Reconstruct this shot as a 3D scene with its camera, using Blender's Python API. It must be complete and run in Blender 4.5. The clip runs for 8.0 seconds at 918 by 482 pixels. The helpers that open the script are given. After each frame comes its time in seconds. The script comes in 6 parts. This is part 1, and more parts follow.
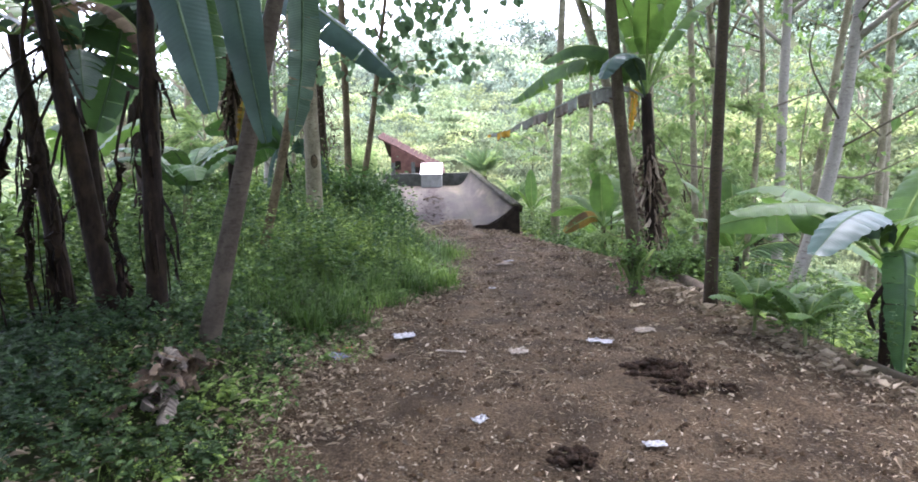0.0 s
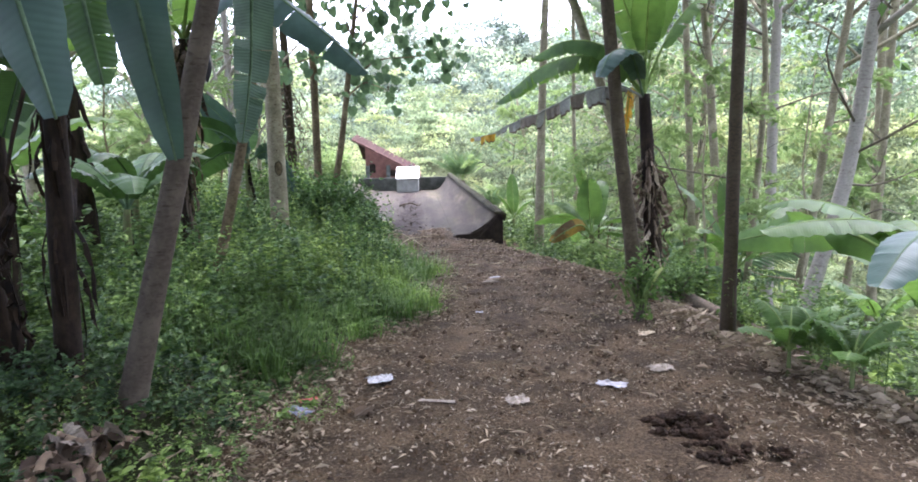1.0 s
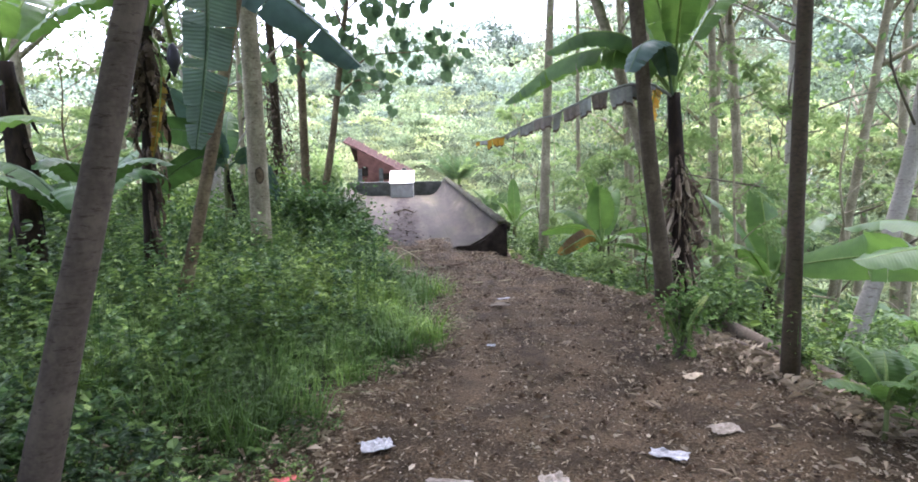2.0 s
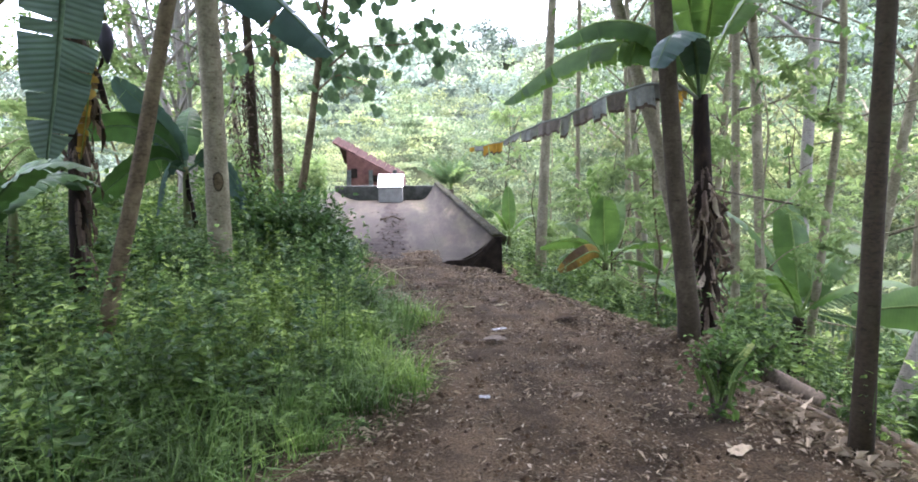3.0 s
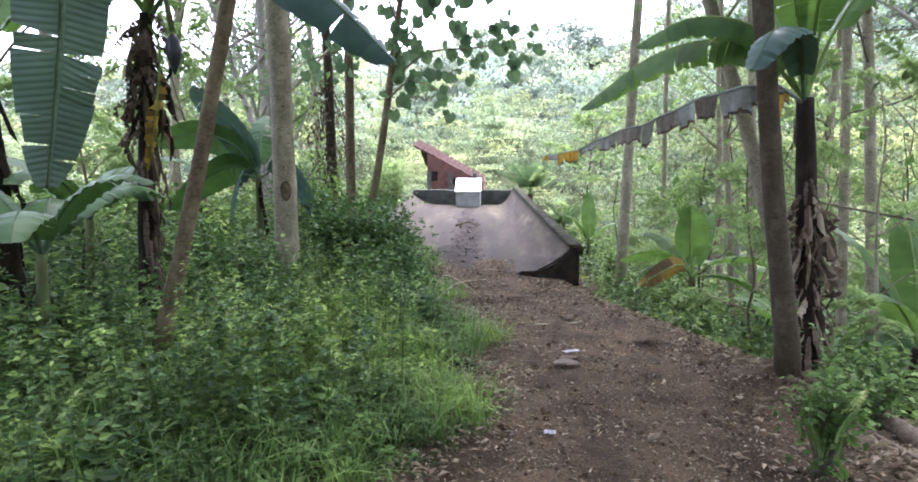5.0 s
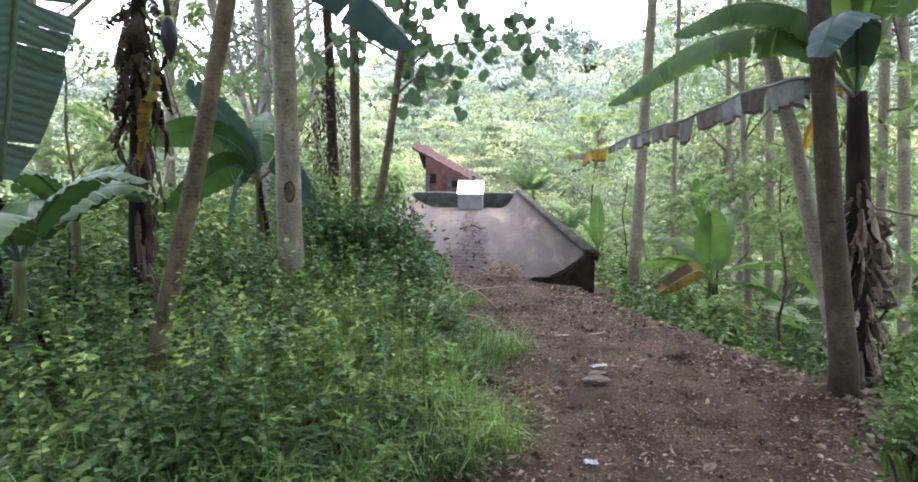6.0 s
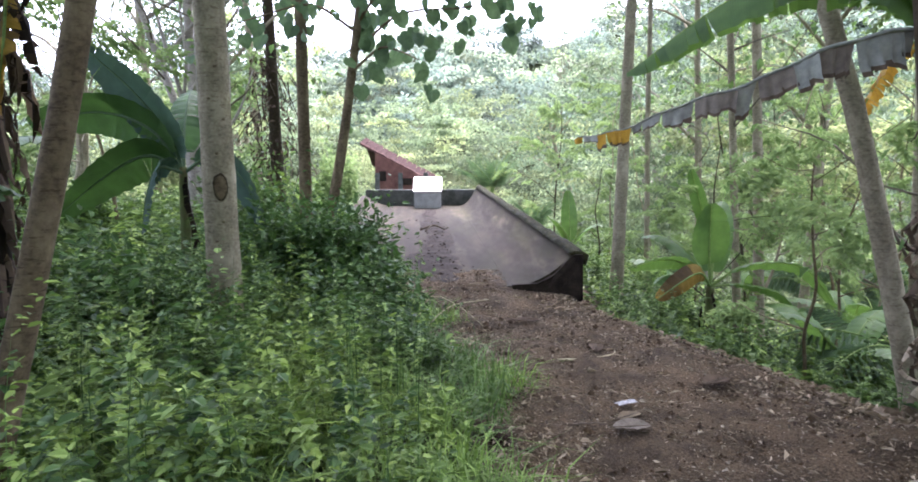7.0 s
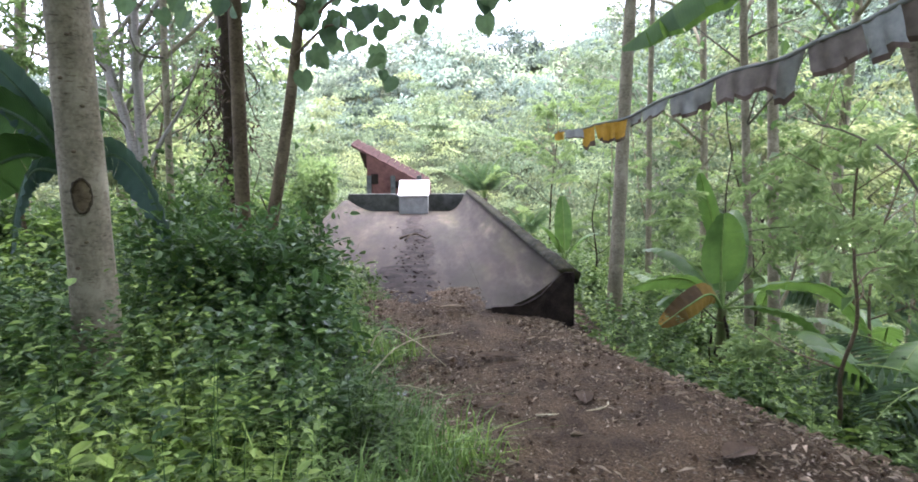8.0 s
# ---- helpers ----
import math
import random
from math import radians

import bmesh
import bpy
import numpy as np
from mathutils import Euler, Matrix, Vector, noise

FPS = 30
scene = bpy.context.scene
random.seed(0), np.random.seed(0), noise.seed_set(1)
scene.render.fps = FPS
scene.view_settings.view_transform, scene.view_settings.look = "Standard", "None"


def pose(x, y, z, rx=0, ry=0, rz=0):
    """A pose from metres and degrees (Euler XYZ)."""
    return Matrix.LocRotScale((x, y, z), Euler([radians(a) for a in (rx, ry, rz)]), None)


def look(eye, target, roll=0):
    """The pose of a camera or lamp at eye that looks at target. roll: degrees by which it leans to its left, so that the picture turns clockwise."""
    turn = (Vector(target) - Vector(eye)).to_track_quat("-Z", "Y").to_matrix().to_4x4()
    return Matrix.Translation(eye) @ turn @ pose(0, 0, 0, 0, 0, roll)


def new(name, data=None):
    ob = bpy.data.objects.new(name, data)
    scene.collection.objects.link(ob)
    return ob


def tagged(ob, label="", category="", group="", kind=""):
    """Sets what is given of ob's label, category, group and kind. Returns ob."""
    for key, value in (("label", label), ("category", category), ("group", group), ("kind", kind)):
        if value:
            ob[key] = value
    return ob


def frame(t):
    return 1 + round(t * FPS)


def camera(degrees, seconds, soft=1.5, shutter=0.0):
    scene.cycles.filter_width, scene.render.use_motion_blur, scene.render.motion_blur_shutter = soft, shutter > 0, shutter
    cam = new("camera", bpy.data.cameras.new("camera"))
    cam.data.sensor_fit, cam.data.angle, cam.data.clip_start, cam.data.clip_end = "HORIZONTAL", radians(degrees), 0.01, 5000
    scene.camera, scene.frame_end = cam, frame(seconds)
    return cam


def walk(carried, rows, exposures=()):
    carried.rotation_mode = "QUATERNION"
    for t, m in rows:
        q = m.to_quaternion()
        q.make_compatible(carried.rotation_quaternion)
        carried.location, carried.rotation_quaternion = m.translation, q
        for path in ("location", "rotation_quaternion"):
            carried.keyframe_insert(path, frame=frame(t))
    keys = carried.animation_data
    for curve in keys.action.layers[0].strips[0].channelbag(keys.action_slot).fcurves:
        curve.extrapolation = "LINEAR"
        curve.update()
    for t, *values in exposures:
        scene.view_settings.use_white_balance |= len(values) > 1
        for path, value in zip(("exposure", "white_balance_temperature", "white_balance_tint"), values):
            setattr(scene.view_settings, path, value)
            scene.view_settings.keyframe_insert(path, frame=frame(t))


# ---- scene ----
cam = camera(72.0, 8.0, soft=1.8)
PATH = [
    (0, (0.092, -0.043, 1.496), (0.074, 1.936, 1.211), -1.1),
    (0.5, (0.072, 0.306, 1.519), (0.086, 2.285, 1.236), -1.3),
    (1, (0.023, 0.754, 1.547), (0.082, 2.733, 1.265), -1.2),
    (1.5, (-0.04, 1.273, 1.587), (0.037, 3.251, 1.305), -1.1),
    (1.7, (-0.059, 1.417, 1.574), (0.023, 3.396, 1.299), -1.1),
    (2.8, (-0.1, 2.386, 1.629), (0.0, 4.364, 1.35), -0.4),
    (3, (-0.021, 2.59, 1.63), (0.09, 4.568, 1.36), 0.0),
    (3.5, (0.13, 2.857, 1.66), (0.23, 4.836, 1.39), -0.1),
    (4, (0.173, 2.921, 1.686), (0.266, 4.901, 1.416), -0.2),
    (4.5, (0.159, 2.93, 1.693), (0.113, 4.911, 1.426), -0.1),
    (5, (0.094, 2.917, 1.701), (-0.052, 4.893, 1.435), 0.0),
    (5.2, (0.072, 2.901, 1.697), (-0.086, 4.877, 1.432), 0.1),
    (6.3, (-0.222, 3.598, 1.612), (-0.304, 5.58, 1.357), 0.3),
    (6.5, (-0.279, 3.796, 1.575), (-0.285, 5.78, 1.317), -0.4),
    (7, (-0.463, 4.476, 1.566), (-0.424, 6.459, 1.305), -0.2),
    (7.5, (-0.331, 5.099, 1.609), (-0.296, 7.082, 1.346), -0.3),
    (8, (-0.133, 5.518, 1.554), (-0.099, 7.502, 1.301), -0.1),
]
walk(cam, [(t, look(eye, target, roll)) for t, eye, target, roll in PATH], exposures=[(0, 3.58, 5800, 26), (3, 3.56, 5800, 26), (5, 3.53, 5800, 26), (8, 3.36, 5800, 26)])

# ---- world and sun ----
world = bpy.data.worlds.new("overcast_sky")
scene.world = world
world.use_nodes = True
wt = world.node_tree
bg = wt.nodes["Background"]
sky = wt.nodes.new("ShaderNodeTexSky")
sky.sky_type = "NISHITA"
sky.sun_disc = False
sky.sun_elevation = radians(65)
sky.sun_rotation = radians(17)
sky.dust_density = 4.0
sky.air_density = 0.7
pale = wt.nodes.new("ShaderNodeHueSaturation")
pale.inputs["Saturation"].default_value = 0.5
wt.links.new(sky.outputs[0], pale.inputs["Color"])
wt.links.new(pale.outputs[0], bg.inputs[0])
bg.inputs[1].default_value = 0.15

sun_data = bpy.data.lights.new("sun", "SUN")
sun_data.energy = 0.9
sun_data.angle = radians(30)
sun_data.color = (1.0, 0.97, 0.93)
sun = new("sun", sun_data)
sun.matrix_world = look((4, 13, 30), (0, 0, 0))


# ---- materials ----
def material(name):
    m = bpy.data.materials.new(name)
    m.use_nodes = True
    return m, m.node_tree, m.node_tree.nodes["Principled BSDF"]


def node(nt, kind, **values):
    n = nt.nodes.new(kind)
    for key, value in values.items():
        n.inputs[key.replace("_", " ")].default_value = value
    return n


def ramp(nt, source, stops):
    n = nt.nodes.new("ShaderNodeValToRGB")
    while len(n.color_ramp.elements) < len(stops):
        n.color_ramp.elements.new(0.5)
    for e, (at_, col) in zip(n.color_ramp.elements, stops):
        e.position, e.color = at_, (*col, 1)
    nt.links.new(source, n.inputs[0])
    return n.outputs[0]


def noise_out(nt, scale, detail=4.0, stretch=(1, 1, 1), rough=0.6, coords="Object"):
    tc = nt.nodes.new("ShaderNodeTexCoord")
    mp = nt.nodes.new("ShaderNodeMapping")
    mp.inputs["Scale"].default_value = stretch
    nt.links.new(tc.outputs[coords], mp.inputs[0])
    n = node(nt, "ShaderNodeTexNoise", Scale=scale, Detail=detail, Roughness=rough)
    nt.links.new(mp.outputs[0], n.inputs["Vector"])
    return n.outputs["Fac"]


def mixed(nt, fac, a, b, blend="MIX"):
    n = nt.nodes.new("ShaderNodeMix")
    n.data_type, n.blend_type = "RGBA", blend
    for sock, val in ((n.inputs[0], fac), (n.inputs[6], a), (n.inputs[7], b)):
        if isinstance(val, bpy.types.NodeSocket):
            nt.links.new(val, sock)
        else:
            sock.default_value = val if not isinstance(val, tuple) else (*val, 1)
    return n.outputs[2]


def bumped(nt, bsdf, height, strength, distance):
    b = node(nt, "ShaderNodeBump", Strength=strength, Distance=distance)
    nt.links.new(height, b.inputs["Height"])
    nt.links.new(b.outputs[0], bsdf.inputs["Normal"])
    return b


def leaf_material(name, dark, light, through_light, translucency=0.35, rough=0.45, grain=14.0, wide=0.0, veins=False, pleat=0.2, tinted=False):
    """Foliage: a hue of its own for each leaf, blotches, and light passing through the blade."""
    m, nt, b = material(name)
    rnd = nt.nodes.new("ShaderNodeNewGeometry").outputs["Random Per Island"]
    # Wide foliage gets a broader tone range: shadow contrast put into the colour.
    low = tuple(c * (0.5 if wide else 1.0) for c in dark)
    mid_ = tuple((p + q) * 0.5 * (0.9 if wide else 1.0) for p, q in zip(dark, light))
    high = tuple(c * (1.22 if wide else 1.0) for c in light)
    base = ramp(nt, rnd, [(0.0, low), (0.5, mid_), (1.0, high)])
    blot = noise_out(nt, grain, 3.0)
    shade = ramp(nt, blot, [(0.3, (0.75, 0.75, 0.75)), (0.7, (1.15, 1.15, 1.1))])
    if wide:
        # Large patches of differing green, with shade painted into the darker ones.
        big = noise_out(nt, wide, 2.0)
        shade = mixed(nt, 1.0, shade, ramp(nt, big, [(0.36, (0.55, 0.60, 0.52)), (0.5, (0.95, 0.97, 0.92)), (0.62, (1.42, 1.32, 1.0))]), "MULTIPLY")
    if tinted:
        own = nt.nodes.new("ShaderNodeAttribute")
        own.attribute_name = "tint"
        shade = mixed(nt, 1.0, shade, own.outputs["Color"], "MULTIPLY")
    col = mixed(nt, 1.0, base, shade, "MULTIPLY")
    if veins:
        at_ = nt.nodes.new("ShaderNodeAttribute")
        at_.attribute_name = "vein"
        wv = nt.nodes.new("ShaderNodeMath")
        wv.operation = "MULTIPLY"
        nt.links.new(at_.outputs["Fac"], wv.inputs[0])
        wv.inputs[1].default_value = 360.0 if pleat < 0.5 else 280.0
        sn = nt.nodes.new("ShaderNodeMath")
        sn.operation = "SINE"
        nt.links.new(wv.outputs[0], sn.inputs[0])
        col = mixed(nt, 1.0, col, ramp(nt, sn.outputs[0], [(0.0, (1 - 0.2 * pleat,) * 3), (1.0, (1 + 0.2 * pleat,) * 3)]), "MULTIPLY")
        bumped(nt, b, sn.outputs[0], pleat, 0.0022 if pleat < 0.5 else 0.006)
    nt.links.new(col, b.inputs["Base Color"])
    b.inputs["Roughness"].default_value = rough
    b.inputs["Specular IOR Level"].default_value = 0.2
    tr = nt.nodes.new("ShaderNodeBsdfTranslucent")
    tcol = mixed(nt, 1.0, shade, through_light, "MULTIPLY")
    nt.links.new(tcol, tr.inputs[0])
    mx = nt.nodes.new("ShaderNodeMixShader")
    mx.inputs[0].default_value = translucency
    nt.links.new(b.outputs[0], mx.inputs[1])
    nt.links.new(tr.outputs[0], mx.inputs[2])
    nt.links.new(mx.outputs[0], nt.nodes["Material Output"].inputs[0])
    return m


def bark_material(name, dark, light, blotch, rings=0.0, stretch=(1, 1, 1.4)):
    m, nt, b = material(name)
    fine = noise_out(nt, 38.0, 6.0, stretch)
    wide = noise_out(nt, 6.0, 5.0, (1, 1, 0.7), 0.7)
    col = ramp(nt, fine, [(0.3, dark), (0.7, light)])
    col = mixed(nt, ramp(nt, wide, [(0.48, (0, 0, 0)), (0.66, (1, 1, 1))]), col, blotch)
    nt.links.new(col, b.inputs["Base Color"])
    b.inputs["Roughness"].default_value = 0.88
    b.inputs["Specular IOR Level"].default_value = 0.25
    if rings:
        tc = nt.nodes.new("ShaderNodeTexCoord")
        mp = nt.nodes.new("ShaderNodeMapping")
        mp.inputs["Scale"].default_value = (1, 1, 5)
        nt.links.new(tc.outputs["Object"], mp.inputs[0])
        scars = node(nt, "ShaderNodeTexNoise", Scale=rings, Detail=3.0, Roughness=0.7)
        nt.links.new(mp.outputs[0], scars.inputs["Vector"])
        marks = ramp(nt, scars.outputs["Fac"], [(0.57, (1, 1, 1)), (0.68, (0.5, 0.45, 0.4))])
        col = mixed(nt, 1.0, col, marks, "MULTIPLY")
        nt.links.new(col, b.inputs["Base Color"])
        fine = marks
    bumped(nt, b, fine, 0.35, 0.008)
    return m


def rough_material(name, stops, scale=18.0, fine_scale=120.0, bump=0.4, distance=0.01, rough=0.9, stretch=(1, 1, 1)):
    m, nt, b = material(name)
    n1 = noise_out(nt, scale, 6.0, stretch)
    n2 = noise_out(nt, fine_scale, 4.0, stretch)
    col = ramp(nt, n1, stops)
    col = mixed(nt, 1.0, col, ramp(nt, n2, [(0.3, (0.75, 0.75, 0.75)), (0.7, (1.2, 1.2, 1.2))]), "MULTIPLY")
    nt.links.new(col, b.inputs["Base Color"])
    b.inputs["Roughness"].default_value = rough
    b.inputs["Specular IOR Level"].default_value = 0.5 if rough < 0.8 else 0.15
    bumped(nt, b, n2, bump, distance)
    return m


def ground_material():
    """Trodden dark earth on the path; mossy leaf mould elsewhere, by the mask kept on the sheet."""
    m, nt, b = material("earth")
    at_ = nt.nodes.new("ShaderNodeAttribute")
    at_.attribute_name = "trodden"
    wide = noise_out(nt, 1.1, 5.0)
    damp = noise_out(nt, 2.3, 3.0)
    mid = noise_out(nt, 9.0, 6.0)
    fine = noise_out(nt, 60.0, 6.0, rough=0.7)
    specks = noise_out(nt, 210.0, 3.0, rough=0.8)
    soil = ramp(nt, fine, [(0.28, (0.015, 0.0104, 0.0060)), (0.46, (0.070, 0.0515, 0.0298)), (0.60, (0.140, 0.1060, 0.0640)), (0.74, (0.28, 0.224, 0.150))])
    soil = mixed(nt, ramp(nt, wide, [(0.45, (0, 0, 0)), (0.7, (0.5, 0.5, 0.5))]), soil, (0.100, 0.077, 0.047))
    soil = mixed(nt, ramp(nt, specks, [(0.64, (0, 0, 0)), (0.69, (0.8, 0.8, 0.8))]), soil, (0.30, 0.25, 0.18))
    soil = mixed(nt, 1.0, soil, ramp(nt, damp, [(0.36, (0.55, 0.52, 0.5)), (0.55, (1.05, 1.0, 0.97)), (0.7, (1.3, 1.22, 1.15))]), "MULTIPLY")
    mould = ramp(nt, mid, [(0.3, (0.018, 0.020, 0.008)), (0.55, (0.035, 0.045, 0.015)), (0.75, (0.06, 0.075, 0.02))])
    edge = node(nt, "ShaderNodeMath")
    edge.operation = "ADD"
    nt.links.new(at_.outputs["Fac"], edge.inputs[0])
    shift = node(nt, "ShaderNodeMath")
    shift.operation = "MULTIPLY_ADD"
    nt.links.new(mid, shift.inputs[0])
    shift.inputs[1].default_value, shift.inputs[2].default_value = 1.2, -0.6
    nt.links.new(shift.outputs[0], edge.inputs[1])
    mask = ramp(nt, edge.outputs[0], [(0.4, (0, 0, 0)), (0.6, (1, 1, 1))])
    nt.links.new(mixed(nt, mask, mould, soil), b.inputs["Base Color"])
    b.inputs["Roughness"].default_value = 0.95
    b.inputs["Specular IOR Level"].default_value = 0.12
    h = node(nt, "ShaderNodeMath")
    h.operation = "ADD"
    nt.links.new(mid, h.inputs[0])
    nt.links.new(fine, h.inputs[1])
    bumped(nt, b, h.outputs[0], 1.0, 0.05)
    return m


def silted_concrete():
    """Old concrete with run-off streaks, green-brown stains and a crooked band of dried mud along the bed."""
    m, nt, b = material("weathered_concrete")
    wide = noise_out(nt, 1.6, 5.0, (1, 0.25, 1))
    mid = noise_out(nt, 5.0, 7.0, (1, 0.22, 1), 0.7)
    streak = noise_out(nt, 2.4, 5.0, (1, 0.22, 1), 0.6)
    fine = noise_out(nt, 55.0, 5.0, rough=0.75)
    base = ramp(nt, mid, [(0.30, (0.014, 0.011, 0.007)), (0.48, (0.032, 0.026, 0.017)), (0.68, (0.072, 0.060, 0.042))])
    mud = ramp(nt, fine, [(0.35, (0.011, 0.008, 0.005)), (0.65, (0.045, 0.033, 0.021))])
    base = mixed(nt, ramp(nt, wide, [(0.40, (0, 0, 0)), (0.60, (0.8, 0.8, 0.8))]), base, mud)
    green = noise_out(nt, 2.0, 6.0, (1, 0.3, 1), 0.7)
    base = mixed(nt, ramp(nt, green, [(0.47, (0, 0, 0)), (0.60, (0.75, 0.75, 0.75))]), base, (0.026, 0.024, 0.009))
    base = mixed(nt, 1.0, base, ramp(nt, streak, [(0.34, (0.5, 0.47, 0.40)), (0.5, (0.9, 0.89, 0.86)), (0.66, (1.5, 1.46, 1.38))]), "MULTIPLY")
    tc = nt.nodes.new("ShaderNodeTexCoord")
    xyz = nt.nodes.new("ShaderNodeSeparateXYZ")
    nt.links.new(tc.outputs["Object"], xyz.inputs[0])
    off = node(nt, "ShaderNodeMath")
    off.operation = "MULTIPLY_ADD"
    nt.links.new(xyz.outputs["Y"], off.inputs[0])
    off.inputs[1].default_value, off.inputs[2].default_value = 0.035, 0.13
    gap = node(nt, "ShaderNodeMath")
    nt.links.new(xyz.outputs["X"], gap.inputs[0])
    nt.links.new(off.outputs[0], gap.inputs[1])
    far = node(nt, "ShaderNodeMath")
    far.operation = "ABSOLUTE"
    nt.links.new(gap.outputs[0], far.inputs[0])
    torn_ = node(nt, "ShaderNodeMath")
    torn_.operation = "MULTIPLY_ADD"
    nt.links.new(noise_out(nt, 2.2, 6.0, (1, 0.6, 1), 0.7), torn_.inputs[0])
    torn_.inputs[1].default_value = 1.5
    nt.links.new(far.outputs[0], torn_.inputs[2])
    base = mixed(nt, ramp(nt, torn_.outputs[0], [(0.78, (0.9, 0.9, 0.9)), (1.15, (0, 0, 0))]), base, mud)
    base = mixed(nt, 1.0, base, ramp(nt, fine, [(0.3, (0.72, 0.72, 0.72)), (0.7, (1.22, 1.22, 1.22))]), "MULTIPLY")
    nt.links.new(base, b.inputs["Base Color"])
    b.inputs["Roughness"].default_value = 0.95
    b.inputs["Specular IOR Level"].default_value = 0.25
    bumped(nt, b, fine, 0.5, 0.006)
    return m


M_EARTH = ground_material()
M_GRASS = leaf_material("grass_blade", (0.056, 0.112, 0.031), (0.158, 0.250, 0.070), (0.15, 0.28, 0.055), 0.25, 0.7, 3.0, 0.9)
M_WEED = leaf_material("weed_leaf", (0.034, 0.080, 0.028), (0.178, 0.265, 0.080), (0.16, 0.28, 0.06), 0.2, 0.55, 14.0, 0.9)
# Darker than the other weeds: the bananas' deep shade is in this colour.
M_SHADED_HERB = leaf_material("shaded_herb_leaf", (0.014, 0.036, 0.016), (0.05, 0.09, 0.038), (0.05, 0.11, 0.03), 0.22, 0.55, 14.0, 0.9)
M_BUSH = leaf_material("bush_leaf", (0.018, 0.048, 0.016), (0.080, 0.15, 0.042), (0.09, 0.18, 0.035), 0.2, 0.5)
M_TREELEAF = leaf_material("tree_leaf", (0.04, 0.085, 0.03), (0.11, 0.18, 0.06), (0.16, 0.27, 0.08), 0.4, 0.55, 14.0, 0.5)
M_ROUNDLEAF = leaf_material("round_leaf", (0.03, 0.065, 0.04), (0.085, 0.145, 0.075), (0.13, 0.21, 0.09), 0.42, 0.45)
# Paler, bluer leaf greens: distance haze is put into these three colours.
M_WOOD = leaf_material("hazed_woodland_leaf", (0.042, 0.075, 0.045), (0.205, 0.265, 0.17), (0.23, 0.31, 0.185), 0.35, 0.7, 2.0, 0.16)
M_HILL = leaf_material("hazed_hill_leaf", (0.13, 0.18, 0.15), (0.28, 0.33, 0.28), (0.26, 0.33, 0.27), 0.3, 0.8, 0.5, 0.06, tinted=True)
M_VALLEY = leaf_material("hazed_valley_leaf", (0.046, 0.078, 0.042), (0.230, 0.275, 0.165), (0.25, 0.315, 0.18), 0.35, 0.7, 2.0, 0.16, tinted=True)
M_BANANA = leaf_material("banana_leaf", (0.05, 0.10, 0.032), (0.095, 0.175, 0.048), (0.15, 0.28, 0.05), 0.32, 0.42, 6.0, 0, True)
# Dark bluish banana leaf: shade and reflected sky are put into its colour.
M_BANANA_DARK = leaf_material("banana_leaf_shaded_bluish", (0.042, 0.078, 0.066), (0.068, 0.112, 0.095), (0.05, 0.10, 0.045), 0.14, 0.38, 6.0, 0, True, 0.09)
M_PLEATED = leaf_material("pleated_banana_leaf", (0.06, 0.10, 0.075), (0.125, 0.170, 0.140), (0.07, 0.13, 0.06), 0.2, 0.5, 6.0, 0, True, 0.45)
M_DRY = leaf_material("dry_leaf", (0.06, 0.04, 0.028), (0.26, 0.20, 0.14), (0.18, 0.13, 0.08), 0.2, 0.85, 22.0, 0, True)
M_GREYDRY = leaf_material("grey_dry_leaf", (0.15, 0.16, 0.14), (0.38, 0.40, 0.355), (0.16, 0.14, 0.12), 0.2, 0.8, 22.0, 0, True, 0.5)
M_DULLDRY = leaf_material("dull_withered_leaf", (0.09, 0.075, 0.06), (0.24, 0.21, 0.175), (0.16, 0.13, 0.10), 0.2, 0.8, 22.0, 0, True, 0.5)
M_YELLOW = leaf_material("yellowed_leaf", (0.26, 0.12, 0.015), (0.46, 0.29, 0.03), (0.4, 0.24, 0.03), 0.3, 0.6, 30.0, 0, True)
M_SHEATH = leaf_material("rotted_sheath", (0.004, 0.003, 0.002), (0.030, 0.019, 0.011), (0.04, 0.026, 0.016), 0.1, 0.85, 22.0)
M_YELLOWED = leaf_material("brown_yellow_leaf", (0.05, 0.03, 0.012), (0.34, 0.22, 0.03), (0.3, 0.18, 0.03), 0.25, 0.7, 12.0, 0, True)
M_SPRAY = leaf_material("feathery_leaf", (0.085, 0.14, 0.055), (0.23, 0.31, 0.125), (0.28, 0.40, 0.14), 0.42, 0.6, 8.0)
M_PALM = leaf_material("palm_leaf", (0.07, 0.125, 0.07), (0.16, 0.23, 0.13), (0.15, 0.26, 0.10), 0.3, 0.35)
M_STRAWLEAF = leaf_material("pale_young_leaf", (0.22, 0.26, 0.08), (0.34, 0.40, 0.14), (0.3, 0.4, 0.1), 0.35, 0.5)
M_LITTERBROWN = leaf_material("sodden_brown_leaf", (0.03, 0.02, 0.014), (0.13, 0.095, 0.065), (0.08, 0.055, 0.035), 0.1, 0.85, 22.0)
M_LITTER = leaf_material("litter_leaf", (0.03, 0.02, 0.012), (0.42, 0.36, 0.27), (0.12, 0.09, 0.06), 0.08, 0.85)
M_CRUMB = rough_material("earth_crumb", [(0.3, (0.014, 0.008, 0.004)), (0.7, (0.085, 0.055, 0.028))], 6, 90, 0.4)
M_PALEDRY = leaf_material("pale_dry_leaf", (0.12, 0.09, 0.055), (0.46, 0.38, 0.27), (0.2, 0.16, 0.11), 0.15, 0.85, 22.0)
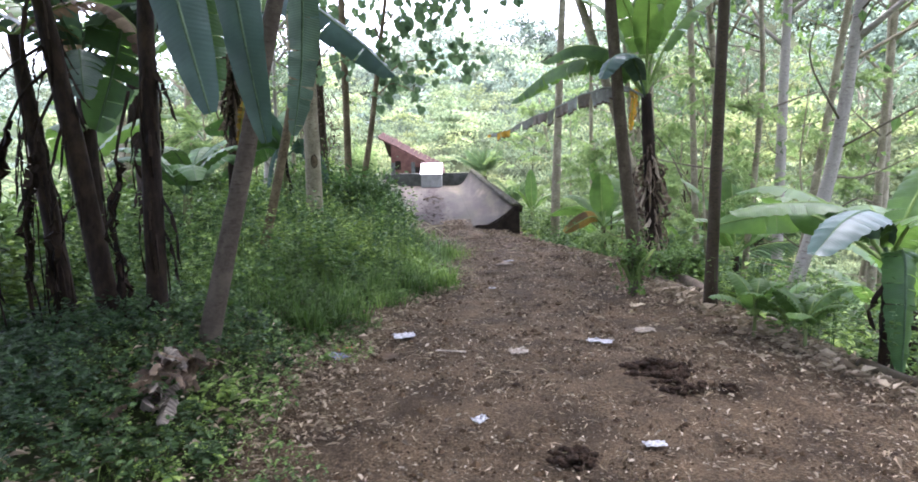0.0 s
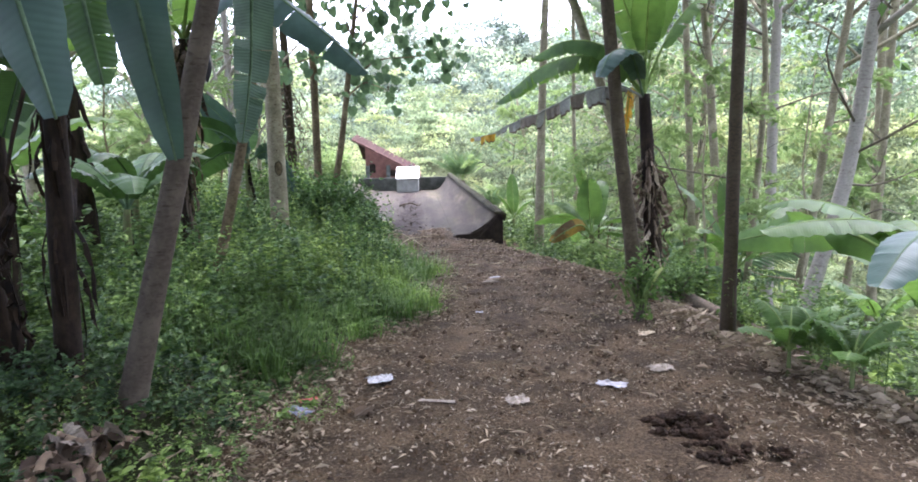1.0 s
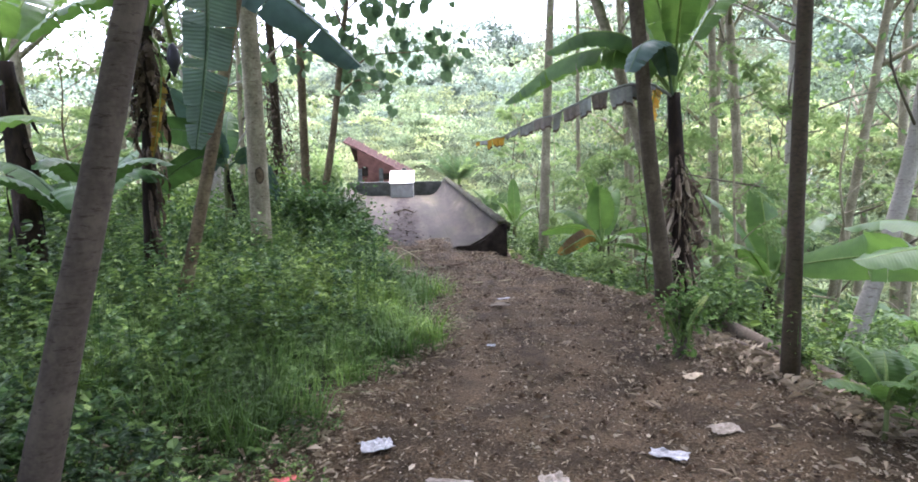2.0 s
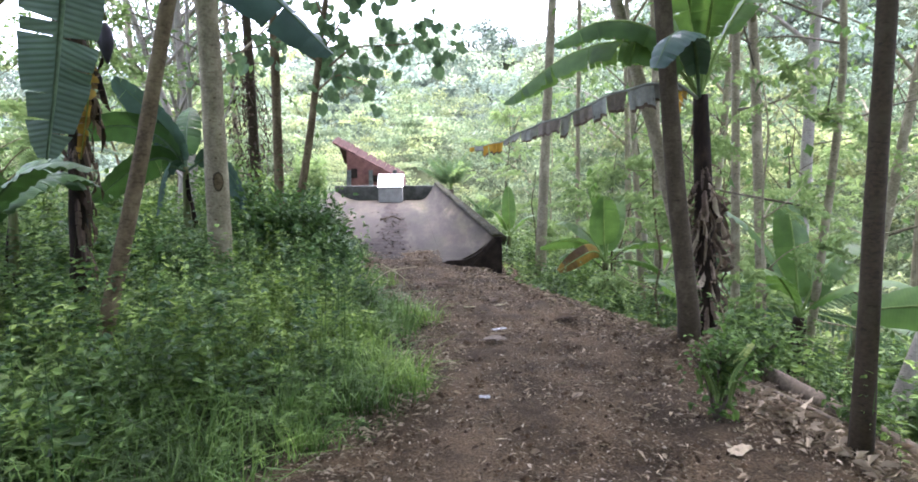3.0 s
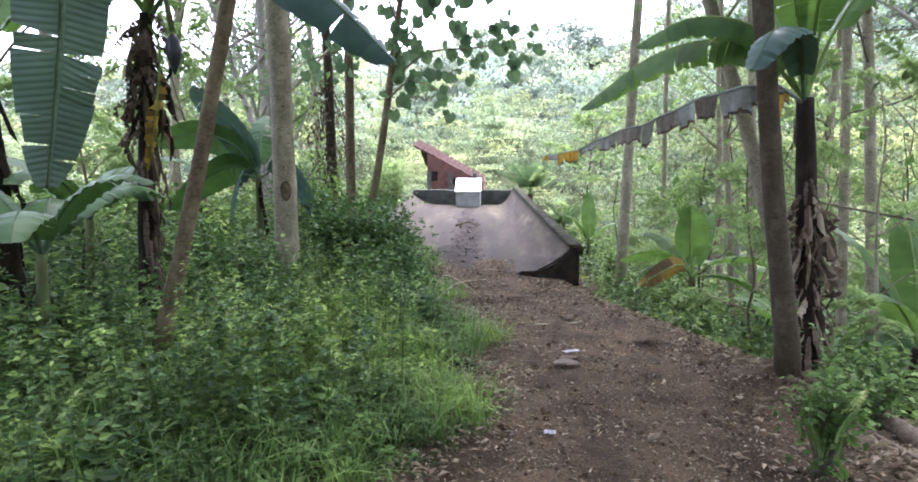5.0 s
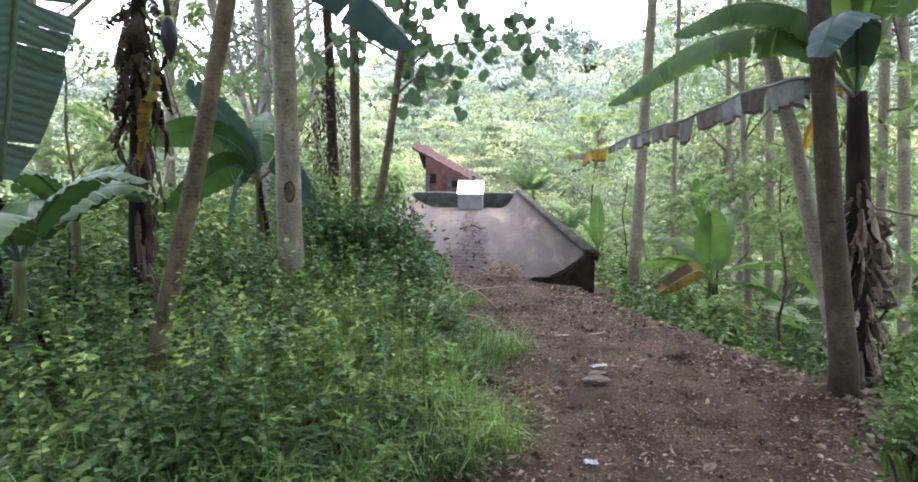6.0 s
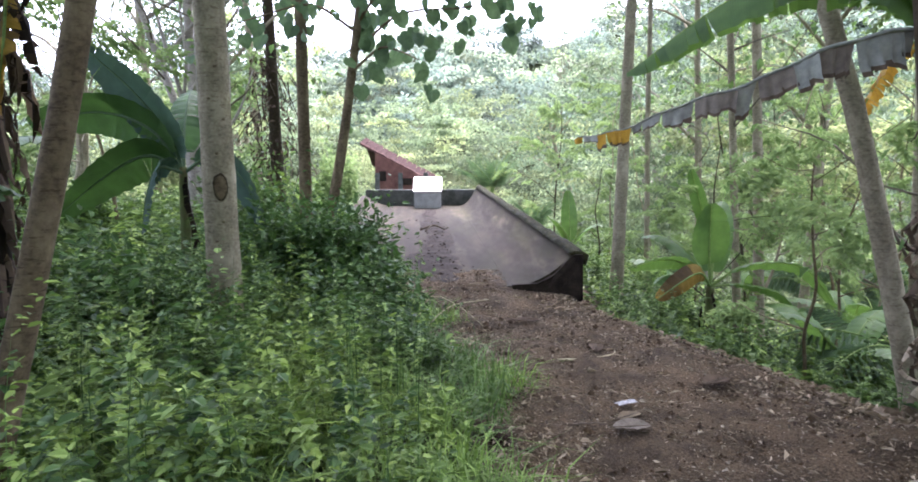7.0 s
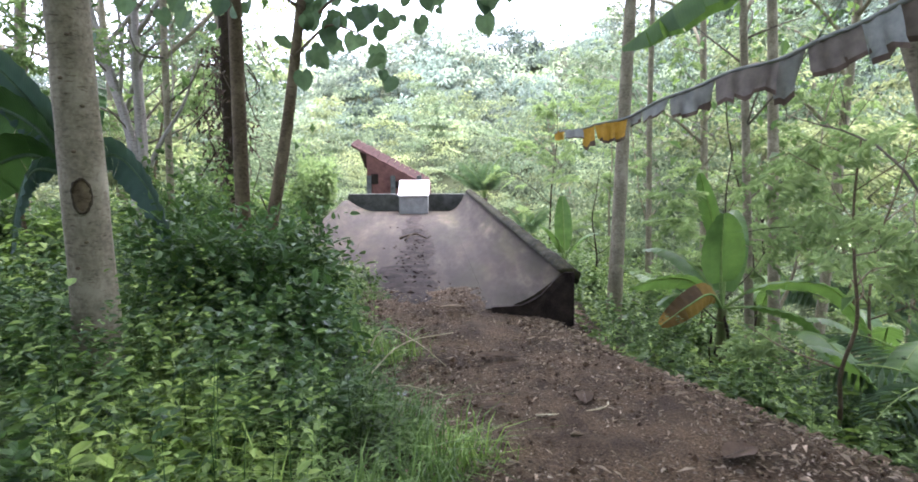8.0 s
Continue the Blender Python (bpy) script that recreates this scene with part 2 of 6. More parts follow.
M_MIDRIB = rough_material("banana_midrib", [(0.3, (0.12, 0.19, 0.05)), (0.7, (0.20, 0.28, 0.09))], 12, 80, 0.2)
# Darker copy of the midrib for dark leaves, shade put into its colour.
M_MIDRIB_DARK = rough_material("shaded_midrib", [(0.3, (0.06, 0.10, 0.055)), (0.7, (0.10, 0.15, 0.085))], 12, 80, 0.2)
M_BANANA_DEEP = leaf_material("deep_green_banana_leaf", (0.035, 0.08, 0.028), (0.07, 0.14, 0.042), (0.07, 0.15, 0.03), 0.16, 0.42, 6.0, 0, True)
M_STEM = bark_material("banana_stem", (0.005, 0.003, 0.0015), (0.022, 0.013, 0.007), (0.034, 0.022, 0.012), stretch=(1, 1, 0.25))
M_STEM_GREEN = bark_material("banana_stem_green", (0.07, 0.09, 0.03), (0.14, 0.18, 0.06), (0.10, 0.08, 0.04), stretch=(1, 1, 0.1))
M_BARK_GREY = bark_material("grey_bark", (0.126, 0.110, 0.070), (0.267, 0.237, 0.155), (0.330, 0.299, 0.202), 14.0)
M_BARK_BROWN = bark_material("brown_bark", (0.049, 0.035, 0.018), (0.121, 0.092, 0.049), (0.170, 0.137, 0.077), 16.0)
M_BARK_DARK = bark_material("dark_bark", (0.019, 0.014, 0.007), (0.052, 0.037, 0.019), (0.046, 0.038, 0.020), 12.0)
M_BARK_RUST = bark_material("rust_brown_bark", (0.026, 0.020, 0.010), (0.058, 0.044, 0.024), (0.082, 0.066, 0.037), 14.0)
# Bark of the near leaning tree, its shaded tone kept in the colour.
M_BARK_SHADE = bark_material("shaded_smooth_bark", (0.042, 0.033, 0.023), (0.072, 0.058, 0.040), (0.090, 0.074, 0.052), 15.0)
M_BARK_PALE = bark_material("pale_bark", (0.20, 0.18, 0.15), (0.36, 0.33, 0.28), (0.28, 0.26, 0.22), 10.0)
M_TWIG = bark_material("twig_bark", (0.06, 0.05, 0.035), (0.14, 0.12, 0.085), (0.10, 0.09, 0.06))
M_CONCRETE = silted_concrete()
M_CONCRETE_DARK = rough_material("dark_concrete", [(0.3, (0.010, 0.007, 0.005)), (0.7, (0.035, 0.026, 0.018))], 7, 60, 0.7, 0.02)
M_CONCRETE_GREY = rough_material("grey_concrete", [(0.3, (0.045, 0.05, 0.042)), (0.7, (0.14, 0.145, 0.13))], 5, 60, 0.3, 0.006)
M_MUD = rough_material("wet_silt", [(0.3, (0.008, 0.006, 0.005)), (0.5, (0.022, 0.017, 0.013)), (0.7, (0.05, 0.04, 0.03))], 5, 70, 0.6, 0.01, 1.0)
M_MOSS = rough_material("moss", [(0.3, (0.007, 0.008, 0.003)), (0.7, (0.036, 0.036, 0.011))], 16, 120, 1.0, 0.02)
M_PAINT = rough_material("white_marble", [(0.3, (0.74, 0.74, 0.73)), (0.7, (0.82, 0.82, 0.81))], 4, 40, 0.05, 0.002, 0.35)
M_PLASTER = rough_material("light_plaster", [(0.3, (0.25, 0.25, 0.23)), (0.7, (0.40, 0.40, 0.37))], 6, 60, 0.2, 0.004)
M_TILE = rough_material("clay_tile", [(0.3, (0.022, 0.012, 0.010)), (0.7, (0.072, 0.036, 0.028))], 3, 40, 0.3, 0.01)
M_BRICK = rough_material("red_brick", [(0.3, (0.09, 0.042, 0.034)), (0.7, (0.19, 0.095, 0.075))], 3, 40, 0.3, 0.01)
M_PAPER = rough_material("crumpled_white_plastic", [(0.3, (0.15, 0.15, 0.155)), (0.7, (0.30, 0.30, 0.305))], 30, 90, 0.4, 0.004, 0.4)
M_CARD = rough_material("wet_cardboard", [(0.3, (0.16, 0.135, 0.105)), (0.7, (0.30, 0.26, 0.21))], 20, 90, 0.3)
M_RED = rough_material("red_plastic", [(0.3, (0.42, 0.05, 0.05)), (0.7, (0.6, 0.12, 0.10))], 30, 90, 0.3, 0.004, 0.4)
M_BLUE = rough_material("dull_blue_plastic", [(0.3, (0.06, 0.07, 0.10)), (0.7, (0.16, 0.17, 0.22))], 30, 90, 0.3, 0.004, 0.4)
M_DUNG = rough_material("dung", [(0.3, (0.010, 0.006, 0.003)), (0.7, (0.040, 0.023, 0.012))], 20, 90, 1.0, 0.02)
M_BUD = rough_material("purple_bud", [(0.3, (0.008, 0.006, 0.013)), (0.7, (0.024, 0.020, 0.036))], 20, 80, 0.3, 0.004, 0.5)
M_STRAW = rough_material("straw", [(0.3, (0.30, 0.26, 0.14)), (0.7, (0.46, 0.42, 0.26))], 20, 80, 0.3, 0.004, 0.7)
M_DEADWOOD = bark_material("dead_wood", (0.06, 0.046, 0.032), (0.20, 0.16, 0.115), (0.13, 0.10, 0.07), stretch=(1, 1, 0.3))

rng = np.random.default_rng(7)


# ---- mesh helpers ----
def mesh_of(name, verts, faces, mat, smooth=False):
    """One mesh from arrays: verts (n,3) and faces (m,k), all faces with k corners."""
    me = bpy.data.meshes.new(name)
    verts = np.asarray(verts, dtype=np.float32)
    faces = np.asarray(faces, dtype=np.int32)
    m, k = faces.shape
    me.vertices.add(len(verts))
    me.vertices.foreach_set("co", verts.ravel())
    me.loops.add(m * k)
    me.loops.foreach_set("vertex_index", faces.ravel())
    me.polygons.add(m)
    me.polygons.foreach_set("loop_start", np.arange(0, m * k, k, dtype=np.int32))
    me.polygons.foreach_set("use_smooth", np.full(m, smooth))
    me.materials.append(mat)
    me.update(calc_edges=True)
    me.validate()
    return me


def thing(name, place, label, category, group="", kind="", turn=0.0, me=None):
    ob = new(name, me)
    ob.matrix_world = pose(*place, 0, 0, turn)
    return tagged(ob, label, category, group, kind)


def piece(name, me, parent, label=""):
    ob = new(name, me)
    ob.parent = parent
    return tagged(ob, label)


def part(name, bm, mat, parent, label="", smooth=False):
    me = bpy.data.meshes.new(name)
    bm.to_mesh(me)
    bm.free()
    for p in me.polygons:
        p.use_smooth = smooth
    me.materials.append(mat)
    return piece(name, me, parent, label)


def curve_points(ctrl, n):
    """n places along a smooth line through the control places."""
    c = np.asarray(ctrl, dtype=float)
    c = np.vstack([2 * c[0] - c[1], c, 2 * c[-1] - c[-2]])
    out = []
    for u in np.linspace(0, len(c) - 3 - 1e-6, n):
        i = int(u)
        f = u - i
        p0, p1, p2, p3 = c[i:i + 4]
        out.append(0.5 * (2 * p1 + (p2 - p0) * f + (2 * p0 - 5 * p1 + 4 * p2 - p3) * f * f + (3 * p1 - p0 - 3 * p2 + p3) * f ** 3))
    return np.array(out)


def tube_arrays(pts, radii, sides=10, wobble=0.0, seed=0):
    """A tapered tube round a line, closed at both ends."""
    r_ = np.random.default_rng(seed)
    pts = np.asarray(pts, dtype=float)
    n = len(pts)
    tang = np.gradient(pts, axis=0)
    tang /= np.linalg.norm(tang, axis=1)[:, None] + 1e-9
    ref = np.array([0.0, 1.0, 0.0]) if abs(tang[0][2]) > 0.5 else np.array([0.0, 0.0, 1.0])
    V = []
    ang = np.linspace(0, 2 * np.pi, sides, endpoint=False)
    for i in range(n):
        a = np.cross(tang[i], ref)
        a /= np.linalg.norm(a) + 1e-9
        b = np.cross(tang[i], a)
        rr = radii[i] * (1 + wobble * r_.uniform(-1, 1, sides))
        V.append(pts[i] + np.outer(np.cos(ang) * rr, a) + np.outer(np.sin(ang) * rr, b))
    V = np.vstack(V + [pts[:1], pts[-1:]])
    F = []
    for i in range(n - 1):
        for j in range(sides):
            k = (j + 1) % sides
            F.append((i * sides + j, i * sides + k, (i + 1) * sides + k, (i + 1) * sides + j))
    lo, hi = n * sides, n * sides + 1
    for j in range(sides):
        k = (j + 1) % sides
        F.append((lo, k, j, j))
        F.append((hi, (n - 1) * sides + j, (n - 1) * sides + k, (n - 1) * sides + k))
    return V, F


def tube_mesh(name, pts, radii, mat, sides=10, wobble=0.0, seed=0):
    V, F = tube_arrays(pts, radii, sides, wobble, seed)
    me = bpy.data.meshes.new(name)
    me.from_pydata([tuple(v) for v in V], [], [tuple(dict.fromkeys(f)) for f in F])
    for p in me.polygons:
        p.use_smooth = True
    me.materials.append(mat)
    return me


def unit(v):
    return v / (np.linalg.norm(v, axis=-1, keepdims=True) + 1e-9)


def leaf_cloud(P, axis, L, ratio=0.45, fold=0.15, normal=None):
    """Folded pointed leaves with their stalks at P, along axis, of lengths L: verts and triangles."""
    n = len(P)
    axis = unit(axis)
    if normal is None:
        normal = rng.normal(size=(n, 3)) * 0.6 + np.array([0, 0, 1.0])
    side = unit(np.cross(axis, normal))
    up = np.cross(side, axis)
    L = np.asarray(L)[:, None]
    W = L * ratio * 0.5
    tip = P + axis * L - up * L * 0.12
    mid = P + axis * L * 0.45
    V = np.stack([P, mid + side * W + up * L * fold, tip, mid - side * W + up * L * fold], axis=1).reshape(-1, 3)
    i = np.arange(n)[:, None] * 4
    F = np.concatenate([i + [0, 1, 2], i + [0, 2, 3]], axis=1).reshape(-1, 3)
    return V, F


def round_leaves(P, axis, L, normal, wide=0.46, fold=0.08):
    """Rounded six-cornered leaves with their stalks at P."""
    n = len(P)
    axis = unit(axis)
    side = unit(np.cross(axis, normal))
    up = np.cross(side, axis)
    L = np.asarray(L)[:, None]
    rows = [P]
    for f, w in ((0.28, wide), (0.68, wide * 0.8)):
        rows.append(P + axis * L * f + side * L * w + up * L * fold - up * L * 0.06 * f)
    rows.append(P + axis * L * 1.05 - up * L * 0.12)
    for f, w in ((0.68, wide * 0.8), (0.28, wide)):
        rows.append(P + axis * L * f - side * L * w + up * L * fold - up * L * 0.06 * f)
    V = np.stack(rows, axis=1).reshape(-1, 3)
    i = np.arange(n)[:, None] * 6
    F = np.concatenate([i + [0, 1, 2, 3], i + [0, 3, 4, 5]], axis=1).reshape(-1, 4)
    return V, F


def joined(parts):
    V, F, at_ = [], [], 0
    for v, f in parts:
        V.append(v)
        F.append(np.asarray(f) + at_)
        at_ += len(v)
    return np.vstack(V), np.vstack(F)


# ---- the lie of the land ----
EDGE_Y = [-30, -4, 1, 4, 5, 6.4, 7.5, 8.8, 9.7, 10.8, 11.7, 15, 30]
EDGE_X = [5.0, 3.9, 3.3, 2.4, 2.15, 1.97, 1.94, 1.78, 1.48, 0.97, 0.7, 0.6, 0.5]
LEFT_Y = [-30, 0, 2.8, 4.5, 5.6, 7, 8.5, 10.5, 12.5, 30]
LEFT_X = [-1.2, -1.0, -0.85, -0.88, -0.62, 0.0, -0.04, -0.5, -0.9, -1.5]


def right_edge(y):
    return np.interp(y, EDGE_Y, EDGE_X)


def left_edge(y):
    return np.interp(y, LEFT_Y, LEFT_X)


def hills(x, y):
    """Far slopes round the valley: higher ahead to the right."""
    r = np.hypot(x, y - 10)
    az = np.degrees(np.arctan2(x, y - 10))
    top = np.interp(az, [-180, -60, -25, -5, 8, 20, 45, 90, 180], [10, 15, 18, 25, 31, 42, 54, 40, 10])
    return (top + 9) * np.clip((r - 45) / 130, 0, 1.15) ** 1.15


def bed(y):
    """The channel floor's height, climbing gently away from the path."""
    return 0.07 + 0.0328 * (y - 11.75)


def land(x, y):
    x, y = np.asarray(x, dtype=float), np.asarray(y, dtype=float)
    d = np.clip(x - right_edge(y), 0, None)
    d = d - 0.6 * np.interp(y, [2.5, 4.5, 8.0, 9.5], [0, 1, 1, 0]) * (1 - np.exp(-d / 0.8))
    z = -9.0 * (1 - np.exp(-0.055 * d)) * np.clip(d / 0.6, 0, 1) ** 0.5
    l = np.clip(left_edge(y) - x, 0, None)
    f = np.clip(l / 1.4, 0, 1)
    z += 0.30 * f * f * (3 - 2 * f) - 7.0 * (1 - np.exp(-0.04 * np.clip(l - 5, 0, None)))
    # soil heaped round the feet of the bananas and of two trees
    z += 0.14 * np.exp(-((x + 1.75) ** 2 + (y - 3.95) ** 2) / 0.5) + 0.16 * np.exp(-((x - 2.12) ** 2 + (y - 7.5) ** 2) / 0.16)
    z -= 6.0 * (1 - np.exp(-0.07 * np.clip(y - 21.5, 0, None)))
    z += hills(x, y)
    # silt washed into the channel's mouth, sinking below its floor further in
    inside = np.clip((y - 10.6) / 1.2, 0, 1) * np.clip((20.6 - y) / 0.6, 0, 1) * np.clip((x + 2.3) / 0.45, 0, 1) * np.clip((0.75 - x) / 0.5, 0, 1)
    silt = bed(y) + 0.03 - 0.12 * np.clip(x + 0.1, 0, None) - 0.16 * np.clip((y - 12.3 - 0.6 * np.sin(x * 3.1)) / 2.4, 0, 1)
    z = z * (1 - inside) + silt * inside
    z += 0.025 * np.sin(x * 2.3 + y * 0.7) * np.cos(y * 1.9 - x) * np.clip(d + l + 0.3, 0, 1)
    return z


def spread(lo, hi, near, n):
    """n places from lo to hi, close together near the middle."""
    u = np.linspace(np.arcsinh(lo / near), np.arcsinh(hi / near), n)
    return near * np.sinh(u)


def build_ground():
    gx = spread(-320, 320, 2.2, 300)
    gy = spread(-300, 330, 3.0, 340) + 7.0
    X, Y = np.meshgrid(gx, gy, indexing="ij")
    Z = land(X, Y)
    near = (np.abs(X) < 4) & (Y > -2) & (Y < 22)
    rough = np.array([noise.fractal(Vector((a * 2.2, b * 2.2, 0)), 0.7, 2.0, 4) if k else 0.0
                      for a, b, k in zip(X.ravel(), Y.ravel(), near.ravel())]).reshape(X.shape)
    Z = Z + 0.03 * rough
    V = np.stack([X, Y, Z], axis=-1).reshape(-1, 3)
    a, b = X.shape
    i = (np.arange(a - 1)[:, None] * b + np.arange(b - 1)[None, :]).ravel()
    F = np.stack([i, i + b, i + b + 1, i + 1], axis=1)
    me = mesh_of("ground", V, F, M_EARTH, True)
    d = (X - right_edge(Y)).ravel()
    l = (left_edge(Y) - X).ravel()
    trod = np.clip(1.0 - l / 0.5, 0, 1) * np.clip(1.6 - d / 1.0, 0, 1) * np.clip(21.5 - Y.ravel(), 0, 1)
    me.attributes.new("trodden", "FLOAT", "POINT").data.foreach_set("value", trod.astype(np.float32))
    return tagged(new("ground", me), "dark trodden earth path between mossy banks", "ground", kind="structure")


ground = build_ground()


# ---- concrete channel across the path's end ----
def lofted(sections, closed=True):
    """Skin between sections of equal length, each a ring of places."""
    bm = bmesh.new()
    rings = [[bm.verts.new(p) for p in s] for s in sections]
    n = len(rings[0])
    for a, b in zip(rings, rings[1:]):
        for j in range(n if closed else n - 1):
            k = (j + 1) % n
            bm.faces.new((a[j], a[k], b[k], b[j]))
    if closed:
        bm.faces.new(list(reversed(rings[0])))
        bm.faces.new(rings[-1])
    bmesh.ops.recalc_face_normals(bm, faces=bm.faces)
    return bm


def along(y, near, far, y0=11.75, y1=20.6):
    f = (y - y0) / (y1 - y0)
    return near + (far - near) * f


def build_channel():
    ch = thing("concrete_channel", (0, 0, 0), "weathered concrete water channel with sloping mossy sides", "channel")
    ys = np.linspace(11.75, 20.6, 14)

    def floor_z(y):
        return bed(y)

    def section(y, right):
        z0 = floor_z(y)
        crest = along(y, 0.46, 0.83)
        if right:
            xi, xo = along(y, 0.42, 0.02), along(y, 1.02, 0.30)
            out = along(y, 1.12, 0.40)
            xi -= 0.15
            bowl = [(xi + (xo - xi) * f, y, z0 + (crest - z0) * f ** 2.1) for f in np.linspace(0, 1, 9)]
            return bowl + [(out, y, crest - 0.01), (out, y, z0 - 0.75), (xi, y, z0 - 0.75)]
        xi, xo = along(y, -1.35, -1.88), along(y, -1.98, -2.5)
        out = xo - 0.12
        low = along(y, 0.34, 0.62)
        bowl = [(xi + (xo - xi) * f, y, z0 + (low - z0) * f ** 1.8) for f in np.linspace(0, 1, 9)]
        return bowl + [(out, y, low - 0.01), (out, y, z0 - 0.75), (xi, y, z0 - 0.75)]

    for right in (True, False):
        bm = lofted([section(y, right) for y in ys])
        for e in bm.edges:
            if len(e.link_faces) == 2 and e.calc_face_angle() > 0.7:
                e.smooth = False
        part("side_wall", bm, M_CONCRETE, ch, "stained sloping concrete side", True)
    # floor slab between the sides
    secs = []
    for y in ys:
        a, b, z = along(y, 0.27, -0.13), along(y, -1.35, -1.88), floor_z(y) - 0.004
        xs = np.linspace(b, a, 9)
        secs.append([(x, y, z) for x in xs] + [(a, y, z - 0.3), (b, y, z - 0.3)])
    part("channel_floor", lofted(secs), M_CONCRETE, ch)
    # dark wet silt lying in a crooked strip along the floor
    gx, gy = np.linspace(-0.42, 0.42, 29), np.linspace(11.9, 19.6, 150)
    X, Y = np.meshgrid(gx, gy, indexing="ij")
    mid = -0.55 - 0.035 * (Y - 11.9) + 0.06 * np.sin(Y * 1.3)
    lump = np.array([noise.fractal(Vector((p * 3.2, q * 1.5, 2)), 0.8, 2.0, 4) for p, q in zip(X.ravel(), Y.ravel())]).reshape(X.shape)
    H = 0.010 * (1 - (np.abs(X) / np.interp(Y, [11.9, 14, 19.6], [0.40, 0.27, 0.12])) ** 2) + 0.016 * lump - 0.004
    V = np.stack([X + mid, Y, bed(Y) + np.clip(H, -0.03, 0.05)], axis=-1).reshape(-1, 3)
    n_, m_ = X.shape
    i = (np.arange(n_ - 1)[:, None] * m_ + np.arange(m_ - 1)[None, :]).ravel()
    piece("silt", mesh_of("silt", V, np.stack([i, i + m_, i + m_ + 1, i + 1], axis=1), M_MUD, True), ch, "dark wet silt along the channel floor")
    # broken dark end of the right-hand side
    y = 11.75
    s = section(y, True)
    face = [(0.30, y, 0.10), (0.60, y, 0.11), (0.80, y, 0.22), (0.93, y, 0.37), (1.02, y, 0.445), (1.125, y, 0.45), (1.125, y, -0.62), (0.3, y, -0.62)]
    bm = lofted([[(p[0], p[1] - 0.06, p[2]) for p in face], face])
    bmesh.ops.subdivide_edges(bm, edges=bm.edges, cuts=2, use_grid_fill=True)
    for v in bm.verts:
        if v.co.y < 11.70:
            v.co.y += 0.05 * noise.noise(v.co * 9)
    part("broken_end", bm, M_CONCRETE_DARK, ch, "dark broken end")
    # mossy crest on the right-hand wall
    r_ = random.Random(4)
    secs = []
    for y in np.linspace(11.72, 20.5, 110):
        crest = along(y, 0.46, 0.83) + 0.003
        a, b = along(y, 0.95, 0.25), along(y, 1.18, 0.46)
        h = 0.015 + 0.045 * r_.random()
        secs.append([(a + 0.03 * r_.random(), y, crest), (a * 0.7 + b * 0.3, y, crest + h), (a * 0.3 + b * 0.7, y, crest + h * 0.9), (b + 0.03 * r_.random(), y, crest - 0.03), (b - 0.01, y, crest - 0.10 - 0.08 * r_.random()), (b - 0.06, y, crest - 0.1)])
    part("moss_crest", lofted(secs), M_MOSS, ch, "brown-green moss along the crest", True)
    # cross wall at the far end
    bm = bmesh.new()
    bmesh.ops.create_cube(bm, size=1, matrix=Matrix.LocRotScale((-1.03, 20.78, 0.36), None, (3.0, 0.18, 0.80)))
    bmesh.ops.bevel(bm, geom=bm.edges, offset=0.015, segments=2, affect="EDGES")
    part("cross_wall", bm, M_CONCRETE_GREY, ch, "low grey concrete cross wall")
    return ch


def build_monument():
    mo = thing("plaque_pillar", (-0.93, 20.25, 0.33), "squat concrete pillar with a tilted white marble plaque", "monument")
    bm = lofted([[(-0.33, -0.2, -0.15), (0.33, -0.2, -0.15), (0.33, 0.35, -0.15), (-0.33, 0.35, -0.15)],
                 [(-0.33, -0.2, 0.40), (0.33, -0.2, 0.40), (0.33, 0.35, 0.70), (-0.33, 0.35, 0.70)]])
    bmesh.ops.bevel(bm, geom=bm.edges, offset=0.015, segments=2, affect="EDGES")
    part("pillar", bm, M_PLASTER, mo)
    bm = lofted([[(-0.35, -0.24, 0.402), (0.35, -0.24, 0.402), (0.35, 0.37, 0.732), (-0.35, 0.37, 0.732)],
                 [(-0.35, -0.25, 0.432), (0.35, -0.25, 0.432), (0.35, 0.36, 0.762), (-0.35, 0.36, 0.762)]])
    bmesh.ops.bevel(bm, geom=bm.edges, offset=0.006, segments=2, affect="EDGES")
    part("plaque", bm, M_PAINT, mo, "blank-looking white marble slab")
    return mo


channel = build_channel()
monument = build_monument()


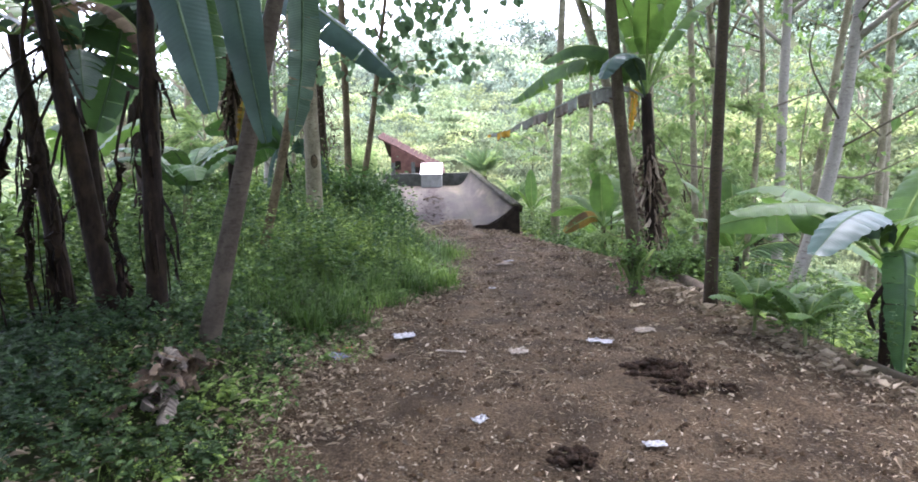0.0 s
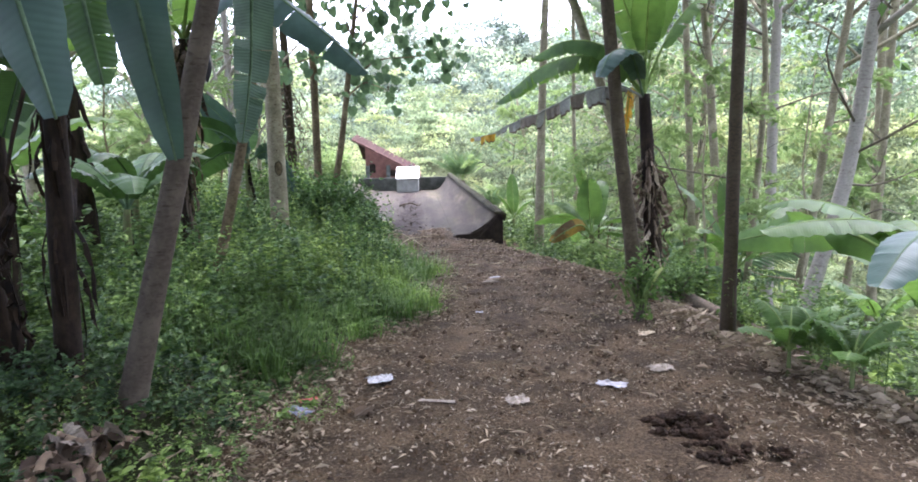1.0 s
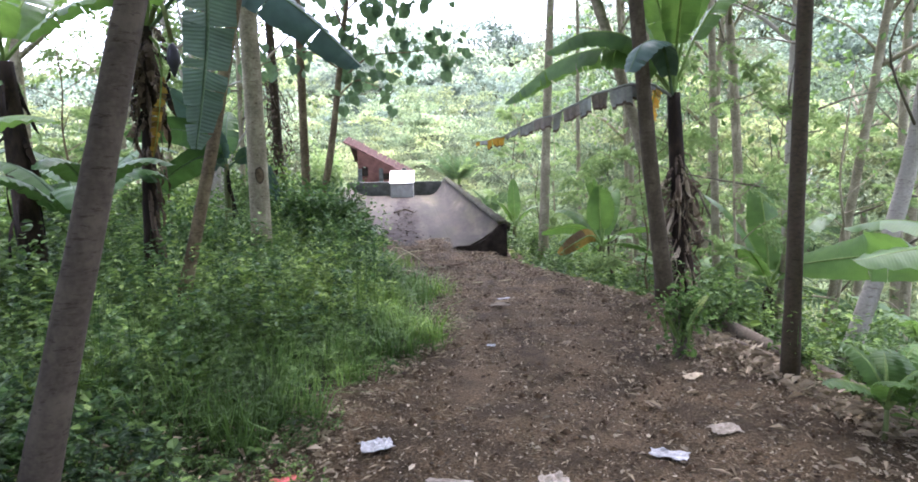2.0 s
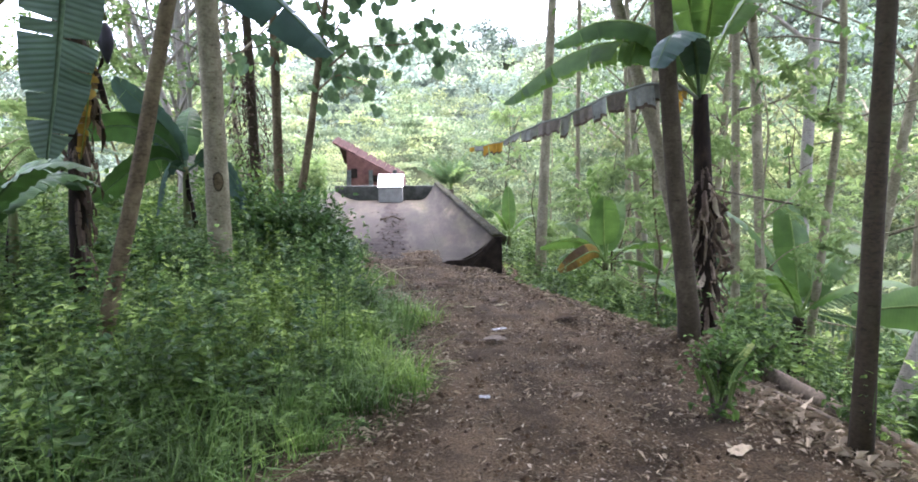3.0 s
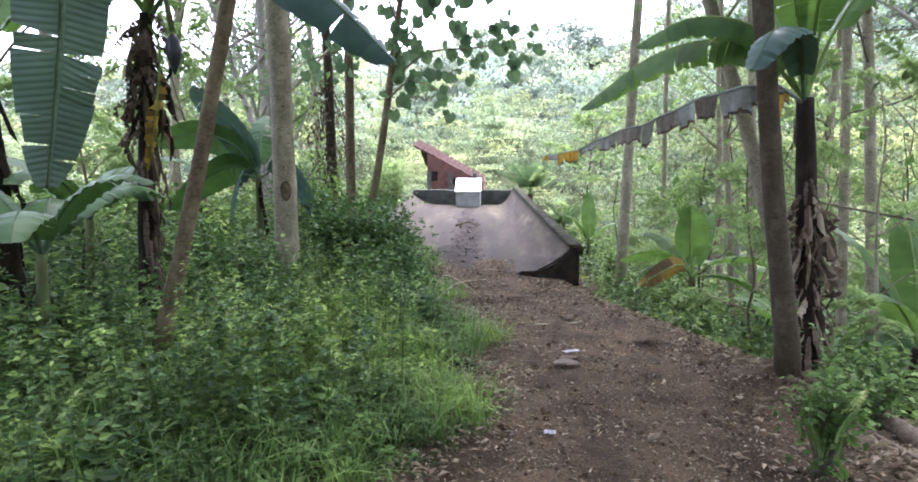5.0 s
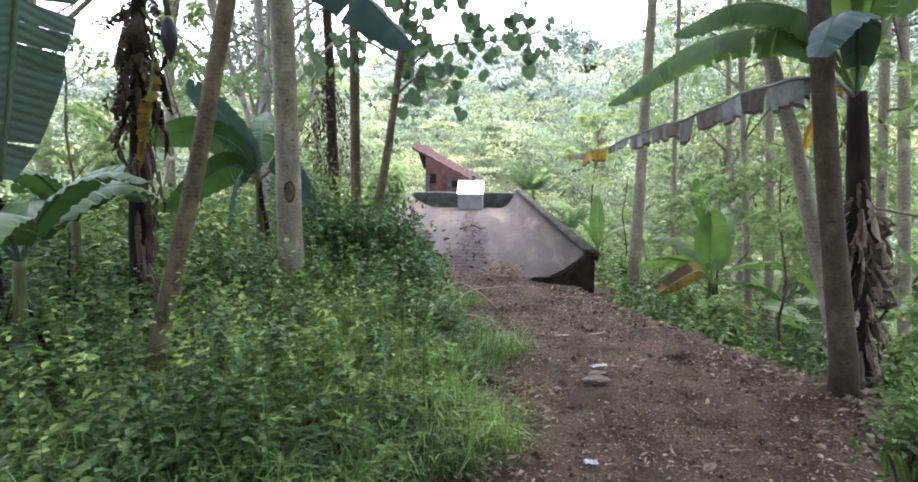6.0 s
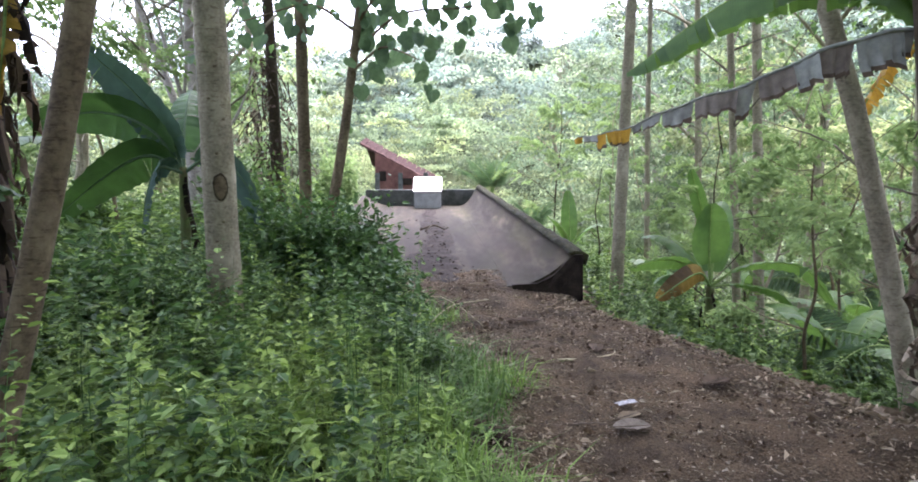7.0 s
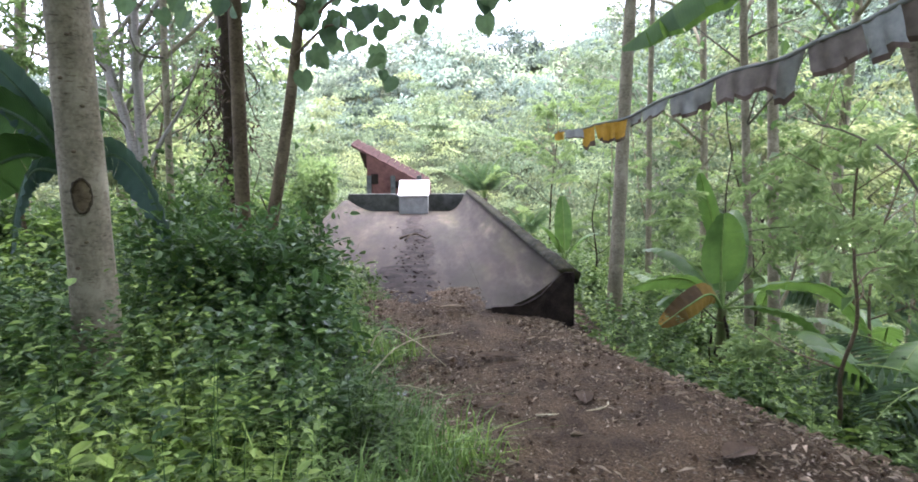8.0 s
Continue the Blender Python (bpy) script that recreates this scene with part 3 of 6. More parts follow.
def build_house():
    """A brick hut below the channel: clay-tiled roof falling from the left to the right, brick gable below it."""
    h = thing("brick_house", (-3.0, 33.5, -4.5), "small brick house with a sagging red clay-tiled roof", "house")
    gable = [(-0.7, 0), (2.0, 0), (2.0, 4.95), (-0.7, 6.35)]
    bm = lofted([[(x, -0.02, z) for x, z in gable], [(x, 4.0, z) for x, z in gable]])
    part("wall", bm, M_BRICK, h, "weathered red brick gable")
    for x in (-0.6, 0.45, 1.6):
        bm = bmesh.new()
        bmesh.ops.create_cube(bm, size=1, matrix=Matrix.LocRotScale((x, -0.06, 2.7), None, (0.2, 0.2, 5.4)))
        part("pillar", bm, M_CONCRETE_GREY, h)
    # Dark panels on the gable stand for the openings' unlit inside.
    for x, z, w, hh in ((-0.35, 5.25, 0.3, 0.45), (0.75, 5.0, 0.45, 0.3)):
        bm = bmesh.new()
        bmesh.ops.create_cube(bm, size=1, matrix=Matrix.LocRotScale((x, -0.03, z), None, (w, 0.06, hh)))
        part("window", bm, M_CONCRETE_DARK, h, "dark panel standing in for an unlit opening")
    a, b = (-1.35, 6.9), (2.0, 5.1)
    front = 0.16
    bm = lofted([[(a[0], 0, a[1] - front), (b[0], 0, b[1] - front), (b[0], 0, b[1] - front - 0.1), (a[0], 0, a[1] - front - 0.1)],
                 [(a[0], 1.6, a[1]), (b[0], 1.6, b[1]), (b[0], 1.6, b[1] - 0.1), (a[0], 1.6, a[1] - 0.1)],
                 [(a[0], 4.4, a[1] - 1.1), (b[0], 4.4, b[1] - 1.1), (b[0], 4.4, b[1] - 1.2), (a[0], 4.4, a[1] - 1.2)]])
    roof = part("roof", bm, M_TILE, h, "red-brown clay tiles")
    tm = bpy.data.meshes.new("roof_tile")
    bt = bmesh.new()
    bmesh.ops.create_cube(bt, size=1, matrix=Matrix.LocRotScale((0, 0, 0), Euler((0.1, 0, 0)), (0.225, 0.36, 0.045)))
    bt.to_mesh(tm)
    bt.free()
    tm.materials.append(M_TILE)
    drop = math.degrees(math.atan2(a[1] - b[1], b[0] - a[0]))
    r_ = random.Random(3)
    for i in range(15):
        for j in range(5):
            f, g = (i + 0.5) / 15, (j + 0.5) / 5
            t = piece("roof_tile", tm, roof)
            t.matrix_basis = pose(a[0] + (b[0] - a[0]) * f, 1.6 * g, a[1] + (b[1] - a[1]) * f - front * (1 - g) + 0.05 + 0.03 * r_.random(), 21 + 6 * r_.random(), drop, 4 * r_.random())
    return h


house = build_house()


# ---- trees ----
def crown_points(n, centre, size, hole=0.5):
    d = unit(rng.normal(size=(n, 3)))
    r = (hole + (1 - hole) * rng.random(n)) ** 0.8
    return np.asarray(centre) + d * r[:, None] * np.asarray(size), d


def tree(name, ctrl, r0, r1, mat, label, height=9.0, leaf=None, leaf_len=0.12, leaves=900, crown=(1.6, 1.6, 1.3), seed=0, limbs=4, group="trees along the path", roots=True, limb_from=0.62, twigs=0):
    """A slender tree: leaning trunk through the given places, limbs and a loose crown high up."""
    base = np.array(ctrl[0], dtype=float)
    ctrl = [np.array(c, dtype=float) for c in ctrl]
    step = unit(ctrl[-1] - ctrl[-2])
    rise = height - ctrl[-1][2]
    r_ = np.random.default_rng(seed + 11)
    if rise > 0.5:
        ctrl.append(ctrl[-1] + step * rise * 0.5 / max(step[2], 0.4))
        ctrl.append(ctrl[-1] + np.array([step[0] * 0.5 + r_.uniform(-.15, .15), step[1] * 0.5 + r_.uniform(-.15, .15), 1.0]) * rise * 0.5)
    t = thing(name, tuple(base), label, "tree", group)
    pts = curve_points([c - base for c in ctrl], 26)
    pts[0][2] -= 0.25
    u = np.linspace(0, 1, 26)
    rad = r0 + (r1 - r0) * u ** 0.8
    if roots:
        rad = rad * (1 + 0.25 * np.exp(-u * 16))
    piece("trunk", tube_mesh("trunk", pts, rad, mat, 12, 0.035, seed), t)
    clouds = []
    for k in range(limbs):
        f = limb_from + (0.98 - limb_from) * (k + 0.5) / limbs
        p = pts[int(f * 25)]
        az = r_.uniform(0, 6.28)
        ln = r_.uniform(0.7, 1.25) * max(crown)
        end = p + np.array([math.cos(az) * ln, math.sin(az) * ln, ln * r_.uniform(0.25, 0.8)])
        lp = curve_points([p, p * 0.5 + end * 0.5 + np.array([0, 0, 0.12 * ln]), end], 8)
        piece("limb", tube_mesh("limb", lp, np.linspace(r1 * 0.75 + 0.006, 0.006, 8), mat, 6, 0.05, seed + k), t)
        clouds.append(lp[4:])
    for k in range(twigs):
        p = pts[int(r_.uniform(0.12, 0.55) * 25)]
        az, ln = r_.uniform(0, 6.28), r_.uniform(0.6, 1.7)
        end = p + np.array([math.cos(az) * ln, math.sin(az) * ln, ln * r_.uniform(0.2, 1.0)])
        bend = p * 0.5 + end * 0.5 + r_.normal(size=3) * 0.12 * ln
        piece("twig", tube_mesh("twig", curve_points([p, bend, end], 8), np.linspace(0.016, 0.005, 8), M_TWIG, 5), t)
        clouds.append(np.tile(end, (1, 1)))
    if leaves:
        spots = np.vstack(clouds + [pts[-4:]])
        n = leaves
        c = spots[r_.integers(0, len(spots), n)] + r_.normal(size=(n, 3)) * np.array(crown) * 0.30
        ax = r_.normal(size=(n, 3)) + np.array([0, 0, -0.35])
        V, F = leaf_cloud(c, ax, leaf_len * r_.uniform(0.6, 1.3, n), 0.6)
        piece("crown", mesh_of("crown", V, F, leaf or M_TREELEAF), t)
    return t


def Z(x, y):
    inside = 12.0 < y < 20.4 and -1.4 < x < 0.0
    return max(float(land(x, y)), float(bed(y)) + 0.01 if inside else -99.0)


# Crowns above the view, widened and thickened to shade path and channel.
BIG = dict(leaves=2300, leaf_len=0.19, crown=(3.0, 3.0, 1.3), limbs=8, limb_from=0.68)
WIDE = dict(leaves=5600, leaf_len=0.22, crown=(4.2, 4.2, 1.2), limbs=12, limb_from=0.72)
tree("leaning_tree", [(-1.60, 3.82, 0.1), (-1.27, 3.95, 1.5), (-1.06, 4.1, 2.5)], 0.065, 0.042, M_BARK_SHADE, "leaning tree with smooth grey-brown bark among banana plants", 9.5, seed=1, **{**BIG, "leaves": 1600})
tree("leaning_tree", [(-2.13, 6.53, 0.1), (-1.80, 6.65, 1.5), (-1.59, 6.72, 2.5)], 0.050, 0.042, M_BARK_BROWN, "leaning grey-brown tree rising out of weeds", 9.5, seed=2, **{**BIG, "leaves": 1400})
grey = tree("grey_tree", [(-2.03, 8.9, 0.1), (-2.0, 8.8, 1.5), (-1.98, 8.72, 2.5)], 0.118, 0.086, M_BARK_GREY, "stout pale grey tree trunk with a bark knot", 11, seed=3, **{**BIG, "leaves": 1600})
tree("slender_tree", [(-1.91, 11, 0.1), (-1.9, 11, 2.5)], 0.068, 0.045, M_BARK_BROWN, "slender straight brown tree beside the channel", 9.5, seed=4, **{**WIDE, "leaves": 1300})
sapling = tree("leaning_sapling", [(-1.83, 10.88, 0.1), (-1.5, 10.9, 1.7), (-1.28, 10.92, 3.2)], 0.062, 0.022, M_BARK_BROWN, "thin leaning tree with broad round leaves", 5.2, seed=5, leaves=0, limbs=0)
shaggy = tree("shaggy_tree", [(-2.95, 14, 0.1), (-2.98, 14, 1.5), (-3.0, 14, 2.9)], 0.105, 0.06, M_BARK_DARK, "dark tree with shaggy dead creepers", 9.5, seed=6, **{**WIDE, "leaves": 1300})
tree("grey_tree", [(2.06, 13.7, Z(2.06, 13.7)), (2.12, 13.75, 1.3), (2.16, 13.8, 2.5)], 0.098, 0.066, M_BARK_GREY, "pale grey tree at the edge of the slope", 10, seed=7, **WIDE)
tree("brown_tree", [(2.14, 7.45, Z(2.1, 7.5)), (2.0, 7.6, 1.5), (1.92, 7.7, 2.5)], 0.080, 0.064, M_BARK_RUST, "smooth brown tree beside a banana plant", 9.5, seed=8, **BIG)
tree("dark_tree", [(2.39, 5.77, Z(2.39, 5.77)), (2.47, 5.95, 1.5), (2.52, 6.05, 2.5)], 0.055, 0.049, M_BARK_DARK, "straight dark brown tree at the path's edge", 9.5, seed=9, **BIG)
tree("leaning_tree", [(2.75, 8.5, Z(2.75, 8.5)), (2.24, 8.55, 1.6), (1.93, 8.6, 2.6)], 0.07, 0.05, M_BARK_GREY, "leaning grey tree on the slope", 9.5, seed=10, **BIG)
for i, (pts, r) in enumerate([
        ([(4.78, 10.92), (4.34, 10.84, 2.5)], 0.075), ([(7.1, 13.95), (7.05, 14, 2.5)], 0.12), ([(3.95, 7.5), (4.44, 7.5, 1.18), (4.66, 7.5, 3.1)], 0.085),
        ([(4.1, 9), (4.27, 9, 2.04), (4.2, 9, 3.5)], 0.045), ([(5.4, 10.2), (5.63, 10, 0.72), (5.93, 10, 3.13)], 0.07), ([(7.3, 11), (7.3, 11, 0.62), (7.35, 11, 3.84)], 0.08),
        ([(3.86, 10), (3.61, 10, 3.17)], 0.055), ([(4.4, 13.9), (4.2, 14.05, 2.5)], 0.08), ([(4.15, 14.1), (3.61, 13.6, 2.5)], 0.06),
        ([(-4.17, 14), (-4.16, 14, 1.82), (-4.17, 14, 3.6)], 0.085), ([(-3.42, 13), (-3.4, 13, 0.56), (-3.35, 13, 3.36)], 0.05), ([(-4.3, 13.9), (-4.25, 13.95, 1.7), (-4.75, 14, 3.4)], 0.07),
        ([(-5.5, 10.5), (-5.6, 10.6, 3)], 0.09), ([(-6.5, 15), (-6.3, 15, 3)], 0.10), ([(-4.6, 8.2), (-4.75, 8.2, 3)], 0.07), ([(8.5, 9), (8.6, 9, 2)], 0.09), ([(6.2, 16), (6.4, 16, 2)], 0.09), ([(9.5, 14), (9.3, 14, 3)], 0.1), ([(-8, 12), (-8.1, 12, 3)], 0.1), ([(-7, 19), (-7.1, 19, 3)], 0.1), ([(-4.5, 18.5), (-4.6, 18.5, 3)], 0.08), ([(5.5, 19), (5.3, 19, 2)], 0.09), ([(3.6, 17), (3.5, 17, 2)], 0.06)]):
    if i in (7, 20, 22):
        tree("tall_tree", [(*pts[0], Z(*pts[0]))] + pts[1:], r, r * 0.6, M_BARK_GREY, "tall slender tree beside the channel, unseen crown widened for shade", 10.5, seed=20 + i, **WIDE)
        continue
    tree("slender_tree", [(*pts[0], Z(*pts[0]))] + pts[1:], r, r * 0.55, M_BARK_PALE if i in (1, 2, 9, 11) else M_BARK_GREY,
         "slender pale tree on the slope below the path" if pts[0][0] > 0 else "slender pale tree in the shade beyond the bank", 8.0 if i % 2 else 6.5, seed=20 + i, leaves=170 if pts[0][0] < 0 else (900 if i > 14 else 380), leaf_len=0.13, crown=(2.1, 2.1, 1.5), limbs=7, limb_from=0.3 if i > 10 else 0.42, twigs=6)

ft = thing("forked_tree", (-3.75, 13.0, Z(-3.75, 13)), "pale slender tree forking into thin bare stems", "tree", "trees along the path")
o = np.array(ft.location)
for nm, pts, r0_, r1_ in (("trunk", [(-3.75, 13, 0.0), (-3.72, 13, 0.7), (-3.69, 13, 1.45), (-3.70, 13, 2.4), (-3.68, 13, 3.4), (-3.62, 13, 5.4)], 0.06, 0.022), ("limb", [(-3.69, 13, 1.4), (-3.81, 13, 1.92), (-3.98, 13, 2.6), (-4.16, 12.95, 3.4), (-4.4, 12.9, 5.0)], 0.042, 0.015),
                          ("limb", [(-3.68, 13, 1.35), (-3.45, 12.98, 1.78), (-3.16, 12.95, 2.2), (-2.95, 12.9, 2.7)], 0.034, 0.01), ("limb", [(-3.9, 13, 2.3), (-3.86, 13.05, 2.9), (-3.92, 13.1, 3.6), (-3.85, 13.1, 4.8)], 0.024, 0.01),
                          ("limb", [(-3.7, 13, 0.9), (-3.9, 12.9, 1.35), (-4.3, 12.8, 1.75), (-4.6, 12.8, 2.3)], 0.026, 0.008), ("limb", [(-3.4, 12.98, 1.84), (-3.3, 13.0, 2.3), (-3.28, 13.0, 2.9)], 0.016, 0.006)):
    piece(nm, tube_mesh(nm, curve_points([np.array(c) - o for c in pts], 22), np.linspace(r0_, r1_, 22), M_BARK_PALE, 9, 0.05, 3), ft)

vr = random.Random(12)
for k in range(14):
    while True:
        az, rr = radians(vr.choice((vr.uniform(-26, -10), vr.uniform(10, 26), vr.uniform(20, 40)))), vr.uniform(20, 36)
        x, y = rr * math.sin(az), 3 + rr * math.cos(az)
        if abs(x + 1.2) > 3.2:
            break
    z0 = Z(x, y)
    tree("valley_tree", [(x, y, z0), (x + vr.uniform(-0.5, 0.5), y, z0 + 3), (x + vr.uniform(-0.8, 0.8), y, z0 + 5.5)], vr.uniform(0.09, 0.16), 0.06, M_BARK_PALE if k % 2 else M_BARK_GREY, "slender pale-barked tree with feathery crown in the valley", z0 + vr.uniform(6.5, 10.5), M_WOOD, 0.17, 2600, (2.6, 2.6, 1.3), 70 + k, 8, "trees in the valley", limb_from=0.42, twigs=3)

# unseen trees added behind and beside the start, to shade the path
for k, (x, y) in enumerate([(-2.6, -2.5), (-4.2, 0.6), (3.6, -2.8), (0.4, -5.5), (-3.4, -6.0), (5.2, -0.5), (4.2, -6.5)]):
    tree("brown_tree", [(x, y, Z(x, y)), (x + 0.1, y, 2.0), (x + 0.2, y + 0.1, 3.5)], 0.1, 0.07, M_BARK_BROWN, "unseen slender tree added round the start to shade the path", 8.5, seed=120 + k, leaves=7600, leaf_len=0.23, crown=(3.5, 3.5, 1.8), limbs=10, limb_from=0.45)

# bark knot on the stout tree: a rough raised ring round a tan scar
kn, kc = np.array([0.38, -0.925, 0.0]), np.array([0.074, -0.203, 1.28])
ks = np.array([0.925, 0.38, 0.0])
ring = [kc + ks * 0.042 * math.cos(u) + np.array([0, 0, 0.085 * math.sin(u)]) - kn * (0.010 * math.cos(u) ** 2) + 0.005 * np.array(noise.noise_vector(Vector((math.cos(u) * 2, math.sin(u) * 2, 3)))) for u in np.linspace(0, 6.283, 28)]
knot = piece("bark_knot", tube_mesh("bark_knot", ring, 0.005 + 0.004 * np.abs(np.sin(np.arange(28) * 1.7)), M_BARK_RUST, 7, 0.3), grey, "raised oval bark scar with a dark rim")
bm = bmesh.new()
bmesh.ops.create_uvsphere(bm, u_segments=16, v_segments=10, radius=1.0, matrix=Matrix.LocRotScale(kc - kn * 0.008, Euler((0, 0, radians(22))), (0.042, 0.012, 0.085)))
for v in bm.verts:
    v.co += 0.006 * noise.noise_vector(v.co * 30)
part("scar", bm, M_BARK_BROWN, knot, "", True)
for k, (u, w) in enumerate([(-0.3, 0.92), (0.1, 1.05), (-0.1, 1.5), (0.35, 1.72), (-0.4, 1.85), (0.2, 0.6), (0.0, 2.05)]):
    bm = bmesh.new()
    q = kn * math.cos(u) + ks * math.sin(u)
    bmesh.ops.create_icosphere(bm, subdivisions=2, radius=1.0, matrix=Matrix.LocRotScale(np.array([0.03 + 0.02 * w - 0.02, -0.06 - 0.045 * w, w]) + q * (0.128 - 0.007 * w), None, (0.013, 0.010, 0.009)))
    part("bark_wart", bm, M_BARK_BROWN, grey, "", True)

# round-leaved twigs of the leaning sapling, spreading over the path
def heart_leaves(P, axis, L, normal):
    """Rounded heart-shaped leaves: a fan of ten corners round the stalk's end, cupped along the rib."""
    n = len(P)
    axis = unit(axis)
    side = unit(np.cross(axis, normal))
    up = np.cross(side, axis)
    L = np.asarray(L)[:, None]
    rim = [(-0.10, 0.18), (0.02, 0.40), (0.28, 0.50), (0.58, 0.44), (0.84, 0.24), (1.02, 0.0), (0.84, -0.24), (0.58, -0.44), (0.28, -0.50), (0.02, -0.40), (-0.10, -0.18)]
    rows = [P + axis * L * 0.05] + [P + axis * L * f + side * L * w + up * L * (0.5 * w * w - 0.16 * f * f) for f, w in rim]
    V = np.stack(rows, axis=1).reshape(-1, 3)
    i = np.arange(n)[:, None] * 12
    F = np.concatenate([i + [0, k, k + 1] for k in range(1, 11)], axis=1).reshape(-1, 3)
    return V, F


def twig(parent, ctrl, r, leaves, length, seed):
    o = np.array(parent.location)
    r_ = np.random.default_rng(seed)
    line = curve_points([np.array(c) - o for c in ctrl], 12)
    piece("limb", tube_mesh("limb", line, np.linspace(r, 0.004, 12), M_BARK_BROWN, 6), parent)
    k = r_.integers(2, 12, leaves)
    P = line[k] + r_.normal(size=(leaves, 3)) * np.array([0.24, 0.22, 0.17])
    ax = np.stack([r_.normal(size=leaves) * 0.5, r_.normal(size=leaves) * 0.5, -np.ones(leaves)], axis=1)
    nm = np.stack([r_.normal(size=leaves) * 0.5, -np.ones(leaves), r_.normal(size=leaves) * 0.5], axis=1)
    V, F = heart_leaves(P, ax, length * r_.uniform(0.5, 1.3, leaves), nm)
    piece("foliage", mesh_of("foliage", V, F, M_ROUNDLEAF), parent)


for k, (ctrl, n) in enumerate([([(-1.35, 10.9, 2.6), (-0.9, 10.85, 2.95), (-0.3, 10.8, 3.0), (0.3, 10.8, 3.1)], 34), ([(-1.3, 10.9, 2.9), (-0.9, 10.7, 3.4), (-0.5, 10.6, 3.7), (0.0, 10.5, 3.75)], 34),
                               ([(-1.4, 10.9, 2.4), (-1.1, 10.7, 2.6), (-0.9, 10.5, 2.55), (-0.7, 10.4, 2.45)], 16), ([(-1.35, 10.9, 2.8), (-1.7, 10.7, 3.0), (-2.1, 10.6, 2.9), (-2.5, 10.5, 2.75)], 30),
                               ([(-1.25, 10.9, 3.3), (-1.5, 11.1, 3.8), (-2.0, 11.3, 4.0), (-2.7, 11.4, 3.9)], 40), ([(-1.2, 10.95, 3.6), (-0.7, 11.2, 4.1), (0.1, 11.4, 4.3), (0.8, 11.5, 4.2)], 40)]):
    twig(sapling, ctrl, 0.016, int(n * (1.9 if k < 3 else 1.1)), 0.14, 60 + k)
# hanging dead creepers on the shaggy tree
o = np.array(shaggy.location)
r_ = np.random.default_rng(88)
for k in range(90):
    h0 = r_.uniform(0.5, 3.2)
    a = np.array([r_.normal() * 0.16, r_.normal() * 0.14, h0])
    ln = min(r_.uniform(0.25, 1.1), h0 - 0.1)
    b = a + np.array([r_.normal() * 0.28 * ln, r_.normal() * 0.2 * ln, -ln])
    piece("creeper", tube_mesh("creeper", curve_points([a, a * 0.6 + b * 0.4 + r_.normal(size=3) * 0.09, a * 0.25 + b * 0.75 + r_.normal(size=3) * 0.07, b], 9), np.linspace(r_.uniform(0.006, 0.013), 0.003, 9), M_BARK_DARK if k % 3 else M_DEADWOOD, 5), shaggy)
n = 520
h0 = 0.4 + 2.5 * r_.random(n) ** 0.8
P = np.stack([r_.normal(size=n) * (0.16 + 0.10 * np.sin(h0 * 4)) - 0.12, r_.normal(size=n) * 0.22, h0], axis=1)
V, F = leaf_cloud(P, r_.normal(size=(n, 3)) + np.array([0, 0, -0.8]), r_.uniform(0.04, 0.13, n), 0.4)
piece("creeper_leaves", mesh_of("creeper_leaves", V, F, M_LITTERBROWN), shaggy, "dark withered creeper leaves")


# ---- bananas ----
def banana_blade(rib, width, side, torn, seed, fold=0.25, sag=0.0):
    """Blade along a rib line: two halves, split into strips where torn."""
    r_ = np.random.default_rng(seed)
    n = len(rib) - 1
    tang = unit(np.gradient(rib, axis=0))
    run = np.concatenate([[0], np.cumsum(np.linalg.norm(np.diff(rib, axis=0), axis=1))])
    side = np.asarray(side, dtype=float)
    V, F, vein = [], [], []
    for sgn in (1, -1):
        start = True
        lean = 0.0
        for i in range(n):
            if start:
                lean = r_.uniform(-1, 1) * torn * 0.30
                drop = r_.uniform(0, 1) * torn * 0.5
                fray = 1 - r_.uniform(0, 1) * torn * 0.25
            rows, veins_all = [], []
            for j in (i, i + 1):
                veins_row = []
                u = j / n
                w = width * 0.5 * (math.sin(math.pi * min(u * 0.95 + 0.04, 1)) ** 0.42) * (1 - 0.2 * u) * fray
                s = side - tang[j] * np.dot(side, tang[j])
                s = s / (np.linalg.norm(s) + 1e-9)
                nrm = np.cross(s, tang[j])
                nrm = nrm if nrm[2] >= 0 else -nrm
                cols = []
                for c in (0.0, 0.35, 0.7, 1.0):
                    f = fold + drop * c
                    gap = (0.012 * torn if (j == i and start) else 0.0) * c
                    p = rib[j] + sgn * s * w * c * math.cos(f) - nrm * w * c * math.sin(f) * (0.4 + 0.6 * c) + tang[j] * (lean * w * c + gap)
                    p = p + nrm * 0.010 * math.sin(j * 2.3 + c * 2) * c - np.array([0, 0, sag * c * c * w])
                    cols.append(p)
                    veins_row.append(run[j] - 0.25 * w * c)
                rows.append(cols)
                veins_all.append(veins_row)
            if start:
                V.extend(rows[0])
                vein.extend(veins_all[0])
            V.extend(rows[1])
            vein.extend(veins_all[1])
            b = len(V) - 8
            for c in range(3):
                q = (b + c, b + c + 1, b + 5 + c, b + 4 + c)
                F.append(q if sgn > 0 else q[::-1])
            start = r_.random() < torn
    return np.array(V), np.array(F), np.array(vein, dtype=np.float32)


def blade_mesh(name, made, mat):
    me = mesh_of(name, made[0], made[1], mat, True)
    me.attributes.new("vein", "FLOAT", "POINT").data.foreach_set("value", made[2])
    return me


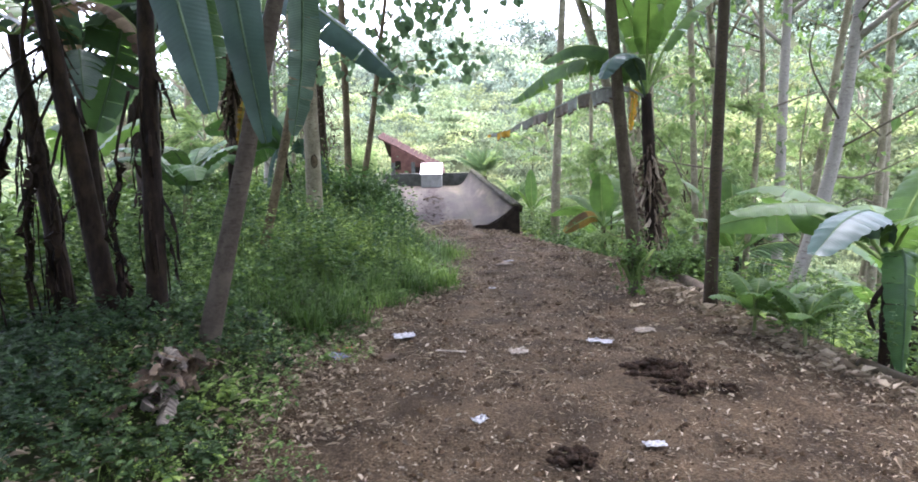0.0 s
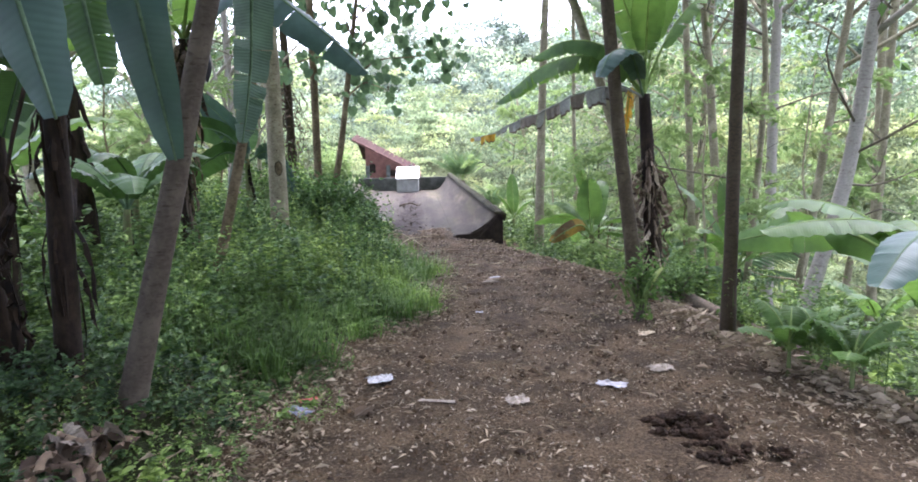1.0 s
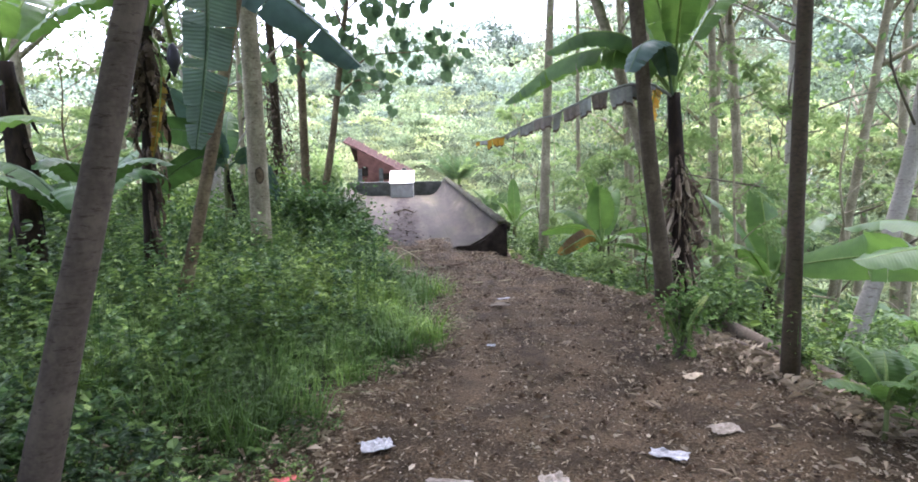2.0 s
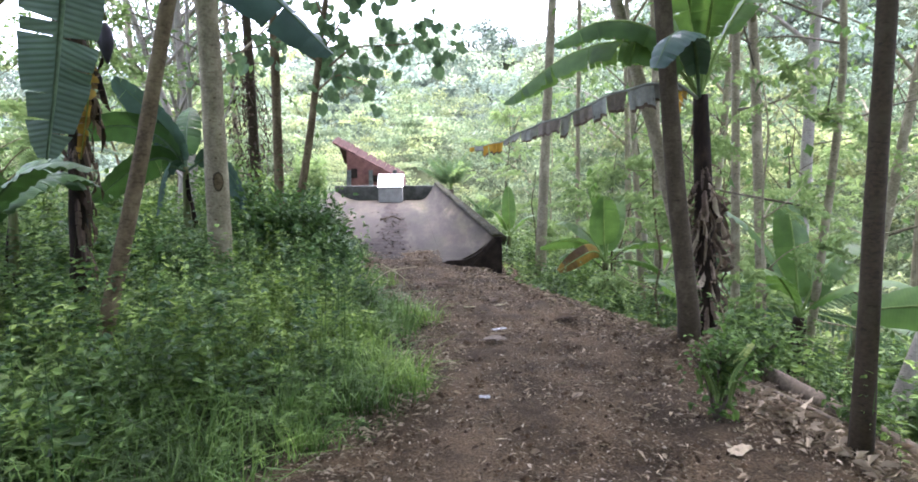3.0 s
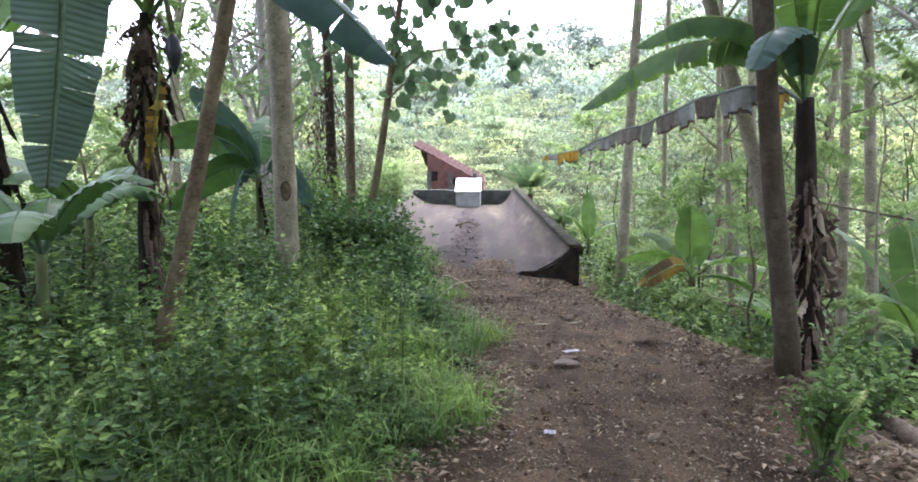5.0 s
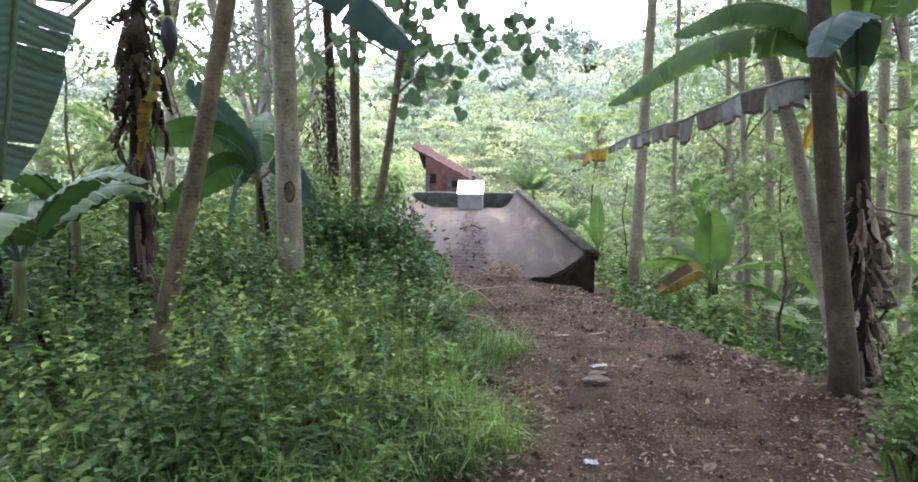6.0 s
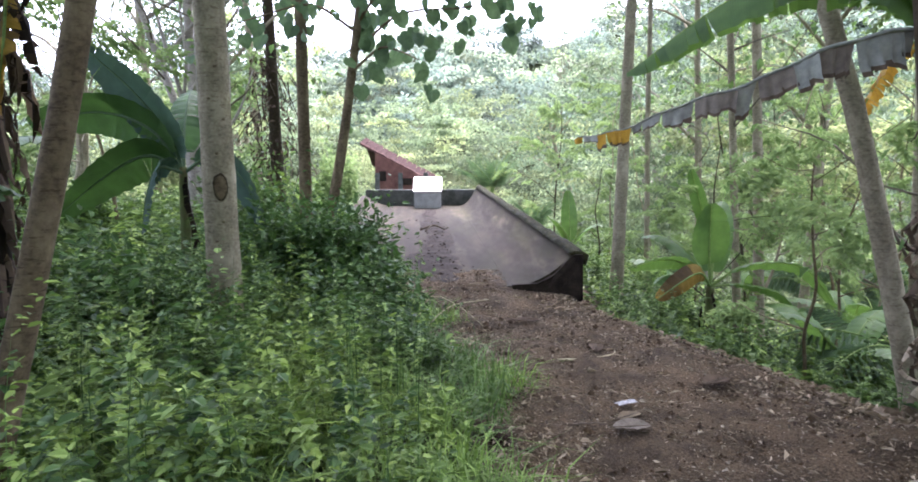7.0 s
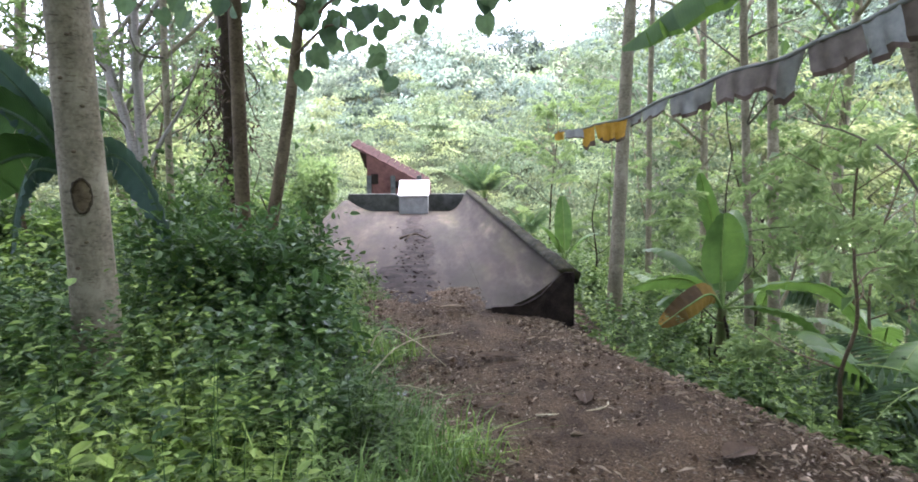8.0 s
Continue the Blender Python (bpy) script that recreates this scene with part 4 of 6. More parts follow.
def banana_leaf(parent, ctrl, width, side, torn=0.3, mat=None, seed=0, petiole=0.15, fold=0.25, label="", rib_mat=None, sag=0.0):
    line = curve_points(ctrl, 36)
    k = int(36 * petiole)
    leaf = piece("leaf", blade_mesh("leaf", banana_blade(line[k:], width, side, torn, seed, fold, sag), mat or M_BANANA), parent, label)
    r_ = np.linspace(0.018, 0.004, 36) * (0.6 + width)
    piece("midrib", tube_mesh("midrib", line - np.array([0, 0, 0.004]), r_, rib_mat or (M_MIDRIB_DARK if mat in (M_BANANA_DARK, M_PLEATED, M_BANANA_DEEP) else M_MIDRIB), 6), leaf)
    return leaf


def crown_leaf(parent, top, az, rise, length, width, droop, torn, mat=None, seed=0, label="", petiole=0.15):
    """A leaf springing from the crown: azimuth and first rise in degrees, then bending over."""
    a = radians(az)
    pts, p, e = [np.array(top, dtype=float)], np.array(top, dtype=float), radians(rise)
    for i in range(6):
        p = p + length / 6 * np.array([math.cos(e) * math.cos(a), math.cos(e) * math.sin(a), math.sin(e)])
        e -= radians(droop) / 6 * (0.4 + 0.24 * i)
        pts.append(p)
    return banana_leaf(parent, pts, width, (-math.sin(a), math.cos(a), 0), torn, mat, seed, petiole, label=label)


def banana(place, top, r0, label, leaves=(), stem=M_STEM, skirt=0, seed=0, bend=0.0, r1=None, long=1.0, sheath=None, petiole=0.15):
    """Banana plant: sheathed stem from place to top (both in the world), dead leaf skirt, leaves from the crown."""
    b = thing("banana_plant", place, label, "banana plant", "banana plants")
    tip = np.array(top, dtype=float) - np.array(place)
    mid = tip * 0.5 + np.array([bend, 0, 0])
    line = curve_points([(0, 0, -0.2), mid, tip], 16)
    piece("stem", tube_mesh("stem", line, np.linspace(r0, r1 or r0 * 0.62, 16), stem, 12, 0.06, seed), b)
    r_ = np.random.default_rng(seed + 5)
    sheath = sheath or (M_SHEATH, (0.04, 0.11))
    # loose dry sheaths clinging to the stem
    for k in range(skirt):
        f = r_.uniform(0.25, 0.98)
        p = line[int(f * 15)]
        az = r_.uniform(0, 6.28)
        out = np.array([math.cos(az), math.sin(az), 0])
        ln = min(r_.uniform(0.25, 0.7) * long, p[2] + 0.1)
        a = p + out * r0 * 0.65
        ctrl = [a, a + out * r_.uniform(0.02, 0.09) - np.array([0, 0, ln * 0.4]), a + out * r_.uniform(0.0, 0.14) - np.array([0, 0, ln])]
        made = banana_blade(curve_points(ctrl, 9), r_.uniform(*sheath[1]), np.array([-out[1], out[0], 0]), 0.6, seed * 50 + k, 0.6)
        piece("dry_sheath", blade_mesh("dry_sheath", made, sheath[0]), b)
    for k, lf in enumerate(leaves):
        crown_leaf(b, tip, *lf, seed=seed * 20 + k, petiole=petiole)
    return b, np.array(place)


# Banana plants added out of view, so that their leaves shade the bank.
for k, (x, y) in enumerate([(-2.9, 0.9), (-3.3, 2.1), (-2.2, -0.8), (-3.6, 3.2)]):
    banana((x, y, Z(x, y)), (x + 0.1, y + 0.1, 2.9), 0.09, "unseen tall banana plant added to shade the bank with broad leaves", [(az + 23 * k, 50 + 8 * (j % 3), 2.1, 0.62, 85, 0.2) for j, az in enumerate(range(0, 360, 52))], skirt=8, seed=460 + k)
# One more beside the path, mostly out of view, added for its shade.
banana((-2.45, 2.3, 0.12), (-2.3, 2.4, 2.7), 0.1, "tall banana plant beside the path, added mostly out of view for shade", [(20, 55, 1.9, 0.6, 80, 0.2), (75, 65, 1.9, 0.6, 70, 0.2), (-40, 55, 1.8, 0.6, 80, 0.2), (-90, 60, 1.8, 0.6, 80, 0.2), (150, 60, 1.8, 0.6, 80, 0.2), (210, 60, 1.8, 0.6, 80, 0.2)], skirt=8, seed=45)
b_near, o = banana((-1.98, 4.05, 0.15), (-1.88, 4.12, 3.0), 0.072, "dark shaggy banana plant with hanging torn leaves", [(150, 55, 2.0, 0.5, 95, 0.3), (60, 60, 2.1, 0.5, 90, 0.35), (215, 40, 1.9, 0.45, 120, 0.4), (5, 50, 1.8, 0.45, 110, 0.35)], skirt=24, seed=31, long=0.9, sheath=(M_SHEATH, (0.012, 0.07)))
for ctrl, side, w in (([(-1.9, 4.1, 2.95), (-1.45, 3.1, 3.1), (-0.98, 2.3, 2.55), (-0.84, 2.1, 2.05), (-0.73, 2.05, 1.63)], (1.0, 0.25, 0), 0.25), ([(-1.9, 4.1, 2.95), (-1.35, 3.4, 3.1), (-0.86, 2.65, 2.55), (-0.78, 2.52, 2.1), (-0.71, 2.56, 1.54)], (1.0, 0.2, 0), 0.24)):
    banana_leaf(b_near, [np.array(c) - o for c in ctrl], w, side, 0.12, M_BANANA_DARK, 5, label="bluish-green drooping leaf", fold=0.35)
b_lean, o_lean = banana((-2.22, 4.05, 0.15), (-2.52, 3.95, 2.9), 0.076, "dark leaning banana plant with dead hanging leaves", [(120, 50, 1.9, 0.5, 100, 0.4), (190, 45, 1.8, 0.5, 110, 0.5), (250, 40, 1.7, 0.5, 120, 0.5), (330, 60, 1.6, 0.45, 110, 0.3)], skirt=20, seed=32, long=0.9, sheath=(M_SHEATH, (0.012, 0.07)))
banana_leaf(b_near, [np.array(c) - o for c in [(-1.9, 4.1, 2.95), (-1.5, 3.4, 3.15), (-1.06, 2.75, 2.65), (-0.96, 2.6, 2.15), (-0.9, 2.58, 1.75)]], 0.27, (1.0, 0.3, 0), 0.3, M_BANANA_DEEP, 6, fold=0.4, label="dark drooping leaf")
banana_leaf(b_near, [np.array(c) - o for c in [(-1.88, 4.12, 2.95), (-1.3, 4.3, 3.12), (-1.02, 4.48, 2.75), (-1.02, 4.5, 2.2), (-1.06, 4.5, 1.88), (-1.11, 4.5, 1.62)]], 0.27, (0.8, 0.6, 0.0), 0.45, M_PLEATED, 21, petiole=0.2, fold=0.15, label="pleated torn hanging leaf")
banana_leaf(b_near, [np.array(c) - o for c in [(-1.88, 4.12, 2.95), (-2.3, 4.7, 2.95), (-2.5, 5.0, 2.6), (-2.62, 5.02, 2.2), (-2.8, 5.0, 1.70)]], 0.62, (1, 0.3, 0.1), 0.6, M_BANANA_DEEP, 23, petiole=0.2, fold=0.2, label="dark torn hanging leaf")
def hanging_dead_leaf(parent, ctrl, seed, width=0.10):
    """A dead leaf: bare bent stalk above, shrivelled dark blade rolled round the rib below."""
    r_ = np.random.default_rng(seed)
    line = curve_points([np.array(c) - o_lean for c in ctrl], 30)
    line[10:] += np.cumsum(r_.normal(size=(20, 3)) * np.array([0.008, 0.008, 0.0]), axis=0)
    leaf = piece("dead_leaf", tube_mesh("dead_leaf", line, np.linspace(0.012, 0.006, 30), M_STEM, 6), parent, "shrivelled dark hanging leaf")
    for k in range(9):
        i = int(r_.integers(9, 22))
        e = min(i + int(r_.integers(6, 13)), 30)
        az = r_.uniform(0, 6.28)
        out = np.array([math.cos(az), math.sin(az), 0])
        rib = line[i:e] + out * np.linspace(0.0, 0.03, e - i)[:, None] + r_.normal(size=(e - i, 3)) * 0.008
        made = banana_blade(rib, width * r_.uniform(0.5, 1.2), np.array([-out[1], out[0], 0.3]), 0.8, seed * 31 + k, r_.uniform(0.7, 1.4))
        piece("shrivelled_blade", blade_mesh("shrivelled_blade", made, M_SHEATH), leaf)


for k, c in enumerate([[(-2.42, 3.97, 1.95), (-2.55, 3.9, 1.62), (-2.64, 3.88, 1.1), (-2.66, 3.9, 0.25)], [(-2.45, 3.95, 2.05), (-2.66, 3.9, 1.8), (-2.86, 3.88, 1.2), (-2.88, 3.9, 0.4)],
                       [(-2.38, 3.97, 1.8), (-2.46, 3.9, 1.45), (-2.52, 3.88, 0.9), (-2.54, 3.9, 0.18)], [(-2.45, 3.95, 2.2), (-2.8, 3.95, 1.95), (-3.05, 3.95, 1.4), (-3.08, 3.95, 0.7)], [(-2.0, 4.0, 1.9), (-2.06, 3.9, 1.5), (-2.10, 3.9, 1.0), (-2.08, 3.92, 0.4)]]):
    hanging_dead_leaf(b_lean, c, 700 + k)
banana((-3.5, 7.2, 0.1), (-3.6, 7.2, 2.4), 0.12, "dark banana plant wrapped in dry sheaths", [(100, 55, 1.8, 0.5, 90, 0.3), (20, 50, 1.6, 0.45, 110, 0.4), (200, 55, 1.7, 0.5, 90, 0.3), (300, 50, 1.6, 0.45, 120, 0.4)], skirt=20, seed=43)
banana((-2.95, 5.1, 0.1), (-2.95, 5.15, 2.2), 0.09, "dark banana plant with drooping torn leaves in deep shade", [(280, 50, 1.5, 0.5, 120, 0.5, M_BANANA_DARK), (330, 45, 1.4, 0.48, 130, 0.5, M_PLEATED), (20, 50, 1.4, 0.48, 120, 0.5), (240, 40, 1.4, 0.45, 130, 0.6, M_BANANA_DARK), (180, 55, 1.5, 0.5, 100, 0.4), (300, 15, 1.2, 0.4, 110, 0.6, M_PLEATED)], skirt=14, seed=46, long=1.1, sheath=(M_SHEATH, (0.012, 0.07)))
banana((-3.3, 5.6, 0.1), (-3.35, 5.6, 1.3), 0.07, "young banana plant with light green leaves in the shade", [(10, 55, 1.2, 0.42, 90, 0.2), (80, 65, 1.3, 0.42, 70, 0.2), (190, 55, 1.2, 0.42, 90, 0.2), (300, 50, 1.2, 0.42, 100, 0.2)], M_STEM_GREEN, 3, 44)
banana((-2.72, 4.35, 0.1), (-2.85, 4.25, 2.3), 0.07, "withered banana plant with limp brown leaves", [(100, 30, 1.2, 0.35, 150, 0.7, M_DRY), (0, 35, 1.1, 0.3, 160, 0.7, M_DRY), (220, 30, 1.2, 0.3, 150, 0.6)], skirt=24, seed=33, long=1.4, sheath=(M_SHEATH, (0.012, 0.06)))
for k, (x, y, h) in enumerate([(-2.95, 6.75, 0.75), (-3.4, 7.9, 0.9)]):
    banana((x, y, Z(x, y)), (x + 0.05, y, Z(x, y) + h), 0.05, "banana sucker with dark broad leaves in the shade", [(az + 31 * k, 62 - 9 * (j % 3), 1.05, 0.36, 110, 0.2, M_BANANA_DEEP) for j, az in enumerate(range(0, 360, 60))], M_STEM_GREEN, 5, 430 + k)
b_bud, o = banana((-2.75, 7.6, 0.1), (-2.58, 7.6, 2.75), 0.075, "banana plant with a purple flower bud and yellowed leaves", [(170, 55, 2.0, 0.55, 85, 0.3), (100, 65, 2.0, 0.5, 80, 0.3), (240, 50, 1.9, 0.5, 100, 0.4), (300, 40, 1.7, 0.45, 120, 0.5)], skirt=60, seed=34, long=0.7, sheath=(M_LITTERBROWN, (0.02, 0.09)))
banana_leaf(b_bud, [np.array(c) - o for c in [(-2.58, 7.6, 2.7), (-1.9, 7.4, 3.25), (-1.2, 7.2, 2.84), (-0.65, 7.2, 2.33)]], 0.62, (0.3, 0.7, 0.6), 0.4, M_BANANA_DARK, 9, fold=0.55)
banana_leaf(b_bud, [np.array(c) - o for c in [(-2.58, 7.6, 2.7), (-2.44, 7.5, 2.5), (-2.45, 7.45, 2.1), (-2.55, 7.45, 1.6)]], 0.17, (1, 0.2, 0.3), 0.7, M_YELLOWED, 12, petiole=0.52, fold=0.7, label="yellowed shrivelled leaf")
r_ = np.random.default_rng(346)
for k in range(34):
    z, az = r_.uniform(1.9, 2.75), r_.uniform(0, 6.28)
    out = np.array([math.cos(az), math.sin(az), 0])
    a = np.array([-2.60 + 0.06 * (z - 2.2), 7.58, z]) + out * 0.05
    ln = r_.uniform(0.15, 0.5)
    ctrl = [a, a + out * r_.uniform(0.05, 0.16) + np.array([0, 0, -ln * 0.3]), a + out * r_.uniform(0.06, 0.2) + np.array([0, 0, -ln])]
    piece("dead_leaf", blade_mesh("dead_leaf", banana_blade(curve_points([c - o for c in ctrl], 12), r_.uniform(0.05, 0.16), np.array([-out[1], out[0], r_.normal() * 0.5]), 0.8, 3460 + k, r_.uniform(0.3, 1.2)), (M_SHEATH, M_LITTERBROWN, M_DRY, M_LITTERBROWN, M_LITTERBROWN)[k % 5]), b_bud, "shredded dead leaf")
bm = bmesh.new()
bmesh.ops.create_uvsphere(bm, u_segments=12, v_segments=10, radius=0.055, matrix=Matrix.LocRotScale((0, 0, 0), None, (1, 1, 2.7)))
for v in bm.verts:
    v.co.x *= 1 - 0.6 * (-v.co.z / 0.15 if v.co.z < 0 else 0)
    v.co.y *= 1 - 0.6 * (-v.co.z / 0.15 if v.co.z < 0 else 0)
bud = part("flower_bud", bm, M_BUD, b_bud, "purple-black hanging flower bud", True)
bud.location = np.array((-2.33, 7.5, 2.44)) - o
piece("flower_stalk", tube_mesh("flower_stalk", curve_points([np.array(c) - o for c in [(-2.58, 7.6, 2.7), (-2.42, 7.53, 2.95), (-2.33, 7.5, 2.6)]], 8), np.full(8, 0.022), M_STEM_GREEN, 8), b_bud)
b_right, o = banana((2.55, 8.0, Z(2.55, 8.0)), (2.42, 8.15, 2.15), 0.105, "tall banana plant with shaggy dry sheaths on its stem", [(75, 75, 1.9, 0.46, 50, 0.2), (300, 80, 1.9, 0.44, 45, 0.2), (10, 70, 1.8, 0.46, 70, 0.3), (150, 75, 1.7, 0.42, 70, 0.3), (215, 76, 1.7, 0.4, 60, 0.3), (255, 70, 1.6, 0.42, 80, 0.25)], petiole=0.33, sheath=(M_LITTERBROWN, (0.02, 0.06)), long=0.35, skirt=26, seed=35)
for ctrl, w, side, torn, mat, lab in (([(2.42, 8.15, 2.15), (1.9, 8.0, 2.55), (1.35, 8.42, 2.55), (0.78, 8.9, 2.14)], 0.5, (0.45, 0.85, 0), 0.5, M_BANANA, ""), ([(2.42, 8.15, 2.15), (1.95, 7.9, 2.62), (1.5, 8.0, 2.74), (1.12, 8.2, 2.58)], 0.42, (0.4, 0.85, 0.1), 0.3, M_BANANA, ""), ([(2.42, 8.15, 2.1), (2.1, 7.6, 2.52), (1.80, 7.25, 2.5), (1.62, 7.1, 2.24)], 0.36, (0.8, -0.5, 0.1), 0.2, M_BANANA_DARK, "folded bluish leaf"),
                                      ([(2.42, 8.15, 2.1), (2.35, 8.4, 2.25), (2.42, 8.8, 2.0), (2.45, 9.0, 1.72)], 0.2, (1, 0, 0), 0.7, M_YELLOW, "yellow withered leaf")):
    banana_leaf(b_right, [np.array(c) - o for c in ctrl], w, side, torn, mat, 77, label=lab, fold={M_YELLOW: 0.75, M_BANANA: 0.95}.get(mat, 0.45))


r_ = np.random.default_rng(351)
for k in range(110):
    z = r_.uniform(0.0, 1.15) if k % 3 else r_.uniform(0.6, 1.2)
    az = r_.uniform(0, 6.28)
    out = np.array([math.cos(az), math.sin(az), 0])
    a = np.array([-0.13 * (z + 0.35) / 2.5, 0.15 * (z + 0.35) / 2.5, z + 0.35]) + out * 0.08
    ln = r_.uniform(0.12, 0.42)
    ctrl = [a, a + out * r_.uniform(0.03, 0.12) - np.array([0, 0, ln * 0.35]), a + out * r_.uniform(0.02, 0.16) - np.array([0, 0, ln * 0.8]), a + out * r_.uniform(-0.02, 0.10) - np.array([0, 0, ln])]
    piece("dry_sheath", blade_mesh("dry_sheath", banana_blade(curve_points(ctrl, 10), r_.uniform(0.03, 0.11), np.array([-out[1], out[0], r_.normal() * 0.4]), 0.5, 3510 + k, r_.uniform(0.5, 1.3)), (M_DRY, M_LITTERBROWN, M_PALEDRY, M_DRY)[k % 4]), b_right)


def tattered_leaf(parent, ctrl, length, seed, mats, label):
    """A dying leaf: a rib with a limp pleated blade hanging from it, slit into flaps with shrivelled brown hems."""
    grey_, yellow_, brown_, olive_, dull_ = mats
    r_ = np.random.default_rng(seed)
    n = 100
    line = curve_points(ctrl, n)
    line[:, 2] += 0.012 * np.sin(np.arange(n) * 0.21) + 0.006 * np.sin(np.arange(n) * 0.53)
    leaf = piece("leaf", tube_mesh("leaf", line, np.linspace(0.016, 0.004, n), grey_, 6), parent, label)
    pleat = np.cumsum(r_.uniform(0.7, 1.5, n))
    i = 8
    while i < n - 1:
        u = i / (n - 1)
        e = min(i + int(r_.integers(3, 10)), n - 1)
        mat, hem = (grey_ if r_.random() < 0.7 else dull_), brown_
        L = length * (r_.uniform(0.35, 0.6) if r_.random() < 0.22 else r_.uniform(0.8, 1.2)) * (1.0 - 0.75 * max(u - 0.55, 0) / 0.45)
        if u < 0.10:
            mat, L = olive_, L * 1.05
        elif r_.random() < 0.06:
            mat = brown_
        if 0.80 < u < 0.90:
            mat, hem, L = yellow_, brown_, length * 0.62
        elif u > 0.93:
            mat, hem = yellow_, yellow_
        swing = r_.uniform(-0.35, 0.85)
        skew = r_.uniform(-0.25, 0.25)
        shrink = r_.uniform(0.75, 1.0)
        mid = (i + e) / 2
        cols = (0, 0.2, 0.45, 0.7, 0.86, 1.0)
        V = []
        for j in range(i, e + 1):
            tip_ = r_.uniform(0.82, 1.08)
            for c in cols:
                jj = mid + (j - mid) * (1 - (1 - shrink) * c)
                k0 = int(jj)
                base = line[k0] + (line[min(k0 + 1, n - 1)] - line[k0]) * (jj - k0)
                curl = 0.35 * max(c - 0.7, 0) * L
                V.append(base + np.array([skew * c * L * 0.5, -math.sin(swing * (1 - 0.4 * c)) * c * L * 0.8 + 0.022 * math.sin(pleat[j] * 2.2) * (0.3 + c) - curl, -math.cos(swing) * c * L * (tip_ if c > 0.8 else 1.0) + 0.004]))
        w = len(cols)
        F = [(a_ * w + c, a_ * w + c + 1, a_ * w + w + 1 + c, a_ * w + w + c) for a_ in range(e - i) for c in range(w - 1)]
        me = mesh_of("leaf_flap", np.array(V), np.array(F), mat, True)
        me.materials.append(hem)
        frayed = [1 if c >= (3 if r_.random() < 0.12 else 4) else 0 for a_ in range(e - i) for c in range(w - 1)]
        me.polygons.foreach_set("material_index", frayed)
        piece("leaf_flap", me, leaf)
        i = e
    return leaf


tattered_leaf(b_right, [np.array(c) - o for c in [(2.42, 8.15, 2.1), (1.95, 7.75, 2.22), (1.5, 7.85, 2.1), (1.1, 8.1, 1.93), (0.75, 8.6, 1.78), (0.44, 8.95, 1.68)]], 0.185, 5, (M_GREYDRY, M_YELLOW, M_LITTERBROWN, M_YELLOWED, M_DULLDRY), "grey withered leaf in tatters, yellow at its end")
b_young, o = banana((2.75, 12.0, Z(2.75, 12)), (2.76, 12.0, 0.0), 0.07, "young banana plant with fresh light green leaves", [(60, 70, 1.3, 0.45, 60, 0.1), (130, 55, 1.2, 0.45, 90, 0.15), (200, 30, 0.9, 0.4, 80, 0.2)], M_STEM_GREEN, 5, 36, r1=0.05)
for ctrl, w, side, mat in (([(2.76, 12, 0), (3.1, 11.8, 0.30), (3.7, 11.7, 0.28), (4.15, 11.7, -0.2)], 0.36, (0.1, 1, -0.5), M_BANANA), ([(2.76, 12, 0), (3.05, 11.7, 0.08), (3.4, 11.5, -0.02), (3.6, 11.4, -0.4)], 0.32, (0.2, 1, -0.4), M_BANANA),
                           ([(2.76, 12, 0), (2.4, 11.9, 0.30), (2.05, 11.8, 0.36), (1.7, 11.8, 0.26)], 0.34, (0.1, 0.8, -0.7), M_BANANA), ([(2.76, 12, 0), (2.5, 11.7, 0.22), (2.2, 11.5, 0.15), (1.9, 11.4, -0.02)], 0.3, (0.2, 0.5, 0.9), M_YELLOWED)):
    banana_leaf(b_young, [np.array(c) - o for c in ctrl], w, side, 0.12, mat, 15, petiole=0.2, fold=0.3, label="browned drying leaf" if mat is M_YELLOWED else "")
banana_leaf(b_young, [np.array(c) - o for c in [(2.76, 12, 0), (2.70, 11.95, 0.5), (2.66, 11.85, 1.02)]], 0.54, (1, 0.1, 0), 0.05, M_BANANA, 3, petiole=0.3, fold=0.15, label="upright broad fresh leaf")
banana_leaf(b_young, [np.array(c) - o for c in [(2.76, 12, 0), (2.66, 12.05, 0.8), (2.5, 12.1, 1.42)]], 0.3, (1, -0.5, 0), 0.05, M_BANANA, 4, petiole=0.45, fold=0.8)
b_edge, o = banana((3.29, 4.6, Z(3.29, 4.6)), (3.24, 4.6, 0.62), 0.058, "banana plant with broad arching leaves on the slope", [(70, 40, 1.1, 0.4, 80, 0.15), (30, 60, 1.4, 0.5, 80, 0.2), (330, 60, 1.5, 0.5, 80, 0.2), (140, 50, 1.3, 0.45, 90, 0.2), (255, 50, 1.1, 0.45, 110, 0.3)], skirt=5, seed=37, long=0.6)
for ctrl, w in (([(3.24, 4.6, 0.6), (2.95, 4.35, 1.0), (2.6, 4.1, 1.0), (2.29, 3.9, 0.80)], 0.42), ([(3.24, 4.6, 0.6), (2.95, 4.7, 1.0), (2.55, 4.8, 1.05), (2.15, 4.85, 0.98)], 0.4), ([(3.24, 4.6, 0.6), (3.0, 5.2, 0.9), (2.8, 5.7, 0.85), (2.5, 6.1, 0.72)], 0.4)):
    banana_leaf(b_edge, [np.array(c) - o for c in ctrl], w, (-0.5, 1, 0.1), 0.1, M_BANANA_DARK if w > 0.41 else M_BANANA, 8, fold=0.3)
